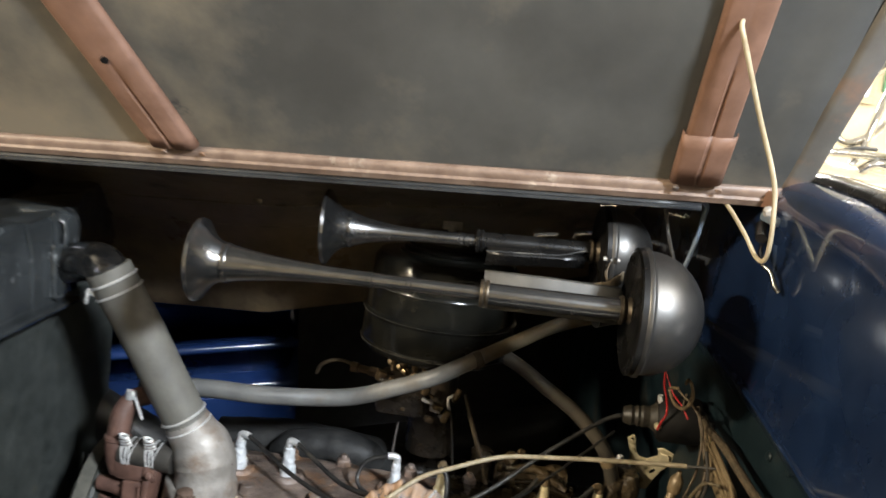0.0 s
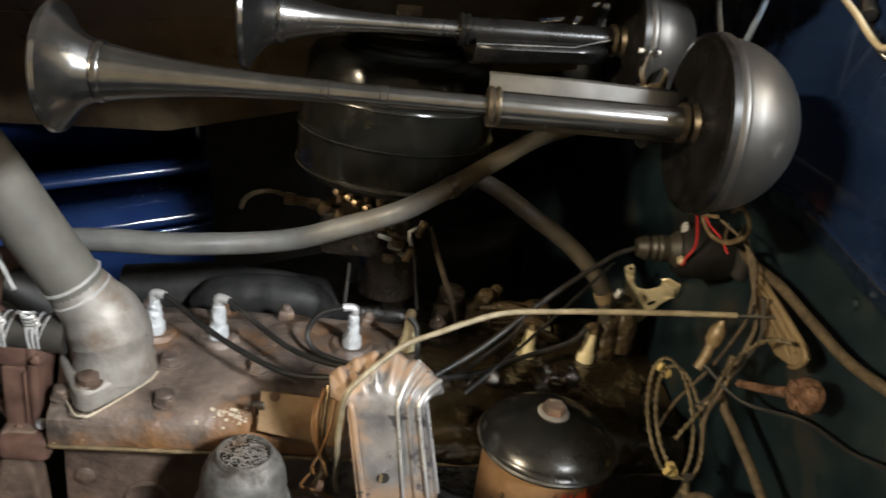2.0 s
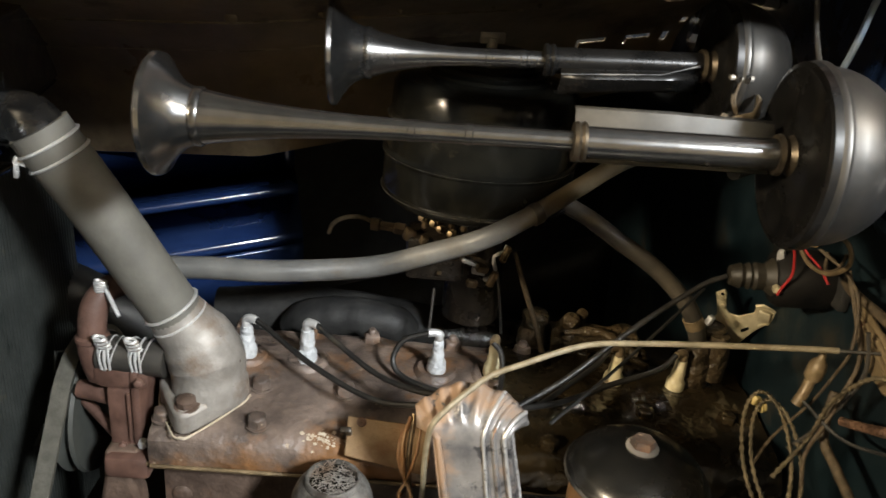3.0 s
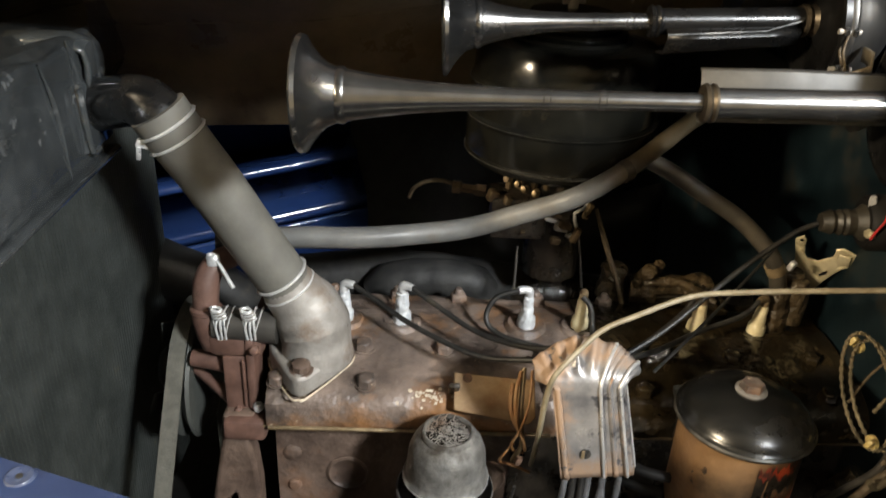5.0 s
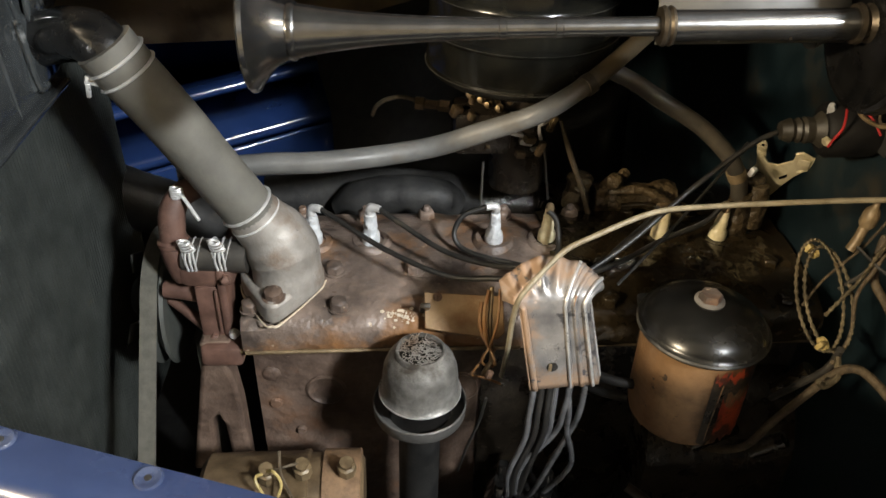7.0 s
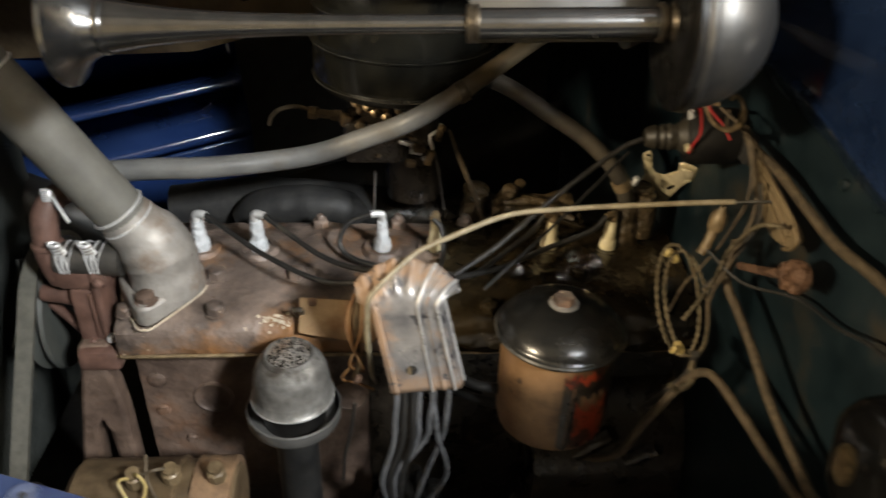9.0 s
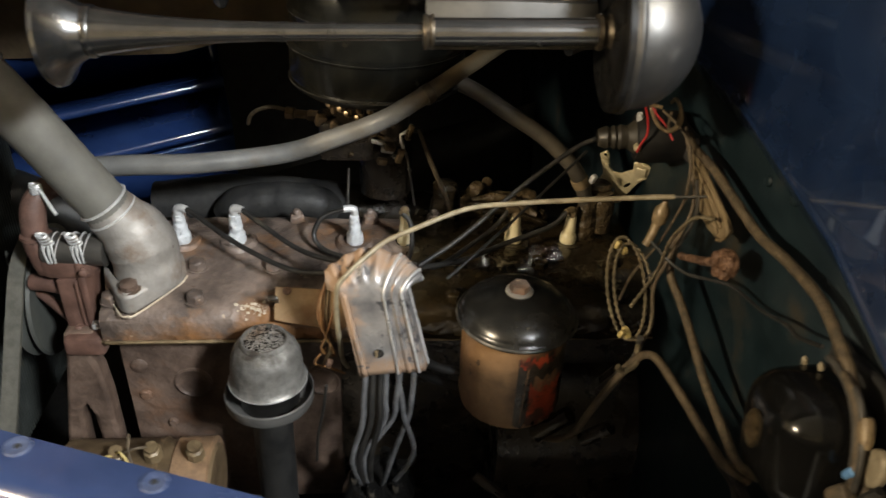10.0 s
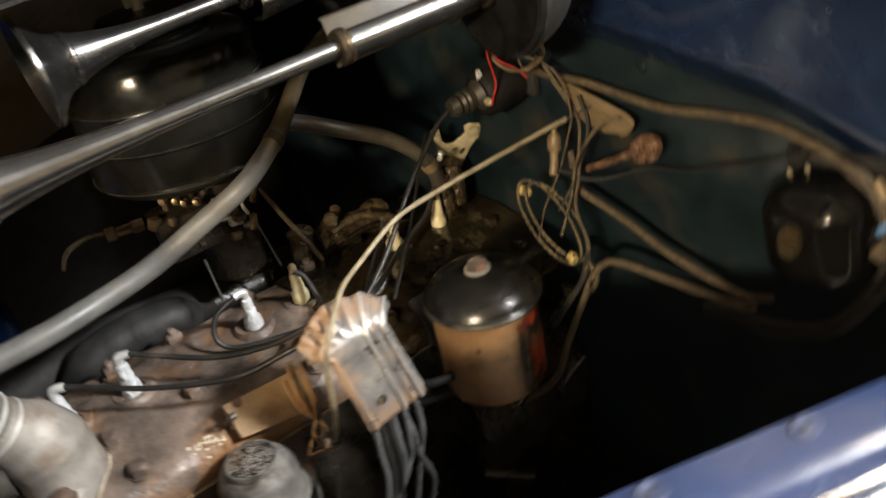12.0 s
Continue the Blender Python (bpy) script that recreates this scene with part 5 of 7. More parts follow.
            part("clamp_knot", tube(B(), twist, 0.0016 - 0.0002 * k, 7, 2), M["steel" if k != 1 else "silver"], by, "twisted wire knot" if k == 0 else "")
        for j in (-1, 0, 1):
            part("clamp_tail", tube(B(), [(x + 0.003 * j, 0.9205, 0.8800), (x + 0.0045 * j, 0.9165, 0.8700), (x + 0.004 * j + 0.001, 0.9170, 0.8560)], 0.0013, 6), M["steel"], by)
    part("clamp_screw", tube(B(), [(-0.350, 0.941, 0.932), (-0.333, 0.926, 0.912)], 0.0021, 8, smooth_path=False), M["steel"], by)
    part("clamp_nut", box(B(), (-0.354, 0.944, 0.933), (0.009, 0.008, 0.007), (20, 30, 10), 0.002), M["steel"], by)
    for k in range(2):
        part("clamp_knot", tube(B(), [Vector((-0.356 + 0.006 * math.cos(1.2 * i + 3 * k), 0.944 + 0.004 * math.sin(1.2 * i + 3 * k), 0.928 + 0.0009 * i)) for i in range(14)], 0.0013, 6, 2), M["steel"], by)


build_engine()


def spark_plug(x, yellow_tone, turn):
    e = thing("spark_plug", (x, 1.02, 0.815), "yellow ceramic spark plug in an oily head" if yellow_tone else "white ceramic spark plug with a metal cap", "spark plug", "plugs along the head")
    at = (x, 1.02, 0.815)
    ax = (0.0, -0.10, 1.0)
    part("hex", lathe(B(), [(0.0130, 0), (0.0130, 0.007), (0.0105, 0.009)], at, ax, 6), M["iron"] if not yellow_tone else M["iron_oily"], e)
    part("insulator", lathe(B(), [(0.0104, 0.006), (0.0108, 0.010), (0.0104, 0.019), (0.0088, 0.0215), (0.0076, 0.0235), (0.0080, 0.031), (0.0070, 0.0335), (0.0067, 0.043), (0.0058, 0.048), (0.0, 0.052)], at, ax, 20, 0.0016), M["ceramic_yellow" if yellow_tone else "ceramic"], e)
    a = radians(turn)
    top = Vector((x, 1.015, 0.867))
    out = Vector((math.cos(a), math.sin(a), 0.1))
    part("cap", tube(B(), [top + Vector((0, 0, -0.006)), top + Vector((0, 0, 0.003)), top + out * 0.005 + Vector((0, 0, 0.005)), top + out * 0.013 + Vector((0, 0, 0.004))], [0.0048, 0.0052, 0.0048, 0.0042], 12, wobble=0.25), M["steel" if not yellow_tone else "tan"], e, "crimped metal cable cap")
    return top + out * 0.012 + Vector((0, 0, 0.004))


def ignition():
    ends = [spark_plug(x, i > 2, t) for i, (x, t) in enumerate(zip(PLUGS, (-20, -25, 190, 250, 200, 215)))]
    runs = [
        [ends[0], (-0.205, 1.00, 0.868), (-0.15, 0.955, 0.856), (-0.085, 0.905, 0.855), (-0.035, 0.875, 0.872), (-0.01, 0.86, 0.882)],
        [ends[1], (-0.135, 0.995, 0.866), (-0.085, 0.95, 0.856), (-0.04, 0.905, 0.868), (0.0, 0.872, 0.888)],
        [ends[2], (-0.058, 1.01, 0.862), (-0.068, 1.0, 0.840), (-0.050, 0.985, 0.828), (0.0, 0.955, 0.832), (0.015, 0.89, 0.872), (0.012, 0.865, 0.89)],
        [ends[3], (0.050, 1.0, 0.860), (0.052, 0.985, 0.838), (0.045, 0.955, 0.835), (0.030, 0.89, 0.872), (0.022, 0.865, 0.89)],
        [ends[4], (0.155, 1.0, 0.855), (0.12, 0.97, 0.845), (0.08, 0.92, 0.85), (0.05, 0.87, 0.885)],
        [ends[5], (0.225, 1.0, 0.856), (0.17, 0.98, 0.845), (0.11, 0.93, 0.852), (0.055, 0.868, 0.882)],
    ]
    for i, r in enumerate(runs):
        solo("plug_cable", tube(B(), r, 0.0031, 10), M["wire"], "black spark plug cable from cap to cover", "cable", "ignition cables")
    # lead to the coil, and a thin rod beside it
    solo("coil_lead", tube(B(), [(0.055, 0.868, 0.885), (0.10, 0.885, 0.91), (0.165, 0.915, 0.955), (0.222, 0.934, 0.992), (0.246, 0.938, 1.003)], 0.0027, 10), M["wire"], "black high-tension lead to the coil", "cable")
    solo("throttle_rod", tube(B(), [(0.085, 0.862, 0.872), (0.16, 0.925, 0.905), (0.262, 1.02, 0.95)], 0.0017, 8), M["black_dull"], "thin dark steel throttle rod", "rod")


ignition()


def cable_cover():
    e = thing("cable_cover", (0.02, 0.80, 0.79), "rusty chromed spark plug cable cover with fluted top", "cover")
    bm = B()
    cols, nrow = 120, 32
    # across the sheet: edge, left rib, first bead, tan ridge, second bead, rolled edge
    at = [0.0, 0.09, 0.62, 0.75, 0.88, 1.0]
    foot = [(-0.0075, 0.795, 0.7957), (0.0002, 0.795, 0.7963), (0.0331, 0.795, 0.7996), (0.0439, 0.795, 0.8008), (0.0543, 0.795, 0.8014), (0.0629, 0.795, 0.8020)]
    neck = [(-0.0253, 0.799, 0.8945), (-0.0192, 0.799, 0.8945), (0.0172, 0.799, 0.8968), (0.0248, 0.799, 0.8974), (0.0340, 0.799, 0.8980), (0.0406, 0.799, 0.8980)]
    bend = [(-0.0355, 0.803, 0.9010), (-0.0310, 0.801, 0.9085), (0.0182, 0.803, 0.9134), (0.0256, 0.803, 0.9128), (0.0372, 0.803, 0.9133), (0.0449, 0.803, 0.9058)]
    tip_at = [0.0, 0.08, 0.2, 0.32, 0.44, 0.55, 0.64, 0.75, 0.88, 1.0]
    tip = [(-0.0385, 0.813, 0.8931), (-0.0414, 0.822, 0.9105), (-0.0292, 0.828, 0.9169), (-0.0139, 0.832, 0.9260), (0.0029, 0.833, 0.9302), (0.0224, 0.832, 0.9259), (0.0384, 0.830, 0.9213), (0.0448, 0.826, 0.9169), (0.0531, 0.820, 0.9111), (0.0557, 0.814, 0.9052)]

    def across(u, us, line):
        return Vector([float(np.interp(u, us, [p[k] for p in line])) for k in range(3)])

    rows = []
    for j in range(nrow + 1):
        v = j / nrow
        row = []
        for i in range(cols + 1):
            u = i / cols
            nk = across(u, at, neck)
            if v < 0.5:
                low = across(u, at, foot).lerp(nk, v / 0.5)
            else:
                w = (v - 0.5) / 0.5
                bd, tp = across(u, at, bend), across(u, tip_at, tip)
                low = nk.lerp(bd, w).lerp(bd.lerp(tp, w), w)
            n = Vector((0, -1, 0)).lerp(Vector((0, -0.5, 0.86)), max(0.0, v - 0.5) * 1.6)
            lift = 0.0
            for c, wd, hh in ((0.62, 0.030, 0.0026), (0.75, 0.026, 0.0020), (0.88, 0.030, 0.0026)):
                lift = max(lift, hh * max(0.0, 1 - ((u - c) / wd) ** 2) ** 0.5)
            if 0.03 < u < 0.10 and v < 0.55:
                lift = max(lift, 0.0026 * math.sin((u - 0.03) / 0.07 * math.pi) ** 0.5)
            if v > 0.66 and u < 0.60:
                lift += 0.0042 * math.sin(u * math.pi * 17) * min(1.0, (v - 0.66) / 0.30)
            if u > 0.96:
                lift -= 0.008 * (u - 0.96) / 0.04
            row.append(low + n * lift)
        rows.append(row)
    sweep(bm, rows)
    thicken(part("shell", bm, M["cover"], e, "chrome shell worn to rust at its edges", 60), 0.0016)
    for i in (74, 106):
        part("bead", tube(B(), [r[i] + Vector((0, 0.0009, 0)) for r in rows], 0.0019, 12, 1), M["bead"], e, "raised chrome bead")
    part("tan_ridge", tube(B(), [r[90] + Vector((0, 0.0006, 0)) for r in rows[:22]], 0.0014, 10, 1), M["strap"], e, "rusty raised ridge")
    part("side_flange", tube(B(), [r[cols] + Vector((0.0005, 0.004, 0)) for r in rows], 0.0024, 10, 1), M["bead"], e)
    part("hole", lathe(B(), [(0.0055, 0), (0.0055, 0.0006), (0, 0.0006)], (0.0121, 0.7952, 0.8253), (0, -1, 0), 18), M["black"], e)
    part("slot_screw", box(B(), (0.0099, 0.7942, 0.8253), (0.003, 0.0012, 0.0085)), M["tan"], e)
    bm = B()
    slab(bm, [(-0.106, 0.912, 0.8270), (-0.106, 0.884, 0.800), (-0.03, 0.870, 0.795), (-0.022, 0.875, 0.800), (-0.022, 0.905, 0.826)], (0, -0.68, 0.73), 0.003)
    bevel(part("strap", bm, M["strap"], e, "rusty flat mounting strap"), 0.001)
    part("strap_clip", box(B(), (-0.1060, 0.8985, 0.8170), (0.011, 0.006, 0.036), (43, 0, 0), 0.0015), M["oil_shade_black"], e, "black clip over the strap end")
    part("strap_bolt", lathe(B(), [(0.0050, 0.0), (0.0048, 0.002), (0.003, 0.003), (0, 0.003)], (-0.092, 0.9052, 0.8262), (0, -0.68, 0.73), 12), M["rust_dark"], e)
    part("strap_hole", lathe(B(), [(0.004, 0), (0.004, 0.0005), (0, 0.0005)], (-0.077, 0.8985, 0.8193), (0, -0.68, 0.73), 14), M["black"], e)
    for x0, y0 in ((-0.041, 0.845),):
        part("wire_stay", tube(B(), [(x0, y0 + 0.02, 0.87), (x0 - 0.002, y0, 0.835), (x0 + 0.001, y0 - 0.008, 0.80), (x0 - 0.006, y0 - 0.005, 0.775)], 0.0025, 8), M["brass"], e)
    part("stay_clip", box(B(), (-0.042, 0.832, 0.782), (0.007, 0.006, 0.010), (0, 20, 10), 0.002), M["rust_dark"], e)
    for pts, r in (([(-0.044, 0.862, 0.868), (-0.049, 0.848, 0.850), (-0.047, 0.838, 0.825), (-0.040, 0.832, 0.808), (-0.036, 0.836, 0.792)], 0.0020),
                   ([(-0.034, 0.858, 0.872), (-0.036, 0.842, 0.846), (-0.043, 0.834, 0.820), (-0.050, 0.836, 0.800), (-0.046, 0.842, 0.786), (-0.036, 0.846, 0.780)], 0.0015),
                   ([(-0.050, 0.866, 0.850), (-0.052, 0.850, 0.832), (-0.044, 0.840, 0.814), (-0.037, 0.842, 0.806)], 0.0024),
                   ([(-0.046, 0.846, 0.792), (-0.056, 0.842, 0.780), (-0.058, 0.846, 0.768), (-0.044, 0.850, 0.760), (-0.026, 0.848, 0.752)], 0.0014)):
        part("wire_stay", tube(B(), pts, r, 8, wobble=0.15), M["strap"], e, "rusty twisted wire")
    # cables that leave it below
    runs = [(-0.002, -0.006, -0.018), (0.006, 0.003, -0.010), (0.014, 0.013, 0.003), (0.020, 0.018, -0.004), (0.034, 0.027, -0.002), (0.033, 0.040, 0.052), (0.049, 0.045, 0.030)]
    for i, (a, b, c) in enumerate(runs):
        solo("distributor_cable", tube(B(), [(a, 0.803, 0.84), (a, 0.800, 0.79), ((a + b) / 2, 0.797, 0.76), (b, 0.795 + 0.002 * i, 0.725), (c, 0.800 + 0.002 * i, 0.665), (c * 0.6, 0.825, 0.60), (c * 0.4, 0.84, 0.575)], 0.0034, 10), M["wire_gloss"] if i in (0, 3, 4, 5, 6) else M["wire"], "grey ignition cable hanging to the distributor", "cable", "ignition cables")


cable_cover()


# ---- things on the near side of the engine ----
def oil_filter():
    e = thing("oil_filter", (0.1515, 0.80, 0.757), "brown rusted canister oil filter with domed black lid", "oil filter")
    c = (0.1515, 0.80, 0.0)
    part("canister", lathe(B(), [(0.0, 0.757), (0.043, 0.757), (0.0515, 0.762), (0.0545, 0.773), (0.0545, 0.878), (0.0, 0.878)], c, (0, 0, 1), 56, 0.001), M["filter_paint"], e, "brown rust-filmed canister")
    part("lid", lathe(B(), [(0.0545, 0.867), (0.0595, 0.8680), (0.0608, 0.8705), (0.0602, 0.8735), (0.0582, 0.8750), (0.0572, 0.8772), (0.0555, 0.8805), (0.0520, 0.8850), (0.0460, 0.8897), (0.0380, 0.8937), (0.0280, 0.8970), (0.0180, 0.8992), (0.0, 0.9003)], c, (0, 0, 1), 64), M["lid_black"], e, "dusty black domed lid")
    # Thin grey ring: worn edge plus a painted highlight.
    part("lid_rim", lathe(B(), [(0.0598, 0.8690), (0.0615, 0.8702), (0.0619, 0.8718), (0.0606, 0.8734)], c, (0, 0, 1), 64), M["worn_edge_glint"], e, "worn rim edge with its highlight painted in")
    b = part("lid_bolt", lathe(B(), [(0.0138, 0.8985), (0.0138, 0.9010), (0.0125, 0.9018), (0.0, 0.9018)], c, (0, 0, 1), 24), M["silver"], e, "worn steel lid bolt")
    part("bolt_hex", lathe(B(), [(0.0108, 0.9015), (0.0108, 0.9065), (0.0095, 0.9085), (0, 0.9085)], c, (0, 0, 1), 6), M["iron"], b)
    # torn red label on the side, curved sheets with ragged edges
    rng = random.Random(9)
    for a0, a1, z0, z1, mat in ((-94, -28, 0.766, 0.862, "oil_shade_black"), (-80, -40, 0.766, 0.832, "decal"), (-93, -54, 0.843, 0.864, "decal"), (-76, -46, 0.812, 0.838, "rust")):
        bm, rad = B(), 0.0552 if mat == "oil_shade_black" else 0.0556
        sweep(bm, [[Vector((0.1515 + rad * math.cos(radians(a0 + (a1 - a0) * i / 14)), 0.80 + rad * math.sin(radians(a0 + (a1 - a0) * i / 14)),
                            lo + (hi - lo) * k / 5)) for k in range(6)] for i, (lo, hi) in enumerate([(z0 + rng.uniform(0, 0.010), z1 - rng.uniform(0, 0.012)) for _ in range(15)])])
        part("label_scrap", bm, M[mat], e, "torn faded red label" if mat == "decal" else "")
    part("seam", tube(B(), [(0.155, 0.7458, 0.772), (0.156, 0.7455, 0.81), (0.158, 0.7458, 0.845)], 0.0010, 6), M["filter_paint"], e)
    part("feed_pipe", tube(B(), [(0.098, 0.80, 0.795), (0.075, 0.805, 0.797), (0.055, 0.82, 0.797)], 0.0050, 12), M["coil_black"], e)
    part("feed_pipe", tube(B(), [(0.10, 0.81, 0.765), (0.07, 0.83, 0.76), (0.04, 0.86, 0.76)], 0.0050, 12), M["coil_black"], e)
    part("bracket", box(B(), (0.16, 0.885, 0.79), (0.06, 0.08, 0.05), (0, 0, 0), 0.006), M["black_dull"], e)


oil_filter()


def breather():
    e = thing("oil_filler_breather", (-0.112, 0.848, 0.56), "scuffed silver oil filler cap on its tube", "oil filler")
    c = (-0.112, 0.848, 0.0)
    part("tube", lathe(B(), [(0.023, 0.50), (0.023, 0.70), (0.030, 0.71), (0.030, 0.732)], c, (0, 0, 1), 30), M["black_dull"], e, "dark filler tube")
    part("collar", lathe(B(), [(0.030, 0.709), (0.038, 0.711), (0.0475, 0.715), (0.0497, 0.719), (0.0502, 0.7315), (0.0488, 0.7325), (0.0478, 0.722), (0.038, 0.717), (0.031, 0.716)], c, (0, 0, 1), 48), M["collar_grey"], e, "flared scuffed grey collar")
    part("neck", lathe(B(), [(0.034, 0.714), (0.034, 0.748), (0.0385, 0.750)], c, (0, 0, 1), 40), M["black"], e)
    part("cap", lathe(B(), [(0.034, 0.744), (0.0405, 0.7445), (0.0432, 0.7465), (0.0436, 0.7490), (0.0412, 0.7515), (0.0402, 0.757), (0.0398, 0.770), (0.0386, 0.781), (0.0352, 0.7905), (0.0310, 0.7965), (0.0275, 0.7990), (0.0266, 0.8030), (0.0250, 0.8044), (0.0232, 0.8040), (0.0222, 0.8005), (0.0, 0.7995)], c, (0, 0, 1), 48, 0.0006), M["cap"], e, "silver cap with a scratched top")
    part("cap_bead", lathe(B(), [(0.0416, 0.7460), (0.0440, 0.7472), (0.0440, 0.7486), (0.0416, 0.7500)], c, (0, 0, 1), 48), M["bead"], e, "bright worn rim bead")
    part("cap_recess", lathe(B(), [(0.0222, 0.7998), (0.0222, 0.8006), (0.0, 0.8006)], c, (0, 0, 1), 30), M["oil_shade_black"], e)
    # steel wool packed in the top
    rng = random.Random(4)
    bm = B()
    for k in range(190):
        a, r = rng.uniform(0, 6.28), 0.0225 * rng.uniform(0.0, 1.0) ** 0.6
        b = rng.uniform(0, 6.28)
        out = [Vector((c[0] + r * math.cos(a) + d * math.cos(b), c[1] + r * math.sin(a) + d * math.sin(b), 0)) for d in (-rng.uniform(0.002, 0.005), 0, rng.uniform(0.002, 0.005))]
        for i, p in enumerate(out):
            d = math.hypot(p.x - c[0], p.y - c[1])
            p.z = float(np.interp(d, [0, 0.021, 0.0235, 0.0262, 0.0285, 0.0352], [0.8014, 0.8014, 0.8044, 0.8040, 0.7990, 0.7912])) + (0.0012 if i == 1 else 0.0003)
            p += Vector((rng.uniform(-0.002, 0.002), rng.uniform(-0.002, 0.002), 0)) if i == 1 else Vector()
        tube(bm, out, rng.uniform(0.0002, 0.0005), 4, 3)
    tagged(part("wire_wool", bm, M["silver"], e, "tangled bright wire mesh"), kind="stuff")


breather()


def generator():
    e = thing("generator", (-0.25, 0.80, 0.56), "rust-brown generator with frayed wires", "generator")
    c = (-0.345, 0.805, 0.618)
    part("case", lathe(B(), [(0, 0), (0.052, 0), (0.058, 0.006), (0.058, 0.105), (0.0595, 0.107), (0.0595, 0.112), (0.056, 0.114), (0.056, 0.165), (0.048, 0.172), (0, 0.172)], c, (1, 0, 0), 44), M["gen_brown"], e, "grimy brown case")
    part("pulley", lathe(B(), [(0, -0.075), (0.030, -0.075), (0.034, -0.070), (0.026, -0.060), (0.034, -0.050), (0.02, -0.044), (0.012, -0.04), (0.012, 0)], c, (1, 0, 0), 36), M["black_dull"], e)
    for x, y in ((-0.272, 0.795), (-0.236, 0.80), (-0.19, 0.80)):
        part("terminal", lathe(B(), [(0.010, 0), (0.010, 0.014), (0.0075, 0.016), (0.0075, 0.021), (0, 0.021)], (x, y, 0.676), (0, -0.2, 1), 8), M["tan"], e)
    for k, pts in enumerate(([(-0.272, 0.79, 0.692), (-0.262, 0.78, 0.704), (-0.255, 0.775, 0.690), (-0.262, 0.762, 0.672)],
                             [(-0.272, 0.79, 0.690), (-0.280, 0.775, 0.700), (-0.27, 0.765, 0.680)],
                             [(-0.258, 0.80, 0.712), (-0.256, 0.785, 0.695), (-0.245, 0.77, 0.676), (-0.235, 0.755, 0.665)],
                             [(-0.272, 0.79, 0.690), (-0.25, 0.79, 0.700), (-0.236, 0.80, 0.692)])):
        part("frayed_wire", tube(B(), pts, 0.0017, 6), M["yellow"] if k < 2 else M["loom"], e, "frayed yellowed wire")
    part("band", lathe(B(), [(0.058, 0.128), (0.0592, 0.129), (0.0592, 0.168), (0.058, 0.169)], c, (1, 0, 0), 44), M["rust"], e, "rust-brown brush cover band")
    part("mount", box(B(), (-0.27, 0.86, 0.57), (0.09, 0.07, 0.03), (0, 0, 0), 0.006), M["iron"], e)


generator()


def distributor():
    e = thing("distributor", (0.012, 0.845, 0.50), "black ridged distributor cap deep beside the block", "distributor")
    c = (0.012, 0.845, 0.0)
    part("body", lathe(B(), [(0.02, 0.42), (0.02, 0.50), (0.04, 0.52), (0.042, 0.545)], c, (0, 0, 1), 28), M["iron_oily"], e)
    part("cap", lathe(B(), [(0.044, 0.545), (0.046, 0.55), (0.045, 0.57), (0.036, 0.585), (0.0, 0.588)], c, (0, 0, 1), 36), M["black"], e)
    for k in range(6):
        a = radians(60 * k + 15)
        part("tower", lathe(B(), [(0.008, 0.575), (0.0075, 0.600), (0.006, 0.602), (0, 0.602)], (c[0] + 0.030 * math.cos(a), c[1] + 0.030 * math.sin(a), 0), (0, 0, 1), 14), M["black"], e)
    part("oil_line", tube(B(), [(-0.045, 0.82, 0.76), (-0.05, 0.825, 0.72), (-0.06, 0.84, 0.66), (-0.065, 0.86, 0.60)], 0.0017, 8), M["wire"], e)


distributor()


def starter_side():
    """Low parts by the rear of the block, with the shade there put into their colour."""
    e = thing("bellhousing", (0.25, 0.95, 0.40), "greasy bellhousing and pedal linkage, darkened for shade", "bellhousing")
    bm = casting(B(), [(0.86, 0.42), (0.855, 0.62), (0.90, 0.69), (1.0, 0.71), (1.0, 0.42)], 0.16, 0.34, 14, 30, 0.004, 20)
    part("case", bm, M["oil_shade_black"], e)
    for p, q, r in (((0.20, 0.84, 0.66), (0.235, 0.83, 0.70), 0.011), ((0.245, 0.80, 0.69), (0.27, 0.79, 0.72), 0.009), ((0.27, 0.83, 0.75), (0.29, 0.82, 0.79), 0.010), ((0.13, 0.83, 0.60), (0.18, 0.80, 0.575), 0.006)):
        part("stud", tube(B(), [p, q], r, 10, smooth_path=False), M["oil_shade_black"] if r < 0.0095 else M["iron_oily"], e)


starter_side()


def undertray():
    solo("chassis_rail", box(B(), (-0.1, 0.66, 0.41), (0.9, 0.06, 0.12), (0, 0, -8), 0.006), M["black_dull"], "black chassis side rail under the engine", "chassis")
    e = thing("splash_pan", (-0.1, 0.9, 0.34), "black splash pan under the engine bay", "pan")
    part("sheet", box(B(), (-0.1, 0.9, 0.345), (1.0, 1.1, 0.01)), M["black_dull"], e)
    for y in (0.62, 0.76):
        part("stiffening_rib", box(B(), (-0.1, y, 0.354), (0.96, 0.03, 0.012), (0, 0, 0), 0.004), M["black_dull"], e)


undertray()


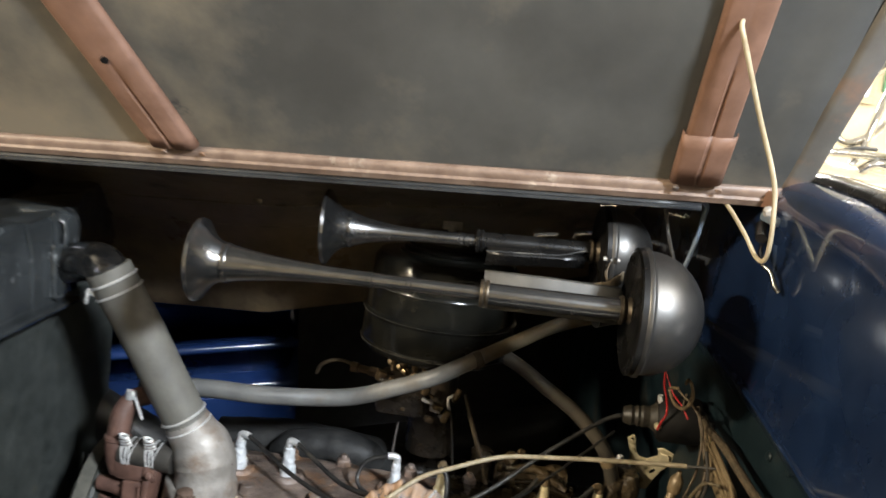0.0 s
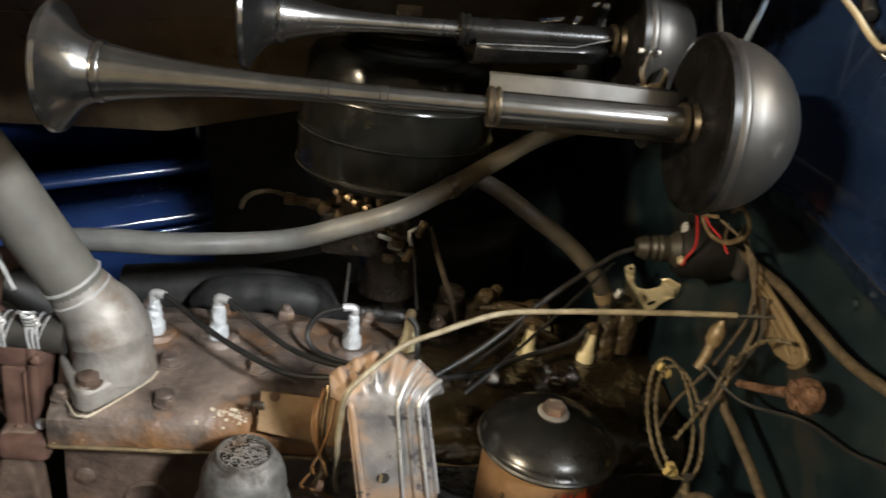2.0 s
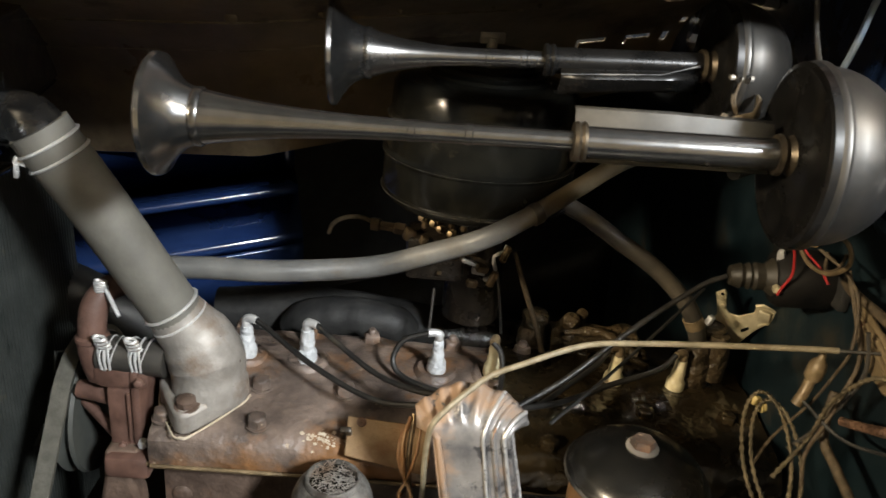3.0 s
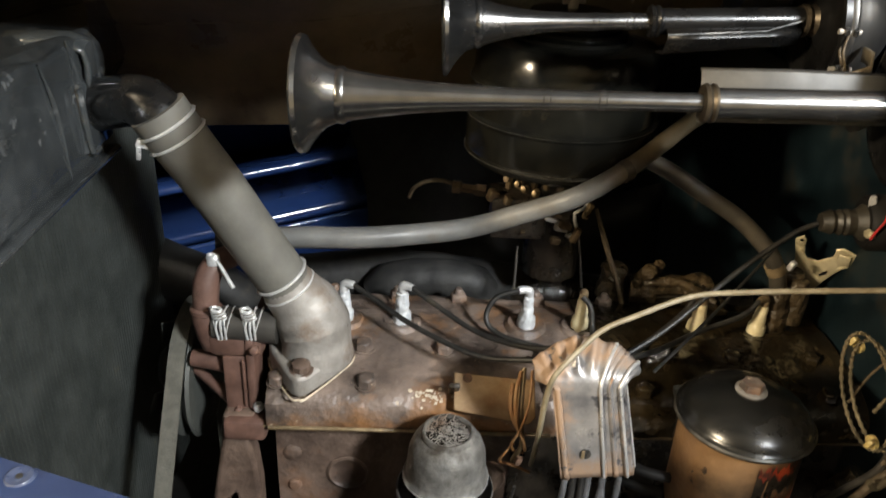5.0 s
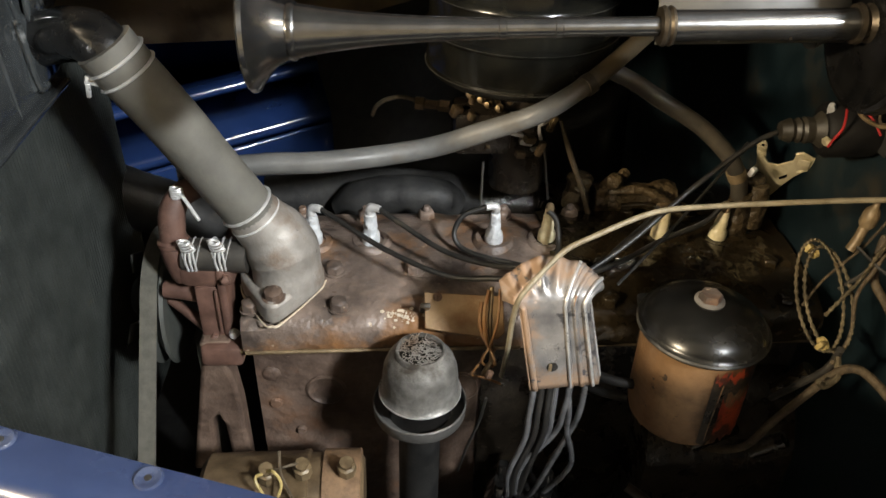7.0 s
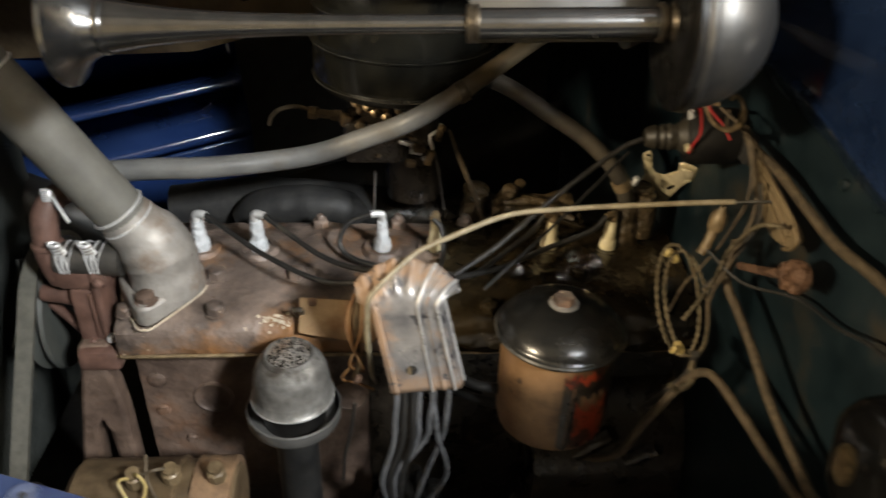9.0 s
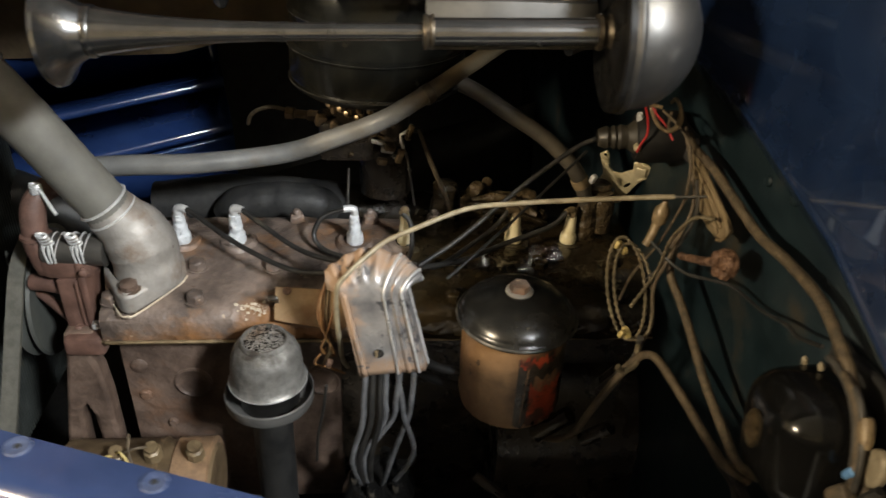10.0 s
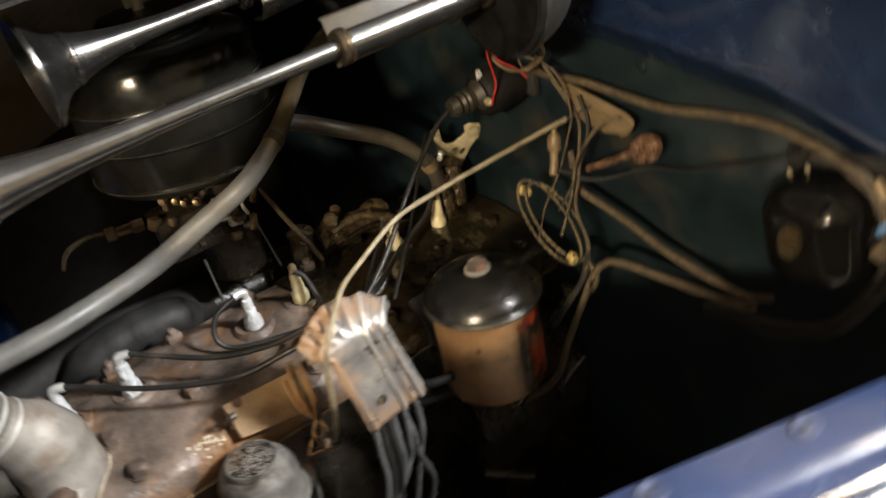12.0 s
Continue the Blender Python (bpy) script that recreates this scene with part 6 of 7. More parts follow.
# ---- horns ----
def horn(a, b, bell_r, tube_r, rear_r, thick_from, dome_r, black, label):
    """A trumpet horn from its bell at a to its dome at b; thick_from: where along it the stout rear tube begins."""
    A, Bv = Vector(a), Vector(b)
    L = (Bv - A).length
    ax = (Bv - A).normalized()
    e = thing("trumpet_horn", tuple(Bv), label, "horn", "twin trumpet horns")
    mat, blk = M["horn"], M["horn_black"]
    neck = 0.0250
    rn = bell_r * 0.47
    prof = [(0.0, 0.05), (rn * 0.6, 0.045), (bell_r * 0.62, 0.012), (bell_r * 0.90, 0.003), (bell_r, -0.0015), (bell_r * 1.03, 0.0), (bell_r * 1.01, 0.003)]
    for t in (0.08, 0.15, 0.22, 0.3, 0.4, 0.5, 0.6, 0.7, 0.8, 0.9, 1.0):
        prof.append((rn + (bell_r - rn) * (1 - t) ** 1.9, 0.003 + neck * t))
    part("bell", lathe(B(), prof, A, ax, 56), mat, e, "flared satin metal bell")
    part("neck_ring", lathe(B(), [(rn, neck), (rn * 1.06, neck + 0.002), (rn * 1.06, neck + 0.005), (rn, neck + 0.007)], A, ax, 36), mat, e)
    h1 = thick_from * L
    pr = []
    for k in range(13):
        t = k / 12
        pr.append((tube_r + (rn * 0.97 - tube_r) * (1 - t) ** 4.0, neck + 0.006 + (h1 - neck - 0.006) * t))
    part("trumpet", lathe(B(), [(0.0, neck + 0.004)] + pr, A, ax, 36), mat, e, "long tapering satin tube")
    for s in (0.40, 0.49):
        rr = tube_r + (rn - tube_r) * (1 - (s * L / h1 if h1 else 0)) ** 4.0 if s * L < h1 else tube_r
        part("collar", lathe(B(), [(rr * 0.98, s * L - 0.003), (rr * 1.10, s * L - 0.0022), (rr * 1.10, s * L + 0.0022), (rr * 0.98, s * L + 0.003)], A, ax, 28), mat, e)
    k = rear_r / 1.38
    part("clamp_ring", lathe(B(), [(tube_r, h1 - 0.004), (k * 1.65, h1 - 0.0035), (k * 1.75, h1 - 0.001), (k * 1.55, h1 + 0.001), (k * 1.75, h1 + 0.003), (k * 1.65, h1 + 0.005), (k, h1 + 0.005)], A, ax, 30), M["ring_brown"] if not black else blk, e, "tarnished clamp ring")
    part("rear_tube", lathe(B(), [(rear_r, h1 + 0.004), (rear_r, L - 0.012)], A, ax, 32), mat if not black else blk, e)
    part("nut", lathe(B(), [(k * 1.7, L - 0.016), (k * 1.8, L - 0.013), (k * 1.4, L - 0.009), (k * 1.8, L - 0.005), (k * 1.7, L - 0.001)], A, ax, 24), M["ring_brown"], e)
    # diaphragm housing: black front disc, silver dome behind
    part("front_disc", lathe(B(), [(0.0, L - 0.006), (dome_r * 0.32, L - 0.0055), (dome_r * 0.40, L - 0.0030), (dome_r * 0.55, L - 0.0022), (dome_r * 0.90, L - 0.0035), (dome_r * 0.97, L - 0.0060), (dome_r * 1.03, L - 0.0050), (dome_r * 1.035, L)], A, ax, 60), blk, e, "black front disc")
    for k in range(6):
        aa = radians(60 * k + 20)
        s1 = ax.orthogonal().normalized()
        s2 = ax.cross(s1)
        part("rim_screw", lathe(B(), [(0.0024, 0), (0.0022, -0.001), (0, -0.0016)], A + ax * (L - 0.0045) + (s1 * math.cos(aa) + s2 * math.sin(aa)) * dome_r * 0.92, ax, 10), M["horn_black"], e)
    dome = [(dome_r * 1.03, L), (dome_r * 1.05, L + 0.002), (dome_r * 1.05, L + 0.0045), (dome_r * 1.015, L + 0.0060), (dome_r, L + 0.008)]
    for k in range(1, 13):
        t = radians(90 * k / 12)
        dome.append((dome_r * math.cos(t) if k < 12 else 0.0, L + 0.008 + dome_r * 0.92 * math.sin(t)))
    part("dome", lathe(B(), dome, A, ax, 60), M["dome"], e, "smooth silver domed cover")
    return e, A, ax, L, h1


def horns():
    e, A, ax, L, h1 = horn((-0.2345, 0.7888, 1.1527), (0.198, 0.770, 1.1675), 0.0410, 0.0068, 0.0110, 0.660, 0.060, False, "long satin silver trumpet horn with domed diaphragm housing")
    # pale channel bracket behind the rear tube
    p, q = A + ax * (h1 - 0.001), A + ax * (L - 0.012)
    bm = B()
    rows = []
    for t in (0.0, 0.5, 0.8, 1.0):
        c = p.lerp(q, t)
        up = 0.0175 - 0.004 * max(0, t - 0.5)
        rows.append([c + Vector((0, 0.010, -0.0165)), c + Vector((0, 0.014, -0.012)), c + Vector((0, 0.014, 0.004)), c + Vector((0, 0.020, up)), c + Vector((0, 0.024, up + 0.001))])
    sweep(bm, rows)
    thicken(part("bracket", bm, M["plate"], e, "pale grey folded steel bracket"), 0.002)
    bm = B()
    sweep(bm, [[p0 + Vector((0, 0, 0.005)), p0 - Vector((0, 0.002, 0.006))] for p0 in (Vector((0.150, 0.792, 1.178)), Vector((0.176, 0.806, 1.182)), Vector((0.192, 0.835, 1.186)), Vector((0.202, 0.868, 1.184)))])
    thicken(part("link_strap", bm, M["leaf_lip"], e, "tan bent steel strap"), 0.002)
    part("stay", tube(B(), [q + Vector((-0.02, 0.02, -0.02)), q + Vector((0.02, 0.05, -0.015)), q + Vector((0.06, 0.09, -0.01))], 0.006, 8), M["black_dull"], e)
    e2, A2, ax2, L2, g1 = horn((-0.1335, 0.917, 1.1837), (0.186, 0.920, 1.1995), 0.043, 0.0070, 0.0108, 0.555, 0.052, True, "short satin silver trumpet horn behind the long one")
    p, q = A2 + ax2 * (g1 + 0.01), A2 + ax2 * (L2 - 0.02)
    bm = B()
    fold = [(0.012, -0.004), (-0.010, -0.005), (-0.015, -0.008), (-0.0165, -0.012), (-0.0085, -0.023), (-0.005, -0.026), (0.012, -0.028)]
    sweep(bm, [[p.lerp(q, t) + Vector((0, dy, dz * (1.0 - 0.25 * t))) for dy, dz in fold] for t in (0, 0.25, 0.5, 0.75, 1)])
    thicken(part("bracket", bm, M["horn_black"], e2, "black lacquered folded bracket"), 0.0016)
    # Grey line painted as the highlight on the folded edge.
    part("bracket_lip", tube(B(), [p + Vector((0, -0.0155, -0.0085)), q + Vector((-0.03, -0.0155, -0.0075)), q + Vector((0, -0.013, 0.002))], 0.0011, 8, smooth_path=False), M["worn_edge_glint"], e2, "grey line painted as the bracket edge's highlight")
    for dz in (0.0, -0.030):
        t = part("terminal", tube(B(), [(0.178, 0.868, 1.200 + dz), (0.196, 0.868, 1.200 + dz)], [0.0022, 0.0022], 8, smooth_path=False), M["silver"], e2)
        for dx in (0.004, 0.011):
            part("terminal_nut", lathe(B(), [(0.0045, 0), (0.0045, 0.0035)], (0.178 + dx, 0.868, 1.200 + dz), (1, 0, 0), 6), M["horn"], t)
    for y in (0.866, 0.872):
        part("lead", tube(B(), [(0.186, y, 1.199), (0.183, y - 0.004, 1.185), (0.188, y - 0.004, 1.172), (0.190, y, 1.158)], 0.0011, 6), M["loom"], e2)


horns()


# ---- air cleaner and carburettor ----
def air_cleaner():
    e = thing("air_cleaner", (0.01, 1.11, 0.985), "black oil-bath air cleaner above the carburettor", "air cleaner")
    c = (0.010, 1.115, 0.0)
    part("bowl", lathe(B(), [(0.0, 0.997), (0.080, 0.997), (0.100, 1.000), (0.1075, 1.006), (0.1095, 1.010), (0.1075, 1.0135), (0.1085, 1.018), (0.1080, 1.052)], c, (0, 0, 1), 72), M["ac_black"], e, "black oil bowl")
    part("band", lathe(B(), [(0.1080, 1.050), (0.1100, 1.052), (0.1100, 1.0555), (0.1060, 1.058)], c, (0, 0, 1), 72), M["ac_black"], e)
    part("body", lathe(B(), [(0.1060, 1.056), (0.1050, 1.090), (0.1065, 1.0925), (0.1055, 1.096), (0.1035, 1.098), (0.1020, 1.128), (0.096, 1.136), (0.075, 1.139), (0.0, 1.139)], c, (0, 0, 1), 72), M["ac_black"], e)
    for k, (r, z) in enumerate(((0.070, 1.140), (0.064, 1.147), (0.057, 1.153))):
        part("top_ring", lathe(B(), [(r - 0.012, z - 0.003), (r - 0.001, z - 0.003), (r, z), (r - 0.002, z + 0.003), (r - 0.012, z + 0.004)], c, (0, 0, 1), 60), M["ac_black"], e)
    part("cap", lathe(B(), [(0.050, 1.150), (0.050, 1.162), (0.045, 1.168), (0.0, 1.170)], c, (0, 0, 1), 48), M["ac_black"], e)
    # Thin grey rings painted as highlights on the rims.
    for r, z in ((0.1096, 1.0105), (0.1101, 1.0538), (0.1066, 1.0926)):
        part("rim_glint", lathe(B(), [(r - 0.0006, z - 0.0006), (r + 0.0004, z), (r - 0.0006, z + 0.0006)], c, (0, 0, 1), 72), M["worn_edge_glint"], e, "grey ring painted as the rim's highlight")
    part("wing_nut", box(lathe(B(), [(0.006, 1.168), (0.006, 1.180), (0, 1.181)], c, (0, 0, 1), 10), (c[0], c[1], 1.180), (0.03, 0.004, 0.012), (0, 0, 25), 0.0015), M["silver"], e)


air_cleaner()


def carburettor():
    e = thing("carburettor", (0.02, 1.13, 0.85), "oily brass and iron carburettor under the air cleaner", "carburettor")
    bm = B()
    lathe(bm, [(0.035, 0.84), (0.036, 0.90), (0.03, 0.92), (0.032, 0.985)], (0.02, 1.13, 0), (0, 0, 1), 24)
    box(bm, (-0.03, 1.12, 0.925), (0.07, 0.06, 0.055), (0, 0, 0), 0.008)
    part("body", bm, M["oil_shade_black"], e)
    for at, size in (((-0.062, 1.10, 0.952), (0.018, 0.016, 0.020)), ((-0.045, 1.09, 0.950), (0.012, 0.012, 0.014)), ((0.005, 1.083, 0.945), (0.014, 0.012, 0.018)), ((0.025, 1.08, 0.925), (0.020, 0.014, 0.012)), ((0.038, 1.075, 0.915), (0.012, 0.010, 0.028)), ((0.015, 1.08, 0.905), (0.018, 0.012, 0.012)), ((0.05, 1.08, 0.945), (0.010, 0.010, 0.030))):
        part("linkage", box(B(), at, tuple(0.72 * s for s in size), (10, 15, 20), 0.002), M["brass"], e)
    part("fuel_fitting", lathe(B(), [(0.008, 0), (0.008, 0.012), (0.006, 0.014), (0.006, 0.03), (0.0085, 0.032), (0.0085, 0.042)], (-0.068, 1.13, 0.945), (-1, 0.15, 0.05), 6), M["brass"], e)
    part("fuel_pipe", tube(B(), [(-0.105, 1.138, 0.948), (-0.125, 1.142, 0.952), (-0.145, 1.146, 0.947), (-0.158, 1.15, 0.936), (-0.163, 1.155, 0.922)], 0.0028, 10), M["loom"], e, "bent beige fuel pipe")
    for x in (-0.045, -0.03, -0.015, 0.0):
        part("stud", lathe(B(), [(0.004, 0), (0.004, 0.012), (0.002, 0.013)], (x, 1.095, 0.965), (0, -0.3, 1), 8), M["brass"], e)
    part("link_rod", tube(B(), [(0.062, 1.09, 0.945), (0.071, 1.09, 0.920), (0.083, 1.09, 0.890), (0.101, 1.085, 0.846), (0.116, 1.08, 0.800)], [0.0022, 0.0030, 0.0034, 0.0034, 0.0036], 8), M["loom"], e, "grimy tan link rod")
    part("link_rod", tube(B(), [(0.043, 1.10, 0.915), (0.049, 1.10, 0.896), (0.059, 1.095, 0.833)], 0.0016, 8), M["rubber_dark"], e)
    part("throttle_lever", tube(B(), [(0.053, 1.10, 0.948), (0.050, 1.10, 0.940), (0.039, 1.10, 0.933), (0.040, 1.10, 0.924), (0.043, 1.10, 0.915)], 0.0023, 8, smooth_path=False), M["bead"], e, "bent bright lever")
    for at, size, turn in (((0.010, 1.088, 0.928), (0.018, 0.006, 0.005), (0, 18, 10)), ((0.022, 1.088, 0.918), (0.016, 0.010, 0.007), (0, 10, 0)), ((0.033, 1.086, 0.909), (0.010, 0.006, 0.004), (0, 0, 20)), ((0.014, 1.090, 0.936), (0.008, 0.006, 0.004), (0, 25, 0)), ((-0.024, 1.086, 0.912), (0.006, 0.005, 0.004), (20, 0, 0)), ((0.000, 1.060, 0.962), (0.010, 0.010, 0.010), (10, 20, 0))):
        part("linkage_clip", box(B(), at, size, turn, 0.0012), M["bead"] if size[0] > 0.009 else M["brass"], e)
    for x, z in ((-0.046, 0.979), (-0.033, 0.973), (-0.025, 0.967), (-0.012, 0.962)):
        part("fitting", lathe(B(), [(0.0050, 0), (0.0056, 0.002), (0.0056, 0.005), (0.0036, 0.006), (0.0036, 0.011), (0, 0.012)], (x, 1.088, z), (-0.4, -0.8, 0.25), 8), M["brass"], e)
    part("choke_rod", tube(B(), [(-0.028, 1.09, 0.89), (-0.030, 1.07, 0.84)], 0.0018, 8, smooth_path=False), M["rubber_dark"], e)


carburettor()


def heater_pipes():
    hh = thing("heater_hose", (0.0, 1.06, 0.95), "long grey heater hose running to the firewall", "hose")
    part("hose", tube(B(), [(-0.338, 0.998, 0.9305), (-0.31, 1.003, 0.931), (-0.27, 1.008, 0.932), (-0.2, 1.015, 0.9315), (-0.102, 1.033, 0.937), (-0.036, 1.018, 0.966), (0.014, 0.998, 0.995), (0.048, 0.999, 1.016), (0.081, 1.02, 1.030), (0.12, 1.06, 1.042), (0.18, 1.12, 1.058), (0.26, 1.16, 1.075), (0.34, 1.18, 1.08)], [0.0122, 0.0122, 0.0122, 0.0120, 0.0118, 0.0114, 0.0108, 0.0102, 0.0098, 0.0098, 0.0098, 0.0098, 0.0098], 18, wobble=0.02), M["pipe"], hh)
    part("clamp", lathe(B(), [(0.0100, -0.006), (0.0116, -0.005), (0.0116, 0.005), (0.0100, 0.006)], (0.0665, 1.009, 1.0235), (0.8, 0.45, 0.35), 26), M["ring_brown"], hh, "browned band clamp")
    part("pipe_stub", lathe(B(), [(0.0105, 0.0), (0.0105, 0.03)], (-0.366, 0.992, 0.930), (1, 0.2, 0.0), 18), M["black_dull"], hh)
    e = thing("water_pipe", (0.26, 1.02, 0.90), "dull grey hose down to the rear of the head", "hose")
    part("hose", tube(B(), [(0.09, 1.08, 1.02), (0.13, 1.065, 1.006), (0.167, 1.047, 0.987), (0.21, 1.033, 0.963), (0.245, 1.025, 0.932), (0.264, 1.025, 0.903), (0.274, 1.028, 0.875)], 0.0098, 18), M["pipe_brown"], e)
    part("clamp", lathe(B(), [(0.0098, -0.007), (0.0112, -0.006), (0.0112, 0.006), (0.0098, 0.007)], (0.262, 1.0255, 0.906), (0.5, 0.0, -0.86), 26), M["tan"], e)
    part("clamp_screw", box(B(), (0.274, 1.014, 0.916), (0.008, 0.007, 0.012), (20, 0, 30), 0.002), M["steel"], e)
    part("neck", lathe(B(), [(0.016, 0), (0.016, 0.035), (0.013, 0.045), (0.0125, 0.06)], (0.277, 1.03, 0.822), (0, 0, 1), 20, 0.002), M["tan_dark"], e)
    b = thing("throttle_bracket", (0.31, 1.04, 0.85), "yellow cadmium plated throttle bracket", "bracket")
    bm = B()
    ol = [(0.2884, 1.0491, 0.9337), (0.2941, 1.0425, 0.9406), (0.2978, 1.0421, 0.9358), (0.3032, 1.0476, 0.9149), (0.3078, 1.0471, 0.9093), (0.3168, 1.0411, 0.9095), (0.3272, 1.0297, 0.9206), (0.3261, 1.0254, 0.9321), (0.3309, 1.0207, 0.9359), (0.3425, 1.0149, 0.9319), (0.3450, 1.0209, 0.9144), (0.3368, 1.0331, 0.8983), (0.3321, 1.0435, 0.8812), (0.3281, 1.0549, 0.8607), (0.3230, 1.0602, 0.8560), (0.3181, 1.0607, 0.8621), (0.3160, 1.0537, 0.8817), (0.3063, 1.0588, 0.8842), (0.3005, 1.0638, 0.8815), (0.2964, 1.0625, 0.8907), (0.2984, 1.0557, 0.9033)]
    slab(bm, ol, (0.51, 0.79, 0.34), 0.0028)
    bevel(part("plate", bm, M["cad"], b), 0.0008)
    face = Vector((-0.51, -0.79, -0.34))
    for at, r in (((0.2945, 1.0455, 0.9345), 0.0018), ((0.2995, 1.0590, 0.8912), 0.0016), ((0.3045, 1.0562, 0.8910), 0.0016), ((0.3225, 1.0545, 0.8735), 0.0022)):
        part("hole", lathe(B(), [(r, 0), (r, 0.0006), (0, 0.0006)], at, face, 12), M["black"], b)
    slot = [(0.3240, 1.0430, 0.8925), (0.3262, 1.0400, 0.8962), (0.3290, 1.0365, 0.9000), (0.3305, 1.0370, 0.8968), (0.3288, 1.0405, 0.8925), (0.3262, 1.0438, 0.8890)]
    part("slot", slab(B(), slot, face, 0.0006), M["black"], b)
    fold = [(0.3261, 1.0254, 0.9321), (0.3309, 1.0207, 0.9359), (0.3425, 1.0149, 0.9319), (0.3450, 1.0209, 0.9144), (0.3368, 1.0300, 0.9060)]
    part("tab", tube(B(), fold, 0.0017, 8, smooth_path=False), M["cad"], b, "folded rim of the bracket's end")
    bevel(part("tab_plate", box(B(), (0.3345, 1.0190, 0.9225), (0.013, 0.003, 0.015), (20, 0, -32), 0.001), M["cad"], b), 0.0005)
    part("rivet", lathe(B(), [(0.0035, 0), (0.003, 0.002), (0, 0.0026)], (0.3000, 1.0490, 0.9180), face, 10), M["cad"], b)
    part("cup", lathe(B(), [(0.0145, 0.848), (0.0160, 0.850), (0.0160, 0.886), (0.0175, 0.888), (0.0175, 0.892), (0.0150, 0.894), (0.0, 0.893)], (0.2920, 1.046, 0), (0, 0, 1), 26), M["tan_dark"], b, "grimy brass cup with a rolled rim")
    part("foot", lathe(B(), [(0.014, 0.835), (0.015, 0.87), (0.011, 0.89)], (0.297, 1.03, 0), (0, 0, 1), 18), M["tan_dark"], b)


heater_pipes()


# ---- firewall fittings ----
def coil():
    e = thing("ignition_coil", (0.33, 0.905, 1.02), "black ignition coil on the firewall", "coil")
    ax = Vector((-0.98, 0.12, -0.08)).normalized()
    c = Vector((0.336, 0.927, 1.012))
    part("can", lathe(B(), [(0, 0), (0.027, 0.0), (0.028, 0.004), (0.028, 0.045), (0.024, 0.050)], c, ax, 32), M["coil_black"], e)
    part("tower", lathe(B(), [(0.020, 0.048), (0.016, 0.053), (0.0125, 0.058), (0.0135, 0.066), (0.0115, 0.069), (0.0130, 0.072), (0.0105, 0.076), (0.0125, 0.080), (0.009, 0.089), (0, 0.090)], c, ax, 28), M["coil_cap"], e)
    part("terminal", lathe(B(), [(0.005, 0), (0.005, 0.010), (0.003, 0.014)], c + ax * 0.050 + Vector((0, -0.015, -0.004)), (-0.3, -0.9, 0.2), 6), M["cad"], e)
    part("terminal", lathe(B(), [(0.004, 0), (0.004, 0.010), (0.003, 0.014)], c + ax * 0.048 + Vector((0, -0.006, 0.018)), (-0.3, -0.2, 0.9), 6), M["steel"], e)
    part("red_wire", tube(B(), [(0.2820, 0.905, 1.003), (0.2835, 0.902, 1.013), (0.2875, 0.900, 1.026), (0.284, 0.898, 1.044), (0.277, 0.894, 1.062), (0.272, 0.886, 1.085)], 0.0013, 8), M["red"], e, "bright red wire")
    part("red_wire", tube(B(), [(0.300, 0.862, 1.036), (0.294, 0.872, 1.047), (0.286, 0.888, 1.056), (0.278, 0.90, 1.075)], 0.0011, 8), M["red"], e)
    part("mount", box(B(), (0.337, 0.927, 1.012), (0.010, 0.075, 0.03), (0, 0, 0), 0.003), M["black_dull"], e)


coil()


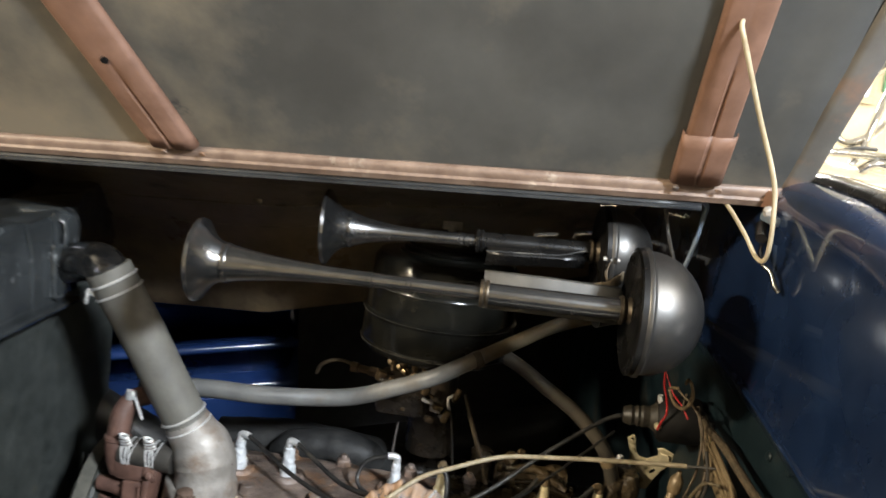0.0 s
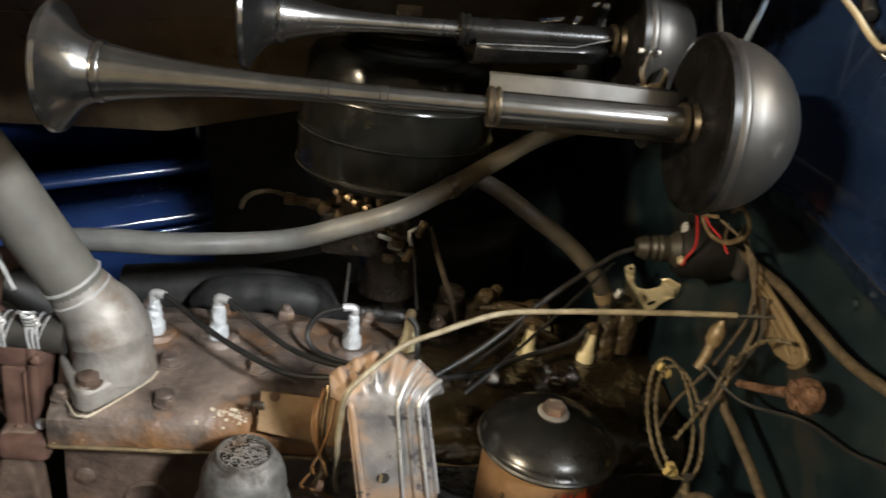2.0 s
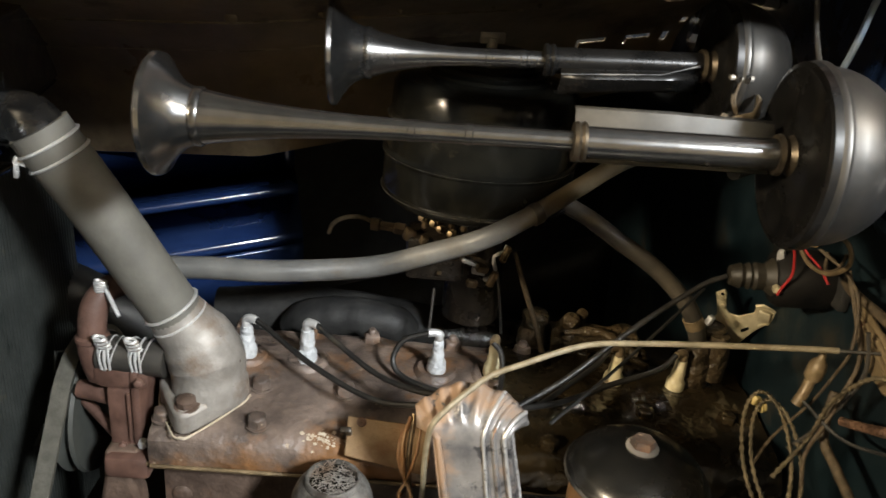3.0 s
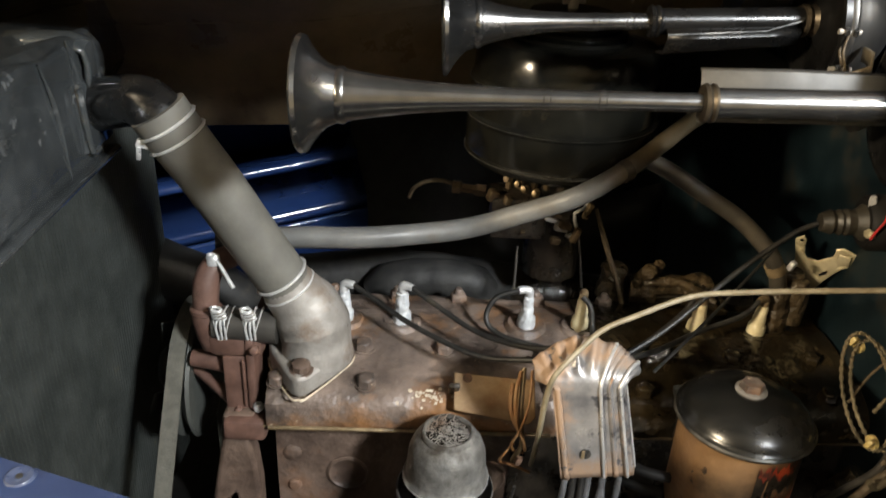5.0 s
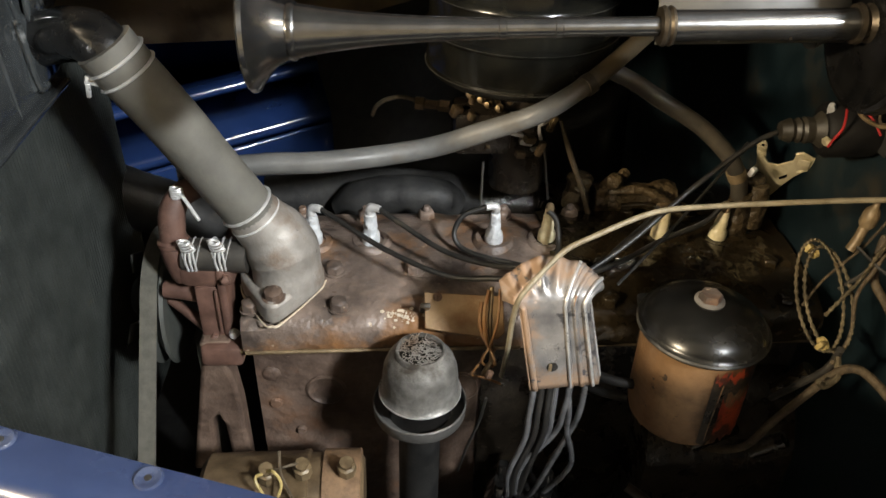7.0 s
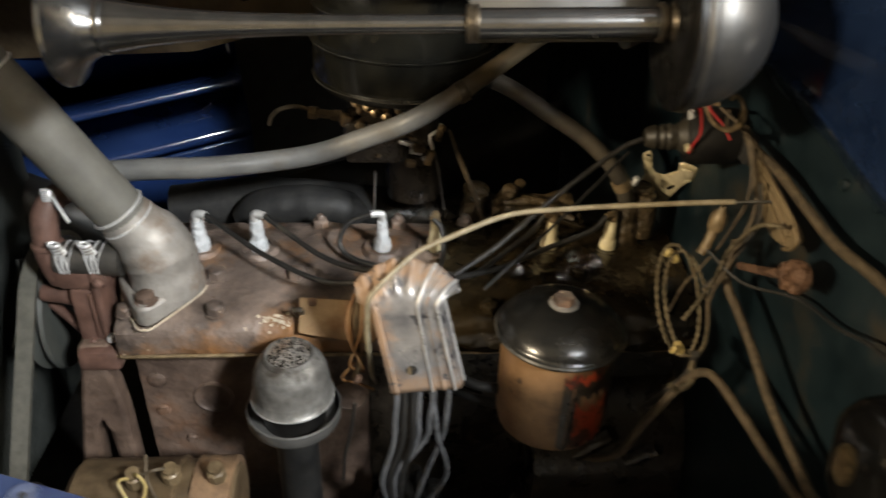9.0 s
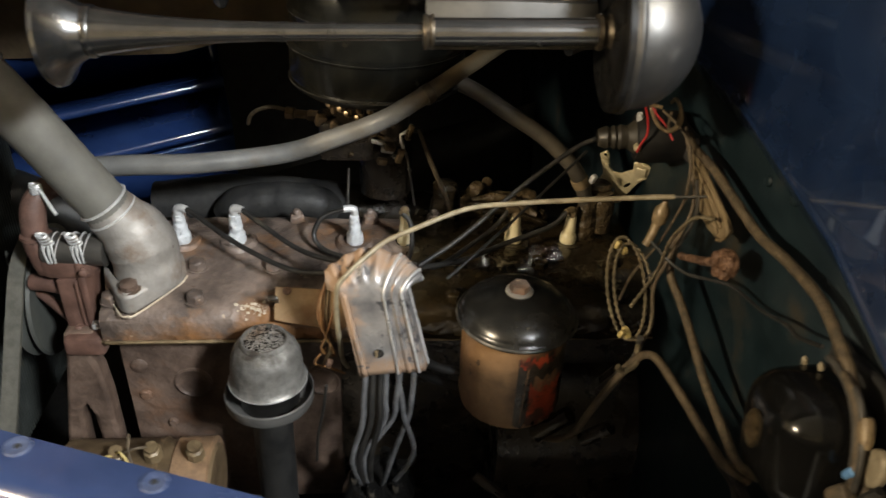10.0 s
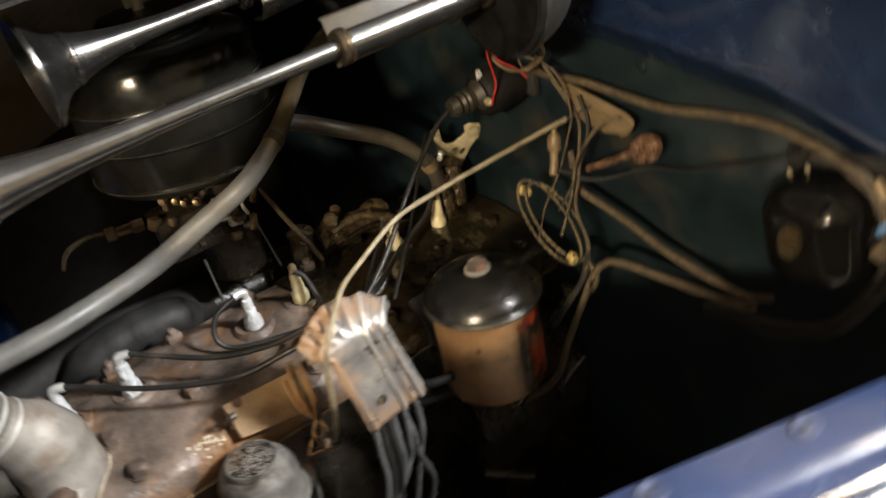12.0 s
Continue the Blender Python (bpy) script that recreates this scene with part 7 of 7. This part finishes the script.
def wiring():
    def run(name, pts, r, mat, label, seg=10):
        return solo(name, tube(B(), pts, r, seg, 10, wobble=0.06), M[mat], label, "cable")

    run("throttle_cable", [(-0.024, 0.860, 0.752), (-0.0275, 0.835, 0.785), (-0.0285, 0.818, 0.823), (-0.0295, 0.808, 0.850), (-0.0295, 0.801, 0.882), (-0.0270, 0.7935, 0.910), (-0.0157, 0.800, 0.9228), (0.0004, 0.813, 0.932), (0.0191, 0.826, 0.9413), (0.0454, 0.834, 0.9501), (0.10, 0.846, 0.967), (0.15, 0.838, 0.978), (0.20, 0.822, 0.9905), (0.25, 0.808, 1.001), (0.285, 0.794, 1.010)], 0.0026, "cable_sheath", "beige sheathed cable arching to the firewall")
    run("throttle_cable_core", [(0.283, 0.795, 1.009), (0.302, 0.787, 1.014), (0.318, 0.780, 1.018)], 0.0014, "rubber_dark", "thin dark cable end")
    run("wiring_loom", [(0.322, 0.875, 1.035), (0.316, 0.845, 1.036), (0.318, 0.80, 1.036), (0.320, 0.75, 1.030), (0.321, 0.70, 1.026), (0.322, 0.65, 1.031), (0.320, 0.60, 1.034), (0.314, 0.56, 1.030), (0.310, 0.525, 1.018), (0.310, 0.500, 0.993), (0.315, 0.48, 0.95)], 0.0044, "loom", "thick dusty cloth-wrapped wiring loom along the firewall")
    run("wiring_loom", [(0.306, 0.815, 0.960), (0.300, 0.801, 0.925), (0.302, 0.773, 0.912), (0.303, 0.741, 0.902), (0.303, 0.684, 0.882), (0.303, 0.635, 0.873), (0.3035, 0.606, 0.868), (0.312, 0.596, 0.864), (0.328, 0.590, 0.858)], 0.0042, "loom", "dusty braided loom hanging down the firewall")
    run("wiring_loom", [(0.205, 0.855, 0.640), (0.219, 0.812, 0.680), (0.229, 0.787, 0.716), (0.240, 0.778, 0.759), (0.253, 0.763, 0.813), (0.265, 0.756, 0.845), (0.272, 0.746, 0.862), (0.278, 0.728, 0.868), (0.285, 0.684, 0.866), (0.290, 0.638, 0.864), (0.299, 0.612, 0.857), (0.318, 0.600, 0.848)], 0.0042, "loom", "dusty loom bent over below the firewall")
    # Dark wires that carry on where the tan looms end.
    for k in range(3):
        run("sagging_wire", [(0.318, 0.655, 0.822 - 0.004 * k), (0.312, 0.61, 0.840 - 0.005 * k), (0.308 - 0.003 * k, 0.575, 0.850 - 0.007 * k), (0.308, 0.540, 0.862 - 0.006 * k), (0.306 - 0.003 * k, 0.512, 0.888 - 0.006 * k), (0.304, 0.494 - 0.005 * k, 0.925), (0.304, 0.484 - 0.006 * k, 0.958), (0.310, 0.474 - 0.005 * k, 0.985)], 0.0036 - 0.0005 * k, ("wire", "loom_dark", "wire")[k], "dark wires sagging below the regulator", 8)
    run("wire", [(0.283, 0.86, 1.068), (0.294, 0.835, 1.060), (0.300, 0.815, 1.045), (0.298, 0.800, 1.01), (0.295, 0.806, 0.98), (0.288, 0.815, 0.945), (0.275, 0.83, 0.90), (0.27, 0.84, 0.86)], 0.0014, "loom", "thin tan wire down the firewall", 8)
    run("wire", [(0.300, 0.84, 1.06), (0.305, 0.82, 1.03), (0.307, 0.80, 1.00), (0.300, 0.795, 0.97), (0.290, 0.79, 0.94), (0.283, 0.79, 0.91), (0.285, 0.78, 0.87), (0.27, 0.77, 0.845)], 0.0019, "loom", "tan wire bundle beside the pedal box", 8)
    run("wire", [(0.30, 0.79, 1.03), (0.305, 0.785, 1.0), (0.302, 0.79, 0.97), (0.29, 0.80, 0.93), (0.282, 0.815, 0.90)], 0.0018, "rubber_dark", "dark wire beside the loom", 8)
    run("wire_loop", [(0.285, 0.871, 1.067), (0.284, 0.894, 1.058), (0.286, 0.875, 1.048), (0.286, 0.842, 1.054), (0.285, 0.818, 1.072), (0.283, 0.819, 1.086), (0.284, 0.837, 1.088), (0.286, 0.85, 1.08)], 0.0019, "tan", "tan looped wire under the horn", 8)
    run("wire_loop", [(0.296, 0.87, 1.062), (0.290, 0.855, 1.052), (0.288, 0.835, 1.062), (0.286, 0.826, 1.078)], 0.0014, "loom", "tan looped wire under the horn", 8)
    run("earth_wire", [(0.275, 0.81, 0.955), (0.30, 0.775, 0.94), (0.325, 0.73, 0.955), (0.33, 0.68, 0.965), (0.325, 0.635, 0.985), (0.315, 0.60, 1.00), (0.306, 0.562, 1.023)], 0.0016, "black_dull", "thin black wire sagging to the regulator", 6)
    # coiled spiral conduit tied in two places
    e = thing("coiled_conduit", (0.265, 0.80, 0.86), "coiled spiral steel conduit with yellow ties", "cable")
    for k in range(2):
        pts = []
        for i in range(170):
            a = 2 * math.pi * i / 160
            c = Vector((0.264 + 0.006 * k, 0.813 - 0.006 * k, 0.894))
            pts.append(c + Vector((0.016 * math.cos(a), -0.012 * math.cos(a) + 0.034 * math.sin(a), (0.040 - 0.004 * k) * math.sin(a) + 0.004 * math.cos(a))))
        part("coil", tube(B(), pts, [0.0021 if i % 4 < 2 else 0.0013 for i in range(170)], 8, smooth_path=False), M["conduit"], e, "ribbed steel conduit")
    strand = lerp_poly(spline([(0.268, 0.800, 0.880), (0.284, 0.795, 0.925), (0.286, 0.787, 0.962), (0.287, 0.772, 0.988), (0.290, 0.752, 1.012), (0.300, 0.738, 1.018)], 10), 90)
    part("strand", tube(B(), strand, [0.0022 if i % 4 < 2 else 0.0014 for i in range(91)], 8, smooth_path=False), M["conduit"], e, "ribbed steel conduit")
    part("tie", lathe(B(), [(0.005, -0.0025), (0.0065, -0.002), (0.0065, 0.002), (0.005, 0.0025)], (0.266, 0.847, 0.920), (1, 0.2, 0.2), 16), M["yellow"], e, "yellow plastic tie")
    part("tie", lathe(B(), [(0.005, -0.0025), (0.0065, -0.002), (0.0065, 0.002), (0.005, 0.0025)], (0.260, 0.778, 0.864), (1, 0.2, 0.2), 16), M["yellow"], e)
    for at in ((0.260, 0.847, 0.925), (0.253, 0.771, 0.868)):
        part("tie_head", box(B(), at, (0.007, 0.005, 0.009), (20, 10, 30), 0.0015), M["yellow"], e)
    part("tail", tube(B(), [(0.27, 0.765, 0.858), (0.265, 0.75, 0.848), (0.252, 0.745, 0.842), (0.245, 0.745, 0.848)], 0.0032, 8), M["conduit"], e)
    part("tail", tube(B(), [(0.272, 0.768, 0.865), (0.276, 0.78, 0.83), (0.27, 0.80, 0.79), (0.26, 0.82, 0.75)], 0.0036, 8), M["rubber_dark"], e)


wiring()


def pedal_parts():
    e = thing("tan_cover", (0.32, 0.77, 1.0), "grimy tan pressed steel cover on the firewall", "cover")
    ol = [(0.8445, 1.0341), (0.8287, 1.0353), (0.7801, 1.0240), (0.7422, 1.0147), (0.7332, 1.0082), (0.7400, 0.9965), (0.7484, 0.9919), (0.7702, 0.9880), (0.7965, 0.9935), (0.8218, 1.0110)]
    bevel(part("plate", slab(B(), [(0.318, y, z) for y, z in ol], (-1, 0, 0), 0.006), M["cover_tan"], e), 0.0026, 3)
    for inset, z0 in ((0.0040, 0.0), (0.0130, -0.004)):
        part("ridge", tube(B(), [(0.3118, 0.838 - inset * 0.8, 1.0310 - inset * 0.45 + z0 * 0.3), (0.3110, 0.800 - inset * 0.3, 1.0265 - inset * 0.9), (0.3110, 0.762, 1.0170 - inset), (0.3112, 0.744 + inset * 0.3, 1.0085 - inset * 0.8)], [0.0010, 0.0022, 0.0024, 0.0012], 8), M["cover_tan"], e, "pressed ridge")
    part("rim", tube(B(), [(0.3120, y, z) for y, z in ol[3:7]], 0.0020, 10), M["tan"], e)
    k = thing("rusty_hinge", (0.306, 0.71, 0.99), "rusty pitted arm with a lumpy end on the firewall", "hinge")
    part("rod", tube(B(), [(0.300, 0.785, 0.951), (0.304, 0.760, 0.963), (0.307, 0.736, 0.976), (0.309, 0.722, 0.985)], [0.0034, 0.0038, 0.0044, 0.0042], 12, wobble=0.12), M["rust_dark"], k)
    ol = [(0.7345, 0.9800), (0.7290, 0.9915), (0.7205, 1.0005), (0.7090, 1.0045), (0.6985, 1.0015), (0.6955, 0.9930), (0.7000, 0.9815), (0.7100, 0.9790), (0.7150, 0.9725), (0.7240, 0.9735)]
    bevel(part("end_plate", slab(B(), [(0.312, y, z) for y, z in ol], (-1, 0, 0), 0.010), M["rust_dark"], k, "pitted rusty end"), 0.003, 3)
    for y, z, r in ((0.722, 0.990, 0.0058), (0.706, 0.994, 0.0066), (0.716, 0.980, 0.0045), (0.703, 0.985, 0.0042)):
        part("lump", lathe(B(), [(r * 1.2, -0.003), (r, 0.002), (r * 0.7, 0.0030), (0, 0.0036)], (0.302, y, z), (-1, 0, 0.1), 12, 0.0016), M["rust_dark"], k)
    g = thing("bushing", (0.276, 0.80, 0.96), "tan rubber grommet on a bent pipe", "grommet")
    part("pipe", tube(B(), [(0.274, 0.810, 0.948), (0.278, 0.811, 0.958), (0.283, 0.814, 0.975)], 0.0046, 12), M["tan"], g)
    part("sleeve", lathe(B(), [(0.0050, -0.011), (0.0072, -0.008), (0.0076, 0.002), (0.0066, 0.006), (0.0035, 0.010), (0.0030, 0.014), (0, 0.015)], (0.284, 0.814, 0.981), (0.15, 0.05, 0.95), 18, 0.0008), M["tan"], g)


pedal_parts()


def regulator():
    e = thing("voltage_regulator", (0.33, 0.53, 0.95), "black enamel voltage regulator with oval badge on the firewall", "regulator")
    c, tilt = (0.300, 0.5365, 0.967), (-6, -5, 0)
    cover = part("cover", box(B(), c, (0.072, 0.076, 0.088), tilt, 0.0), M["reg_black"], e, "rounded glossy black cover")
    bevel(cover, 0.027, 7)
    part("base", box(B(), (0.338, 0.534, 0.960), (0.008, 0.096, 0.118), tilt, 0.003), M["black_dull"], e)
    spin = pose(*c) @ pose(0, 0, 0, *tilt) @ pose(-0.0358, 0.003, 0.008, 0, -90, 0) @ pose(0, 0, 0, 0, 0, -16)
    bm = lathe(B(), [(0.0165, 0), (0.0165, 0.0010), (0.0140, 0.0014), (0.0130, 0.0008), (0, 0.0008)], (0, 0, 0), (0, 0, 1), 32)
    bmesh.ops.transform(bm, matrix=spin @ Matrix.Diagonal((1.05, 0.62, 1, 1)), verts=bm.verts)
    badge = part("badge", bm, M["badge"], e, "oval tarnished brass badge")
    for k in range(4):
        bm = box(B(), (-0.009 + 0.006 * k, 0, 0.0012), (0.0022, (0.011, 0.015, 0.014, 0.009)[k], 0.0008))
        bmesh.ops.transform(bm, matrix=spin, verts=bm.verts)
        part("badge_bar", bm, M["brass"], badge)
    for at in ((0.303, 0.5535, 1.017), (0.299, 0.5655, 1.012)):
        part("terminal", lathe(B(), [(0.0022, -0.006), (0.0024, -0.003), (0.0018, -0.0014), (0.0009, 0.0), (0, 0.0001)], at, (-0.25, 0.1, 1), 10), M["pale_clip"], e, "pale terminal cap")
    # leads over the cover's edge, gathered behind the loom
    for k, (mat, r) in enumerate((("rubber_dark", 0.0026), ("loom", 0.0030), ("rubber_dark", 0.0022))):
        y = 0.546 - 0.012 * k
        part("lead", tube(B(), [(0.306, y + 0.006, 1.022), (0.305, y - 0.006, 1.024), (0.304, 0.518 - 0.006 * k, 1.019), (0.302, 0.500 - 0.004 * k, 1.004), (0.302, 0.491 - 0.003 * k, 0.982), (0.306, 0.487, 0.955)], r, 10, wobble=0.05), M[mat], e)
    clip = [(0.4930, 1.0020), (0.4860, 1.0065), (0.4785, 1.0035), (0.4755, 0.9940), (0.4780, 0.9830), (0.4840, 0.9770), (0.4900, 0.9830)]
    bevel(part("terminal_tab", slab(B(), [(0.315, y, z) for y, z in clip], (-1, 0, 0), 0.007), M["pale_clip"], e, "pale grimy terminal tab"), 0.0022, 2)
    part("connector", lathe(B(), [(0, -0.006), (0.0026, -0.006), (0.0033, -0.004), (0.0032, 0.004), (0.0024, 0.006), (0, 0.006)], (0.300, 0.4905, 0.9825), (-0.2, -0.5, 0.85), 12), M["blue_plug"], e, "pale blue crimp connector")
    part("connector", box(B(), (0.299, 0.4880, 0.9660), (0.012, 0.013, 0.018), (30, 10, 15), 0.004), M["loom"], e, "grimy brown wire connector")
    part("connector", lathe(B(), [(0, -0.010), (0.0040, -0.009), (0.0050, -0.004), (0.0046, 0.006), (0.0030, 0.010), (0, 0.010)], (0.305, 0.497, 1.010), (-0.1, -0.6, -0.8), 12), M["tan"], e, "grimy tan wire connector")


regulator()


# ---- beyond the car: the neighbouring car and the lit garage ----
def neighbour_car():
    e = thing("parked_car", (1.6, 2.6, 0.0), "cream vintage car with chrome windscreen frame parked beyond", "car")
    part("body", box(B(), (1.75, 2.75, 0.80), (1.9, 1.7, 1.02), (0, 0, 0), 0.10), M["cream_car"], e, "cream painted body")
    part("cockpit", box(B(), (1.95, 2.75, 1.30), (1.1, 1.2, 0.06), (0, 0, 0), 0.02), M["rubber_dark"], e, "dark open cockpit")
    part("bonnet", box(B(), (3.05, 2.75, 0.86), (0.9, 1.1, 0.72), (0, 0, 0), 0.16), M["cream_car"], e, "cream rounded bonnet")
    for x, y in ((1.1, 1.95), (3.1, 1.98), (1.1, 3.55), (3.1, 3.52)):
        part("fender", tube(B(), [(x + 0.44 * math.cos(a), y, 0.34 + 0.40 * math.sin(a)) for a in [radians(-5 + 19 * k) for k in range(11)]], [0.05, 0.09, 0.11, 0.12, 0.12, 0.12, 0.12, 0.12, 0.11, 0.09, 0.05], 14), M["cream_car"], e, "cream swept fender")
    for y in (2.45, 3.05):
        part("headlamp", lathe(B(), [(0.0, 0.12), (0.10, 0.12), (0.105, 0.10), (0.09, 0.02), (0.0, -0.04)], (3.42, y, 1.02), (1, 0, 0), 24), M["chrome"], e, "round chrome headlamp")
    part("scuttle", box(B(), (1.75, 2.15, 1.325), (1.8, 0.36, 0.04), (8, 0, 0), 0.015), M["cream_car"], e)
    for k, pts in enumerate(([(0.84, 2.05, 1.36), (0.90, 2.06, 1.44), (1.02, 2.10, 1.60), (1.3, 2.14, 1.78)],
                             [(0.93, 2.05, 1.44), (0.945, 2.04, 1.415), (0.98, 2.04, 1.415), (1.04, 2.05, 1.46), (1.12, 2.08, 1.58)],
                             [(0.98, 2.03, 1.36), (1.0, 2.03, 1.40), (1.03, 2.05, 1.50), (1.06, 2.08, 1.56)],
                             [(0.86, 2.02, 1.375), (0.95, 2.0, 1.385), (1.2, 2.0, 1.39)],
                             [(1.0, 2.02, 1.345), (1.03, 2.0, 1.37), (1.10, 2.0, 1.36), (1.25, 2.0, 1.38)])):
        part("chrome_frame", tube(B(), pts, (0.013, 0.011, 0.009, 0.010, 0.014)[k], 12), M["chrome"], e, "bright chrome frame tube")
    part("wiper", tube(B(), [(0.88, 2.0, 1.37), (0.97, 2.01, 1.40), (1.03, 2.02, 1.405)], 0.005, 8), M["black_dull"], e)
    part("door_stripe", box(B(), (1.005, 1.895, 1.24), (0.022, 0.012, 0.14), (0, 0, 0), 0.003), M["yellow"], e, "yellow stripe")
    part("door_panel", box(B(), (1.15, 1.893, 1.19), (0.26, 0.012, 0.22), (0, 0, 0), 0.003), M["blue"], e, "blue side panel")
    for x, y in ((1.1, 1.93), (3.1, 1.97), (1.1, 3.57), (3.1, 3.53)):
        w = part("wheel", lathe(B(), [(0.20, -0.07), (0.30, -0.08), (0.33, -0.05), (0.33, 0.05), (0.30, 0.08), (0.20, 0.07)], (x, y, 0.33), (0, 1, 0), 36), M["rubber_dark"], e, "black tyre")
        part("rim", lathe(B(), [(0.0, -0.06), (0.08, -0.06), (0.10, -0.03), (0.205, -0.05), (0.205, 0.05), (0.10, 0.03), (0.08, 0.06), (0.0, 0.06)], (x, y, 0.33), (0, 1, 0), 32), M["cream_car"], w, "cream disc rim")


neighbour_car()


def lit_window():
    e = thing("window_1", (2.55, 5.46, 2.1), "bright daylit garage window with cream frame", "window", kind="structure")
    part("pane", box(B(), (2.54, 5.485, 2.10), (0.24, 0.01, 0.42)), M["day_glow"], e)
    for at, size in (((2.54, 5.475, 2.33), (0.34, 0.04, 0.05)), ((2.54, 5.475, 1.87), (0.34, 0.04, 0.05)), ((2.40, 5.475, 2.1), (0.05, 0.04, 0.42)), ((2.68, 5.475, 2.1), (0.05, 0.04, 0.42))):
        part("window_frame", box(B(), at, size, (0, 0, 0), 0.005), M["cream_car"], e)
    solo("notice_board", box(B(), (2.95, 5.485, 2.12), (0.4, 0.02, 0.36), (0, 0, 0), 0.004), M["green"], "green board on the garage wall", "board")
    solo("wall_beam", box(B(), (2.6, 5.46, 2.52), (4.0, 0.08, 0.12), (0, 0, 0), 0.01), M["tan"], "brown timber beam along the garage wall", "beam")


lit_window()


def tube_light(x, y):
    e = thing("unseen_ceiling_light", (x, y, 2.88), "unseen fluorescent tube light on the garage ceiling", "ceiling light", "garage ceiling lights")
    part("tray", box(B(), (x, y, 2.86), (1.3, 0.20, 0.06), (0, 0, 0), 0.01), M["ceiling_white"], e)
    for d in (-0.05, 0.05):
        part("tube", lathe(B(), [(0.013, -0.6), (0.013, 0.6)], (x, y + d, 2.815), (1, 0, 0), 12), M["tube_glow"], e)


# Fixtures at (3.4, 1.9) and (0.2, 4.0) are added for the two fill lamps.
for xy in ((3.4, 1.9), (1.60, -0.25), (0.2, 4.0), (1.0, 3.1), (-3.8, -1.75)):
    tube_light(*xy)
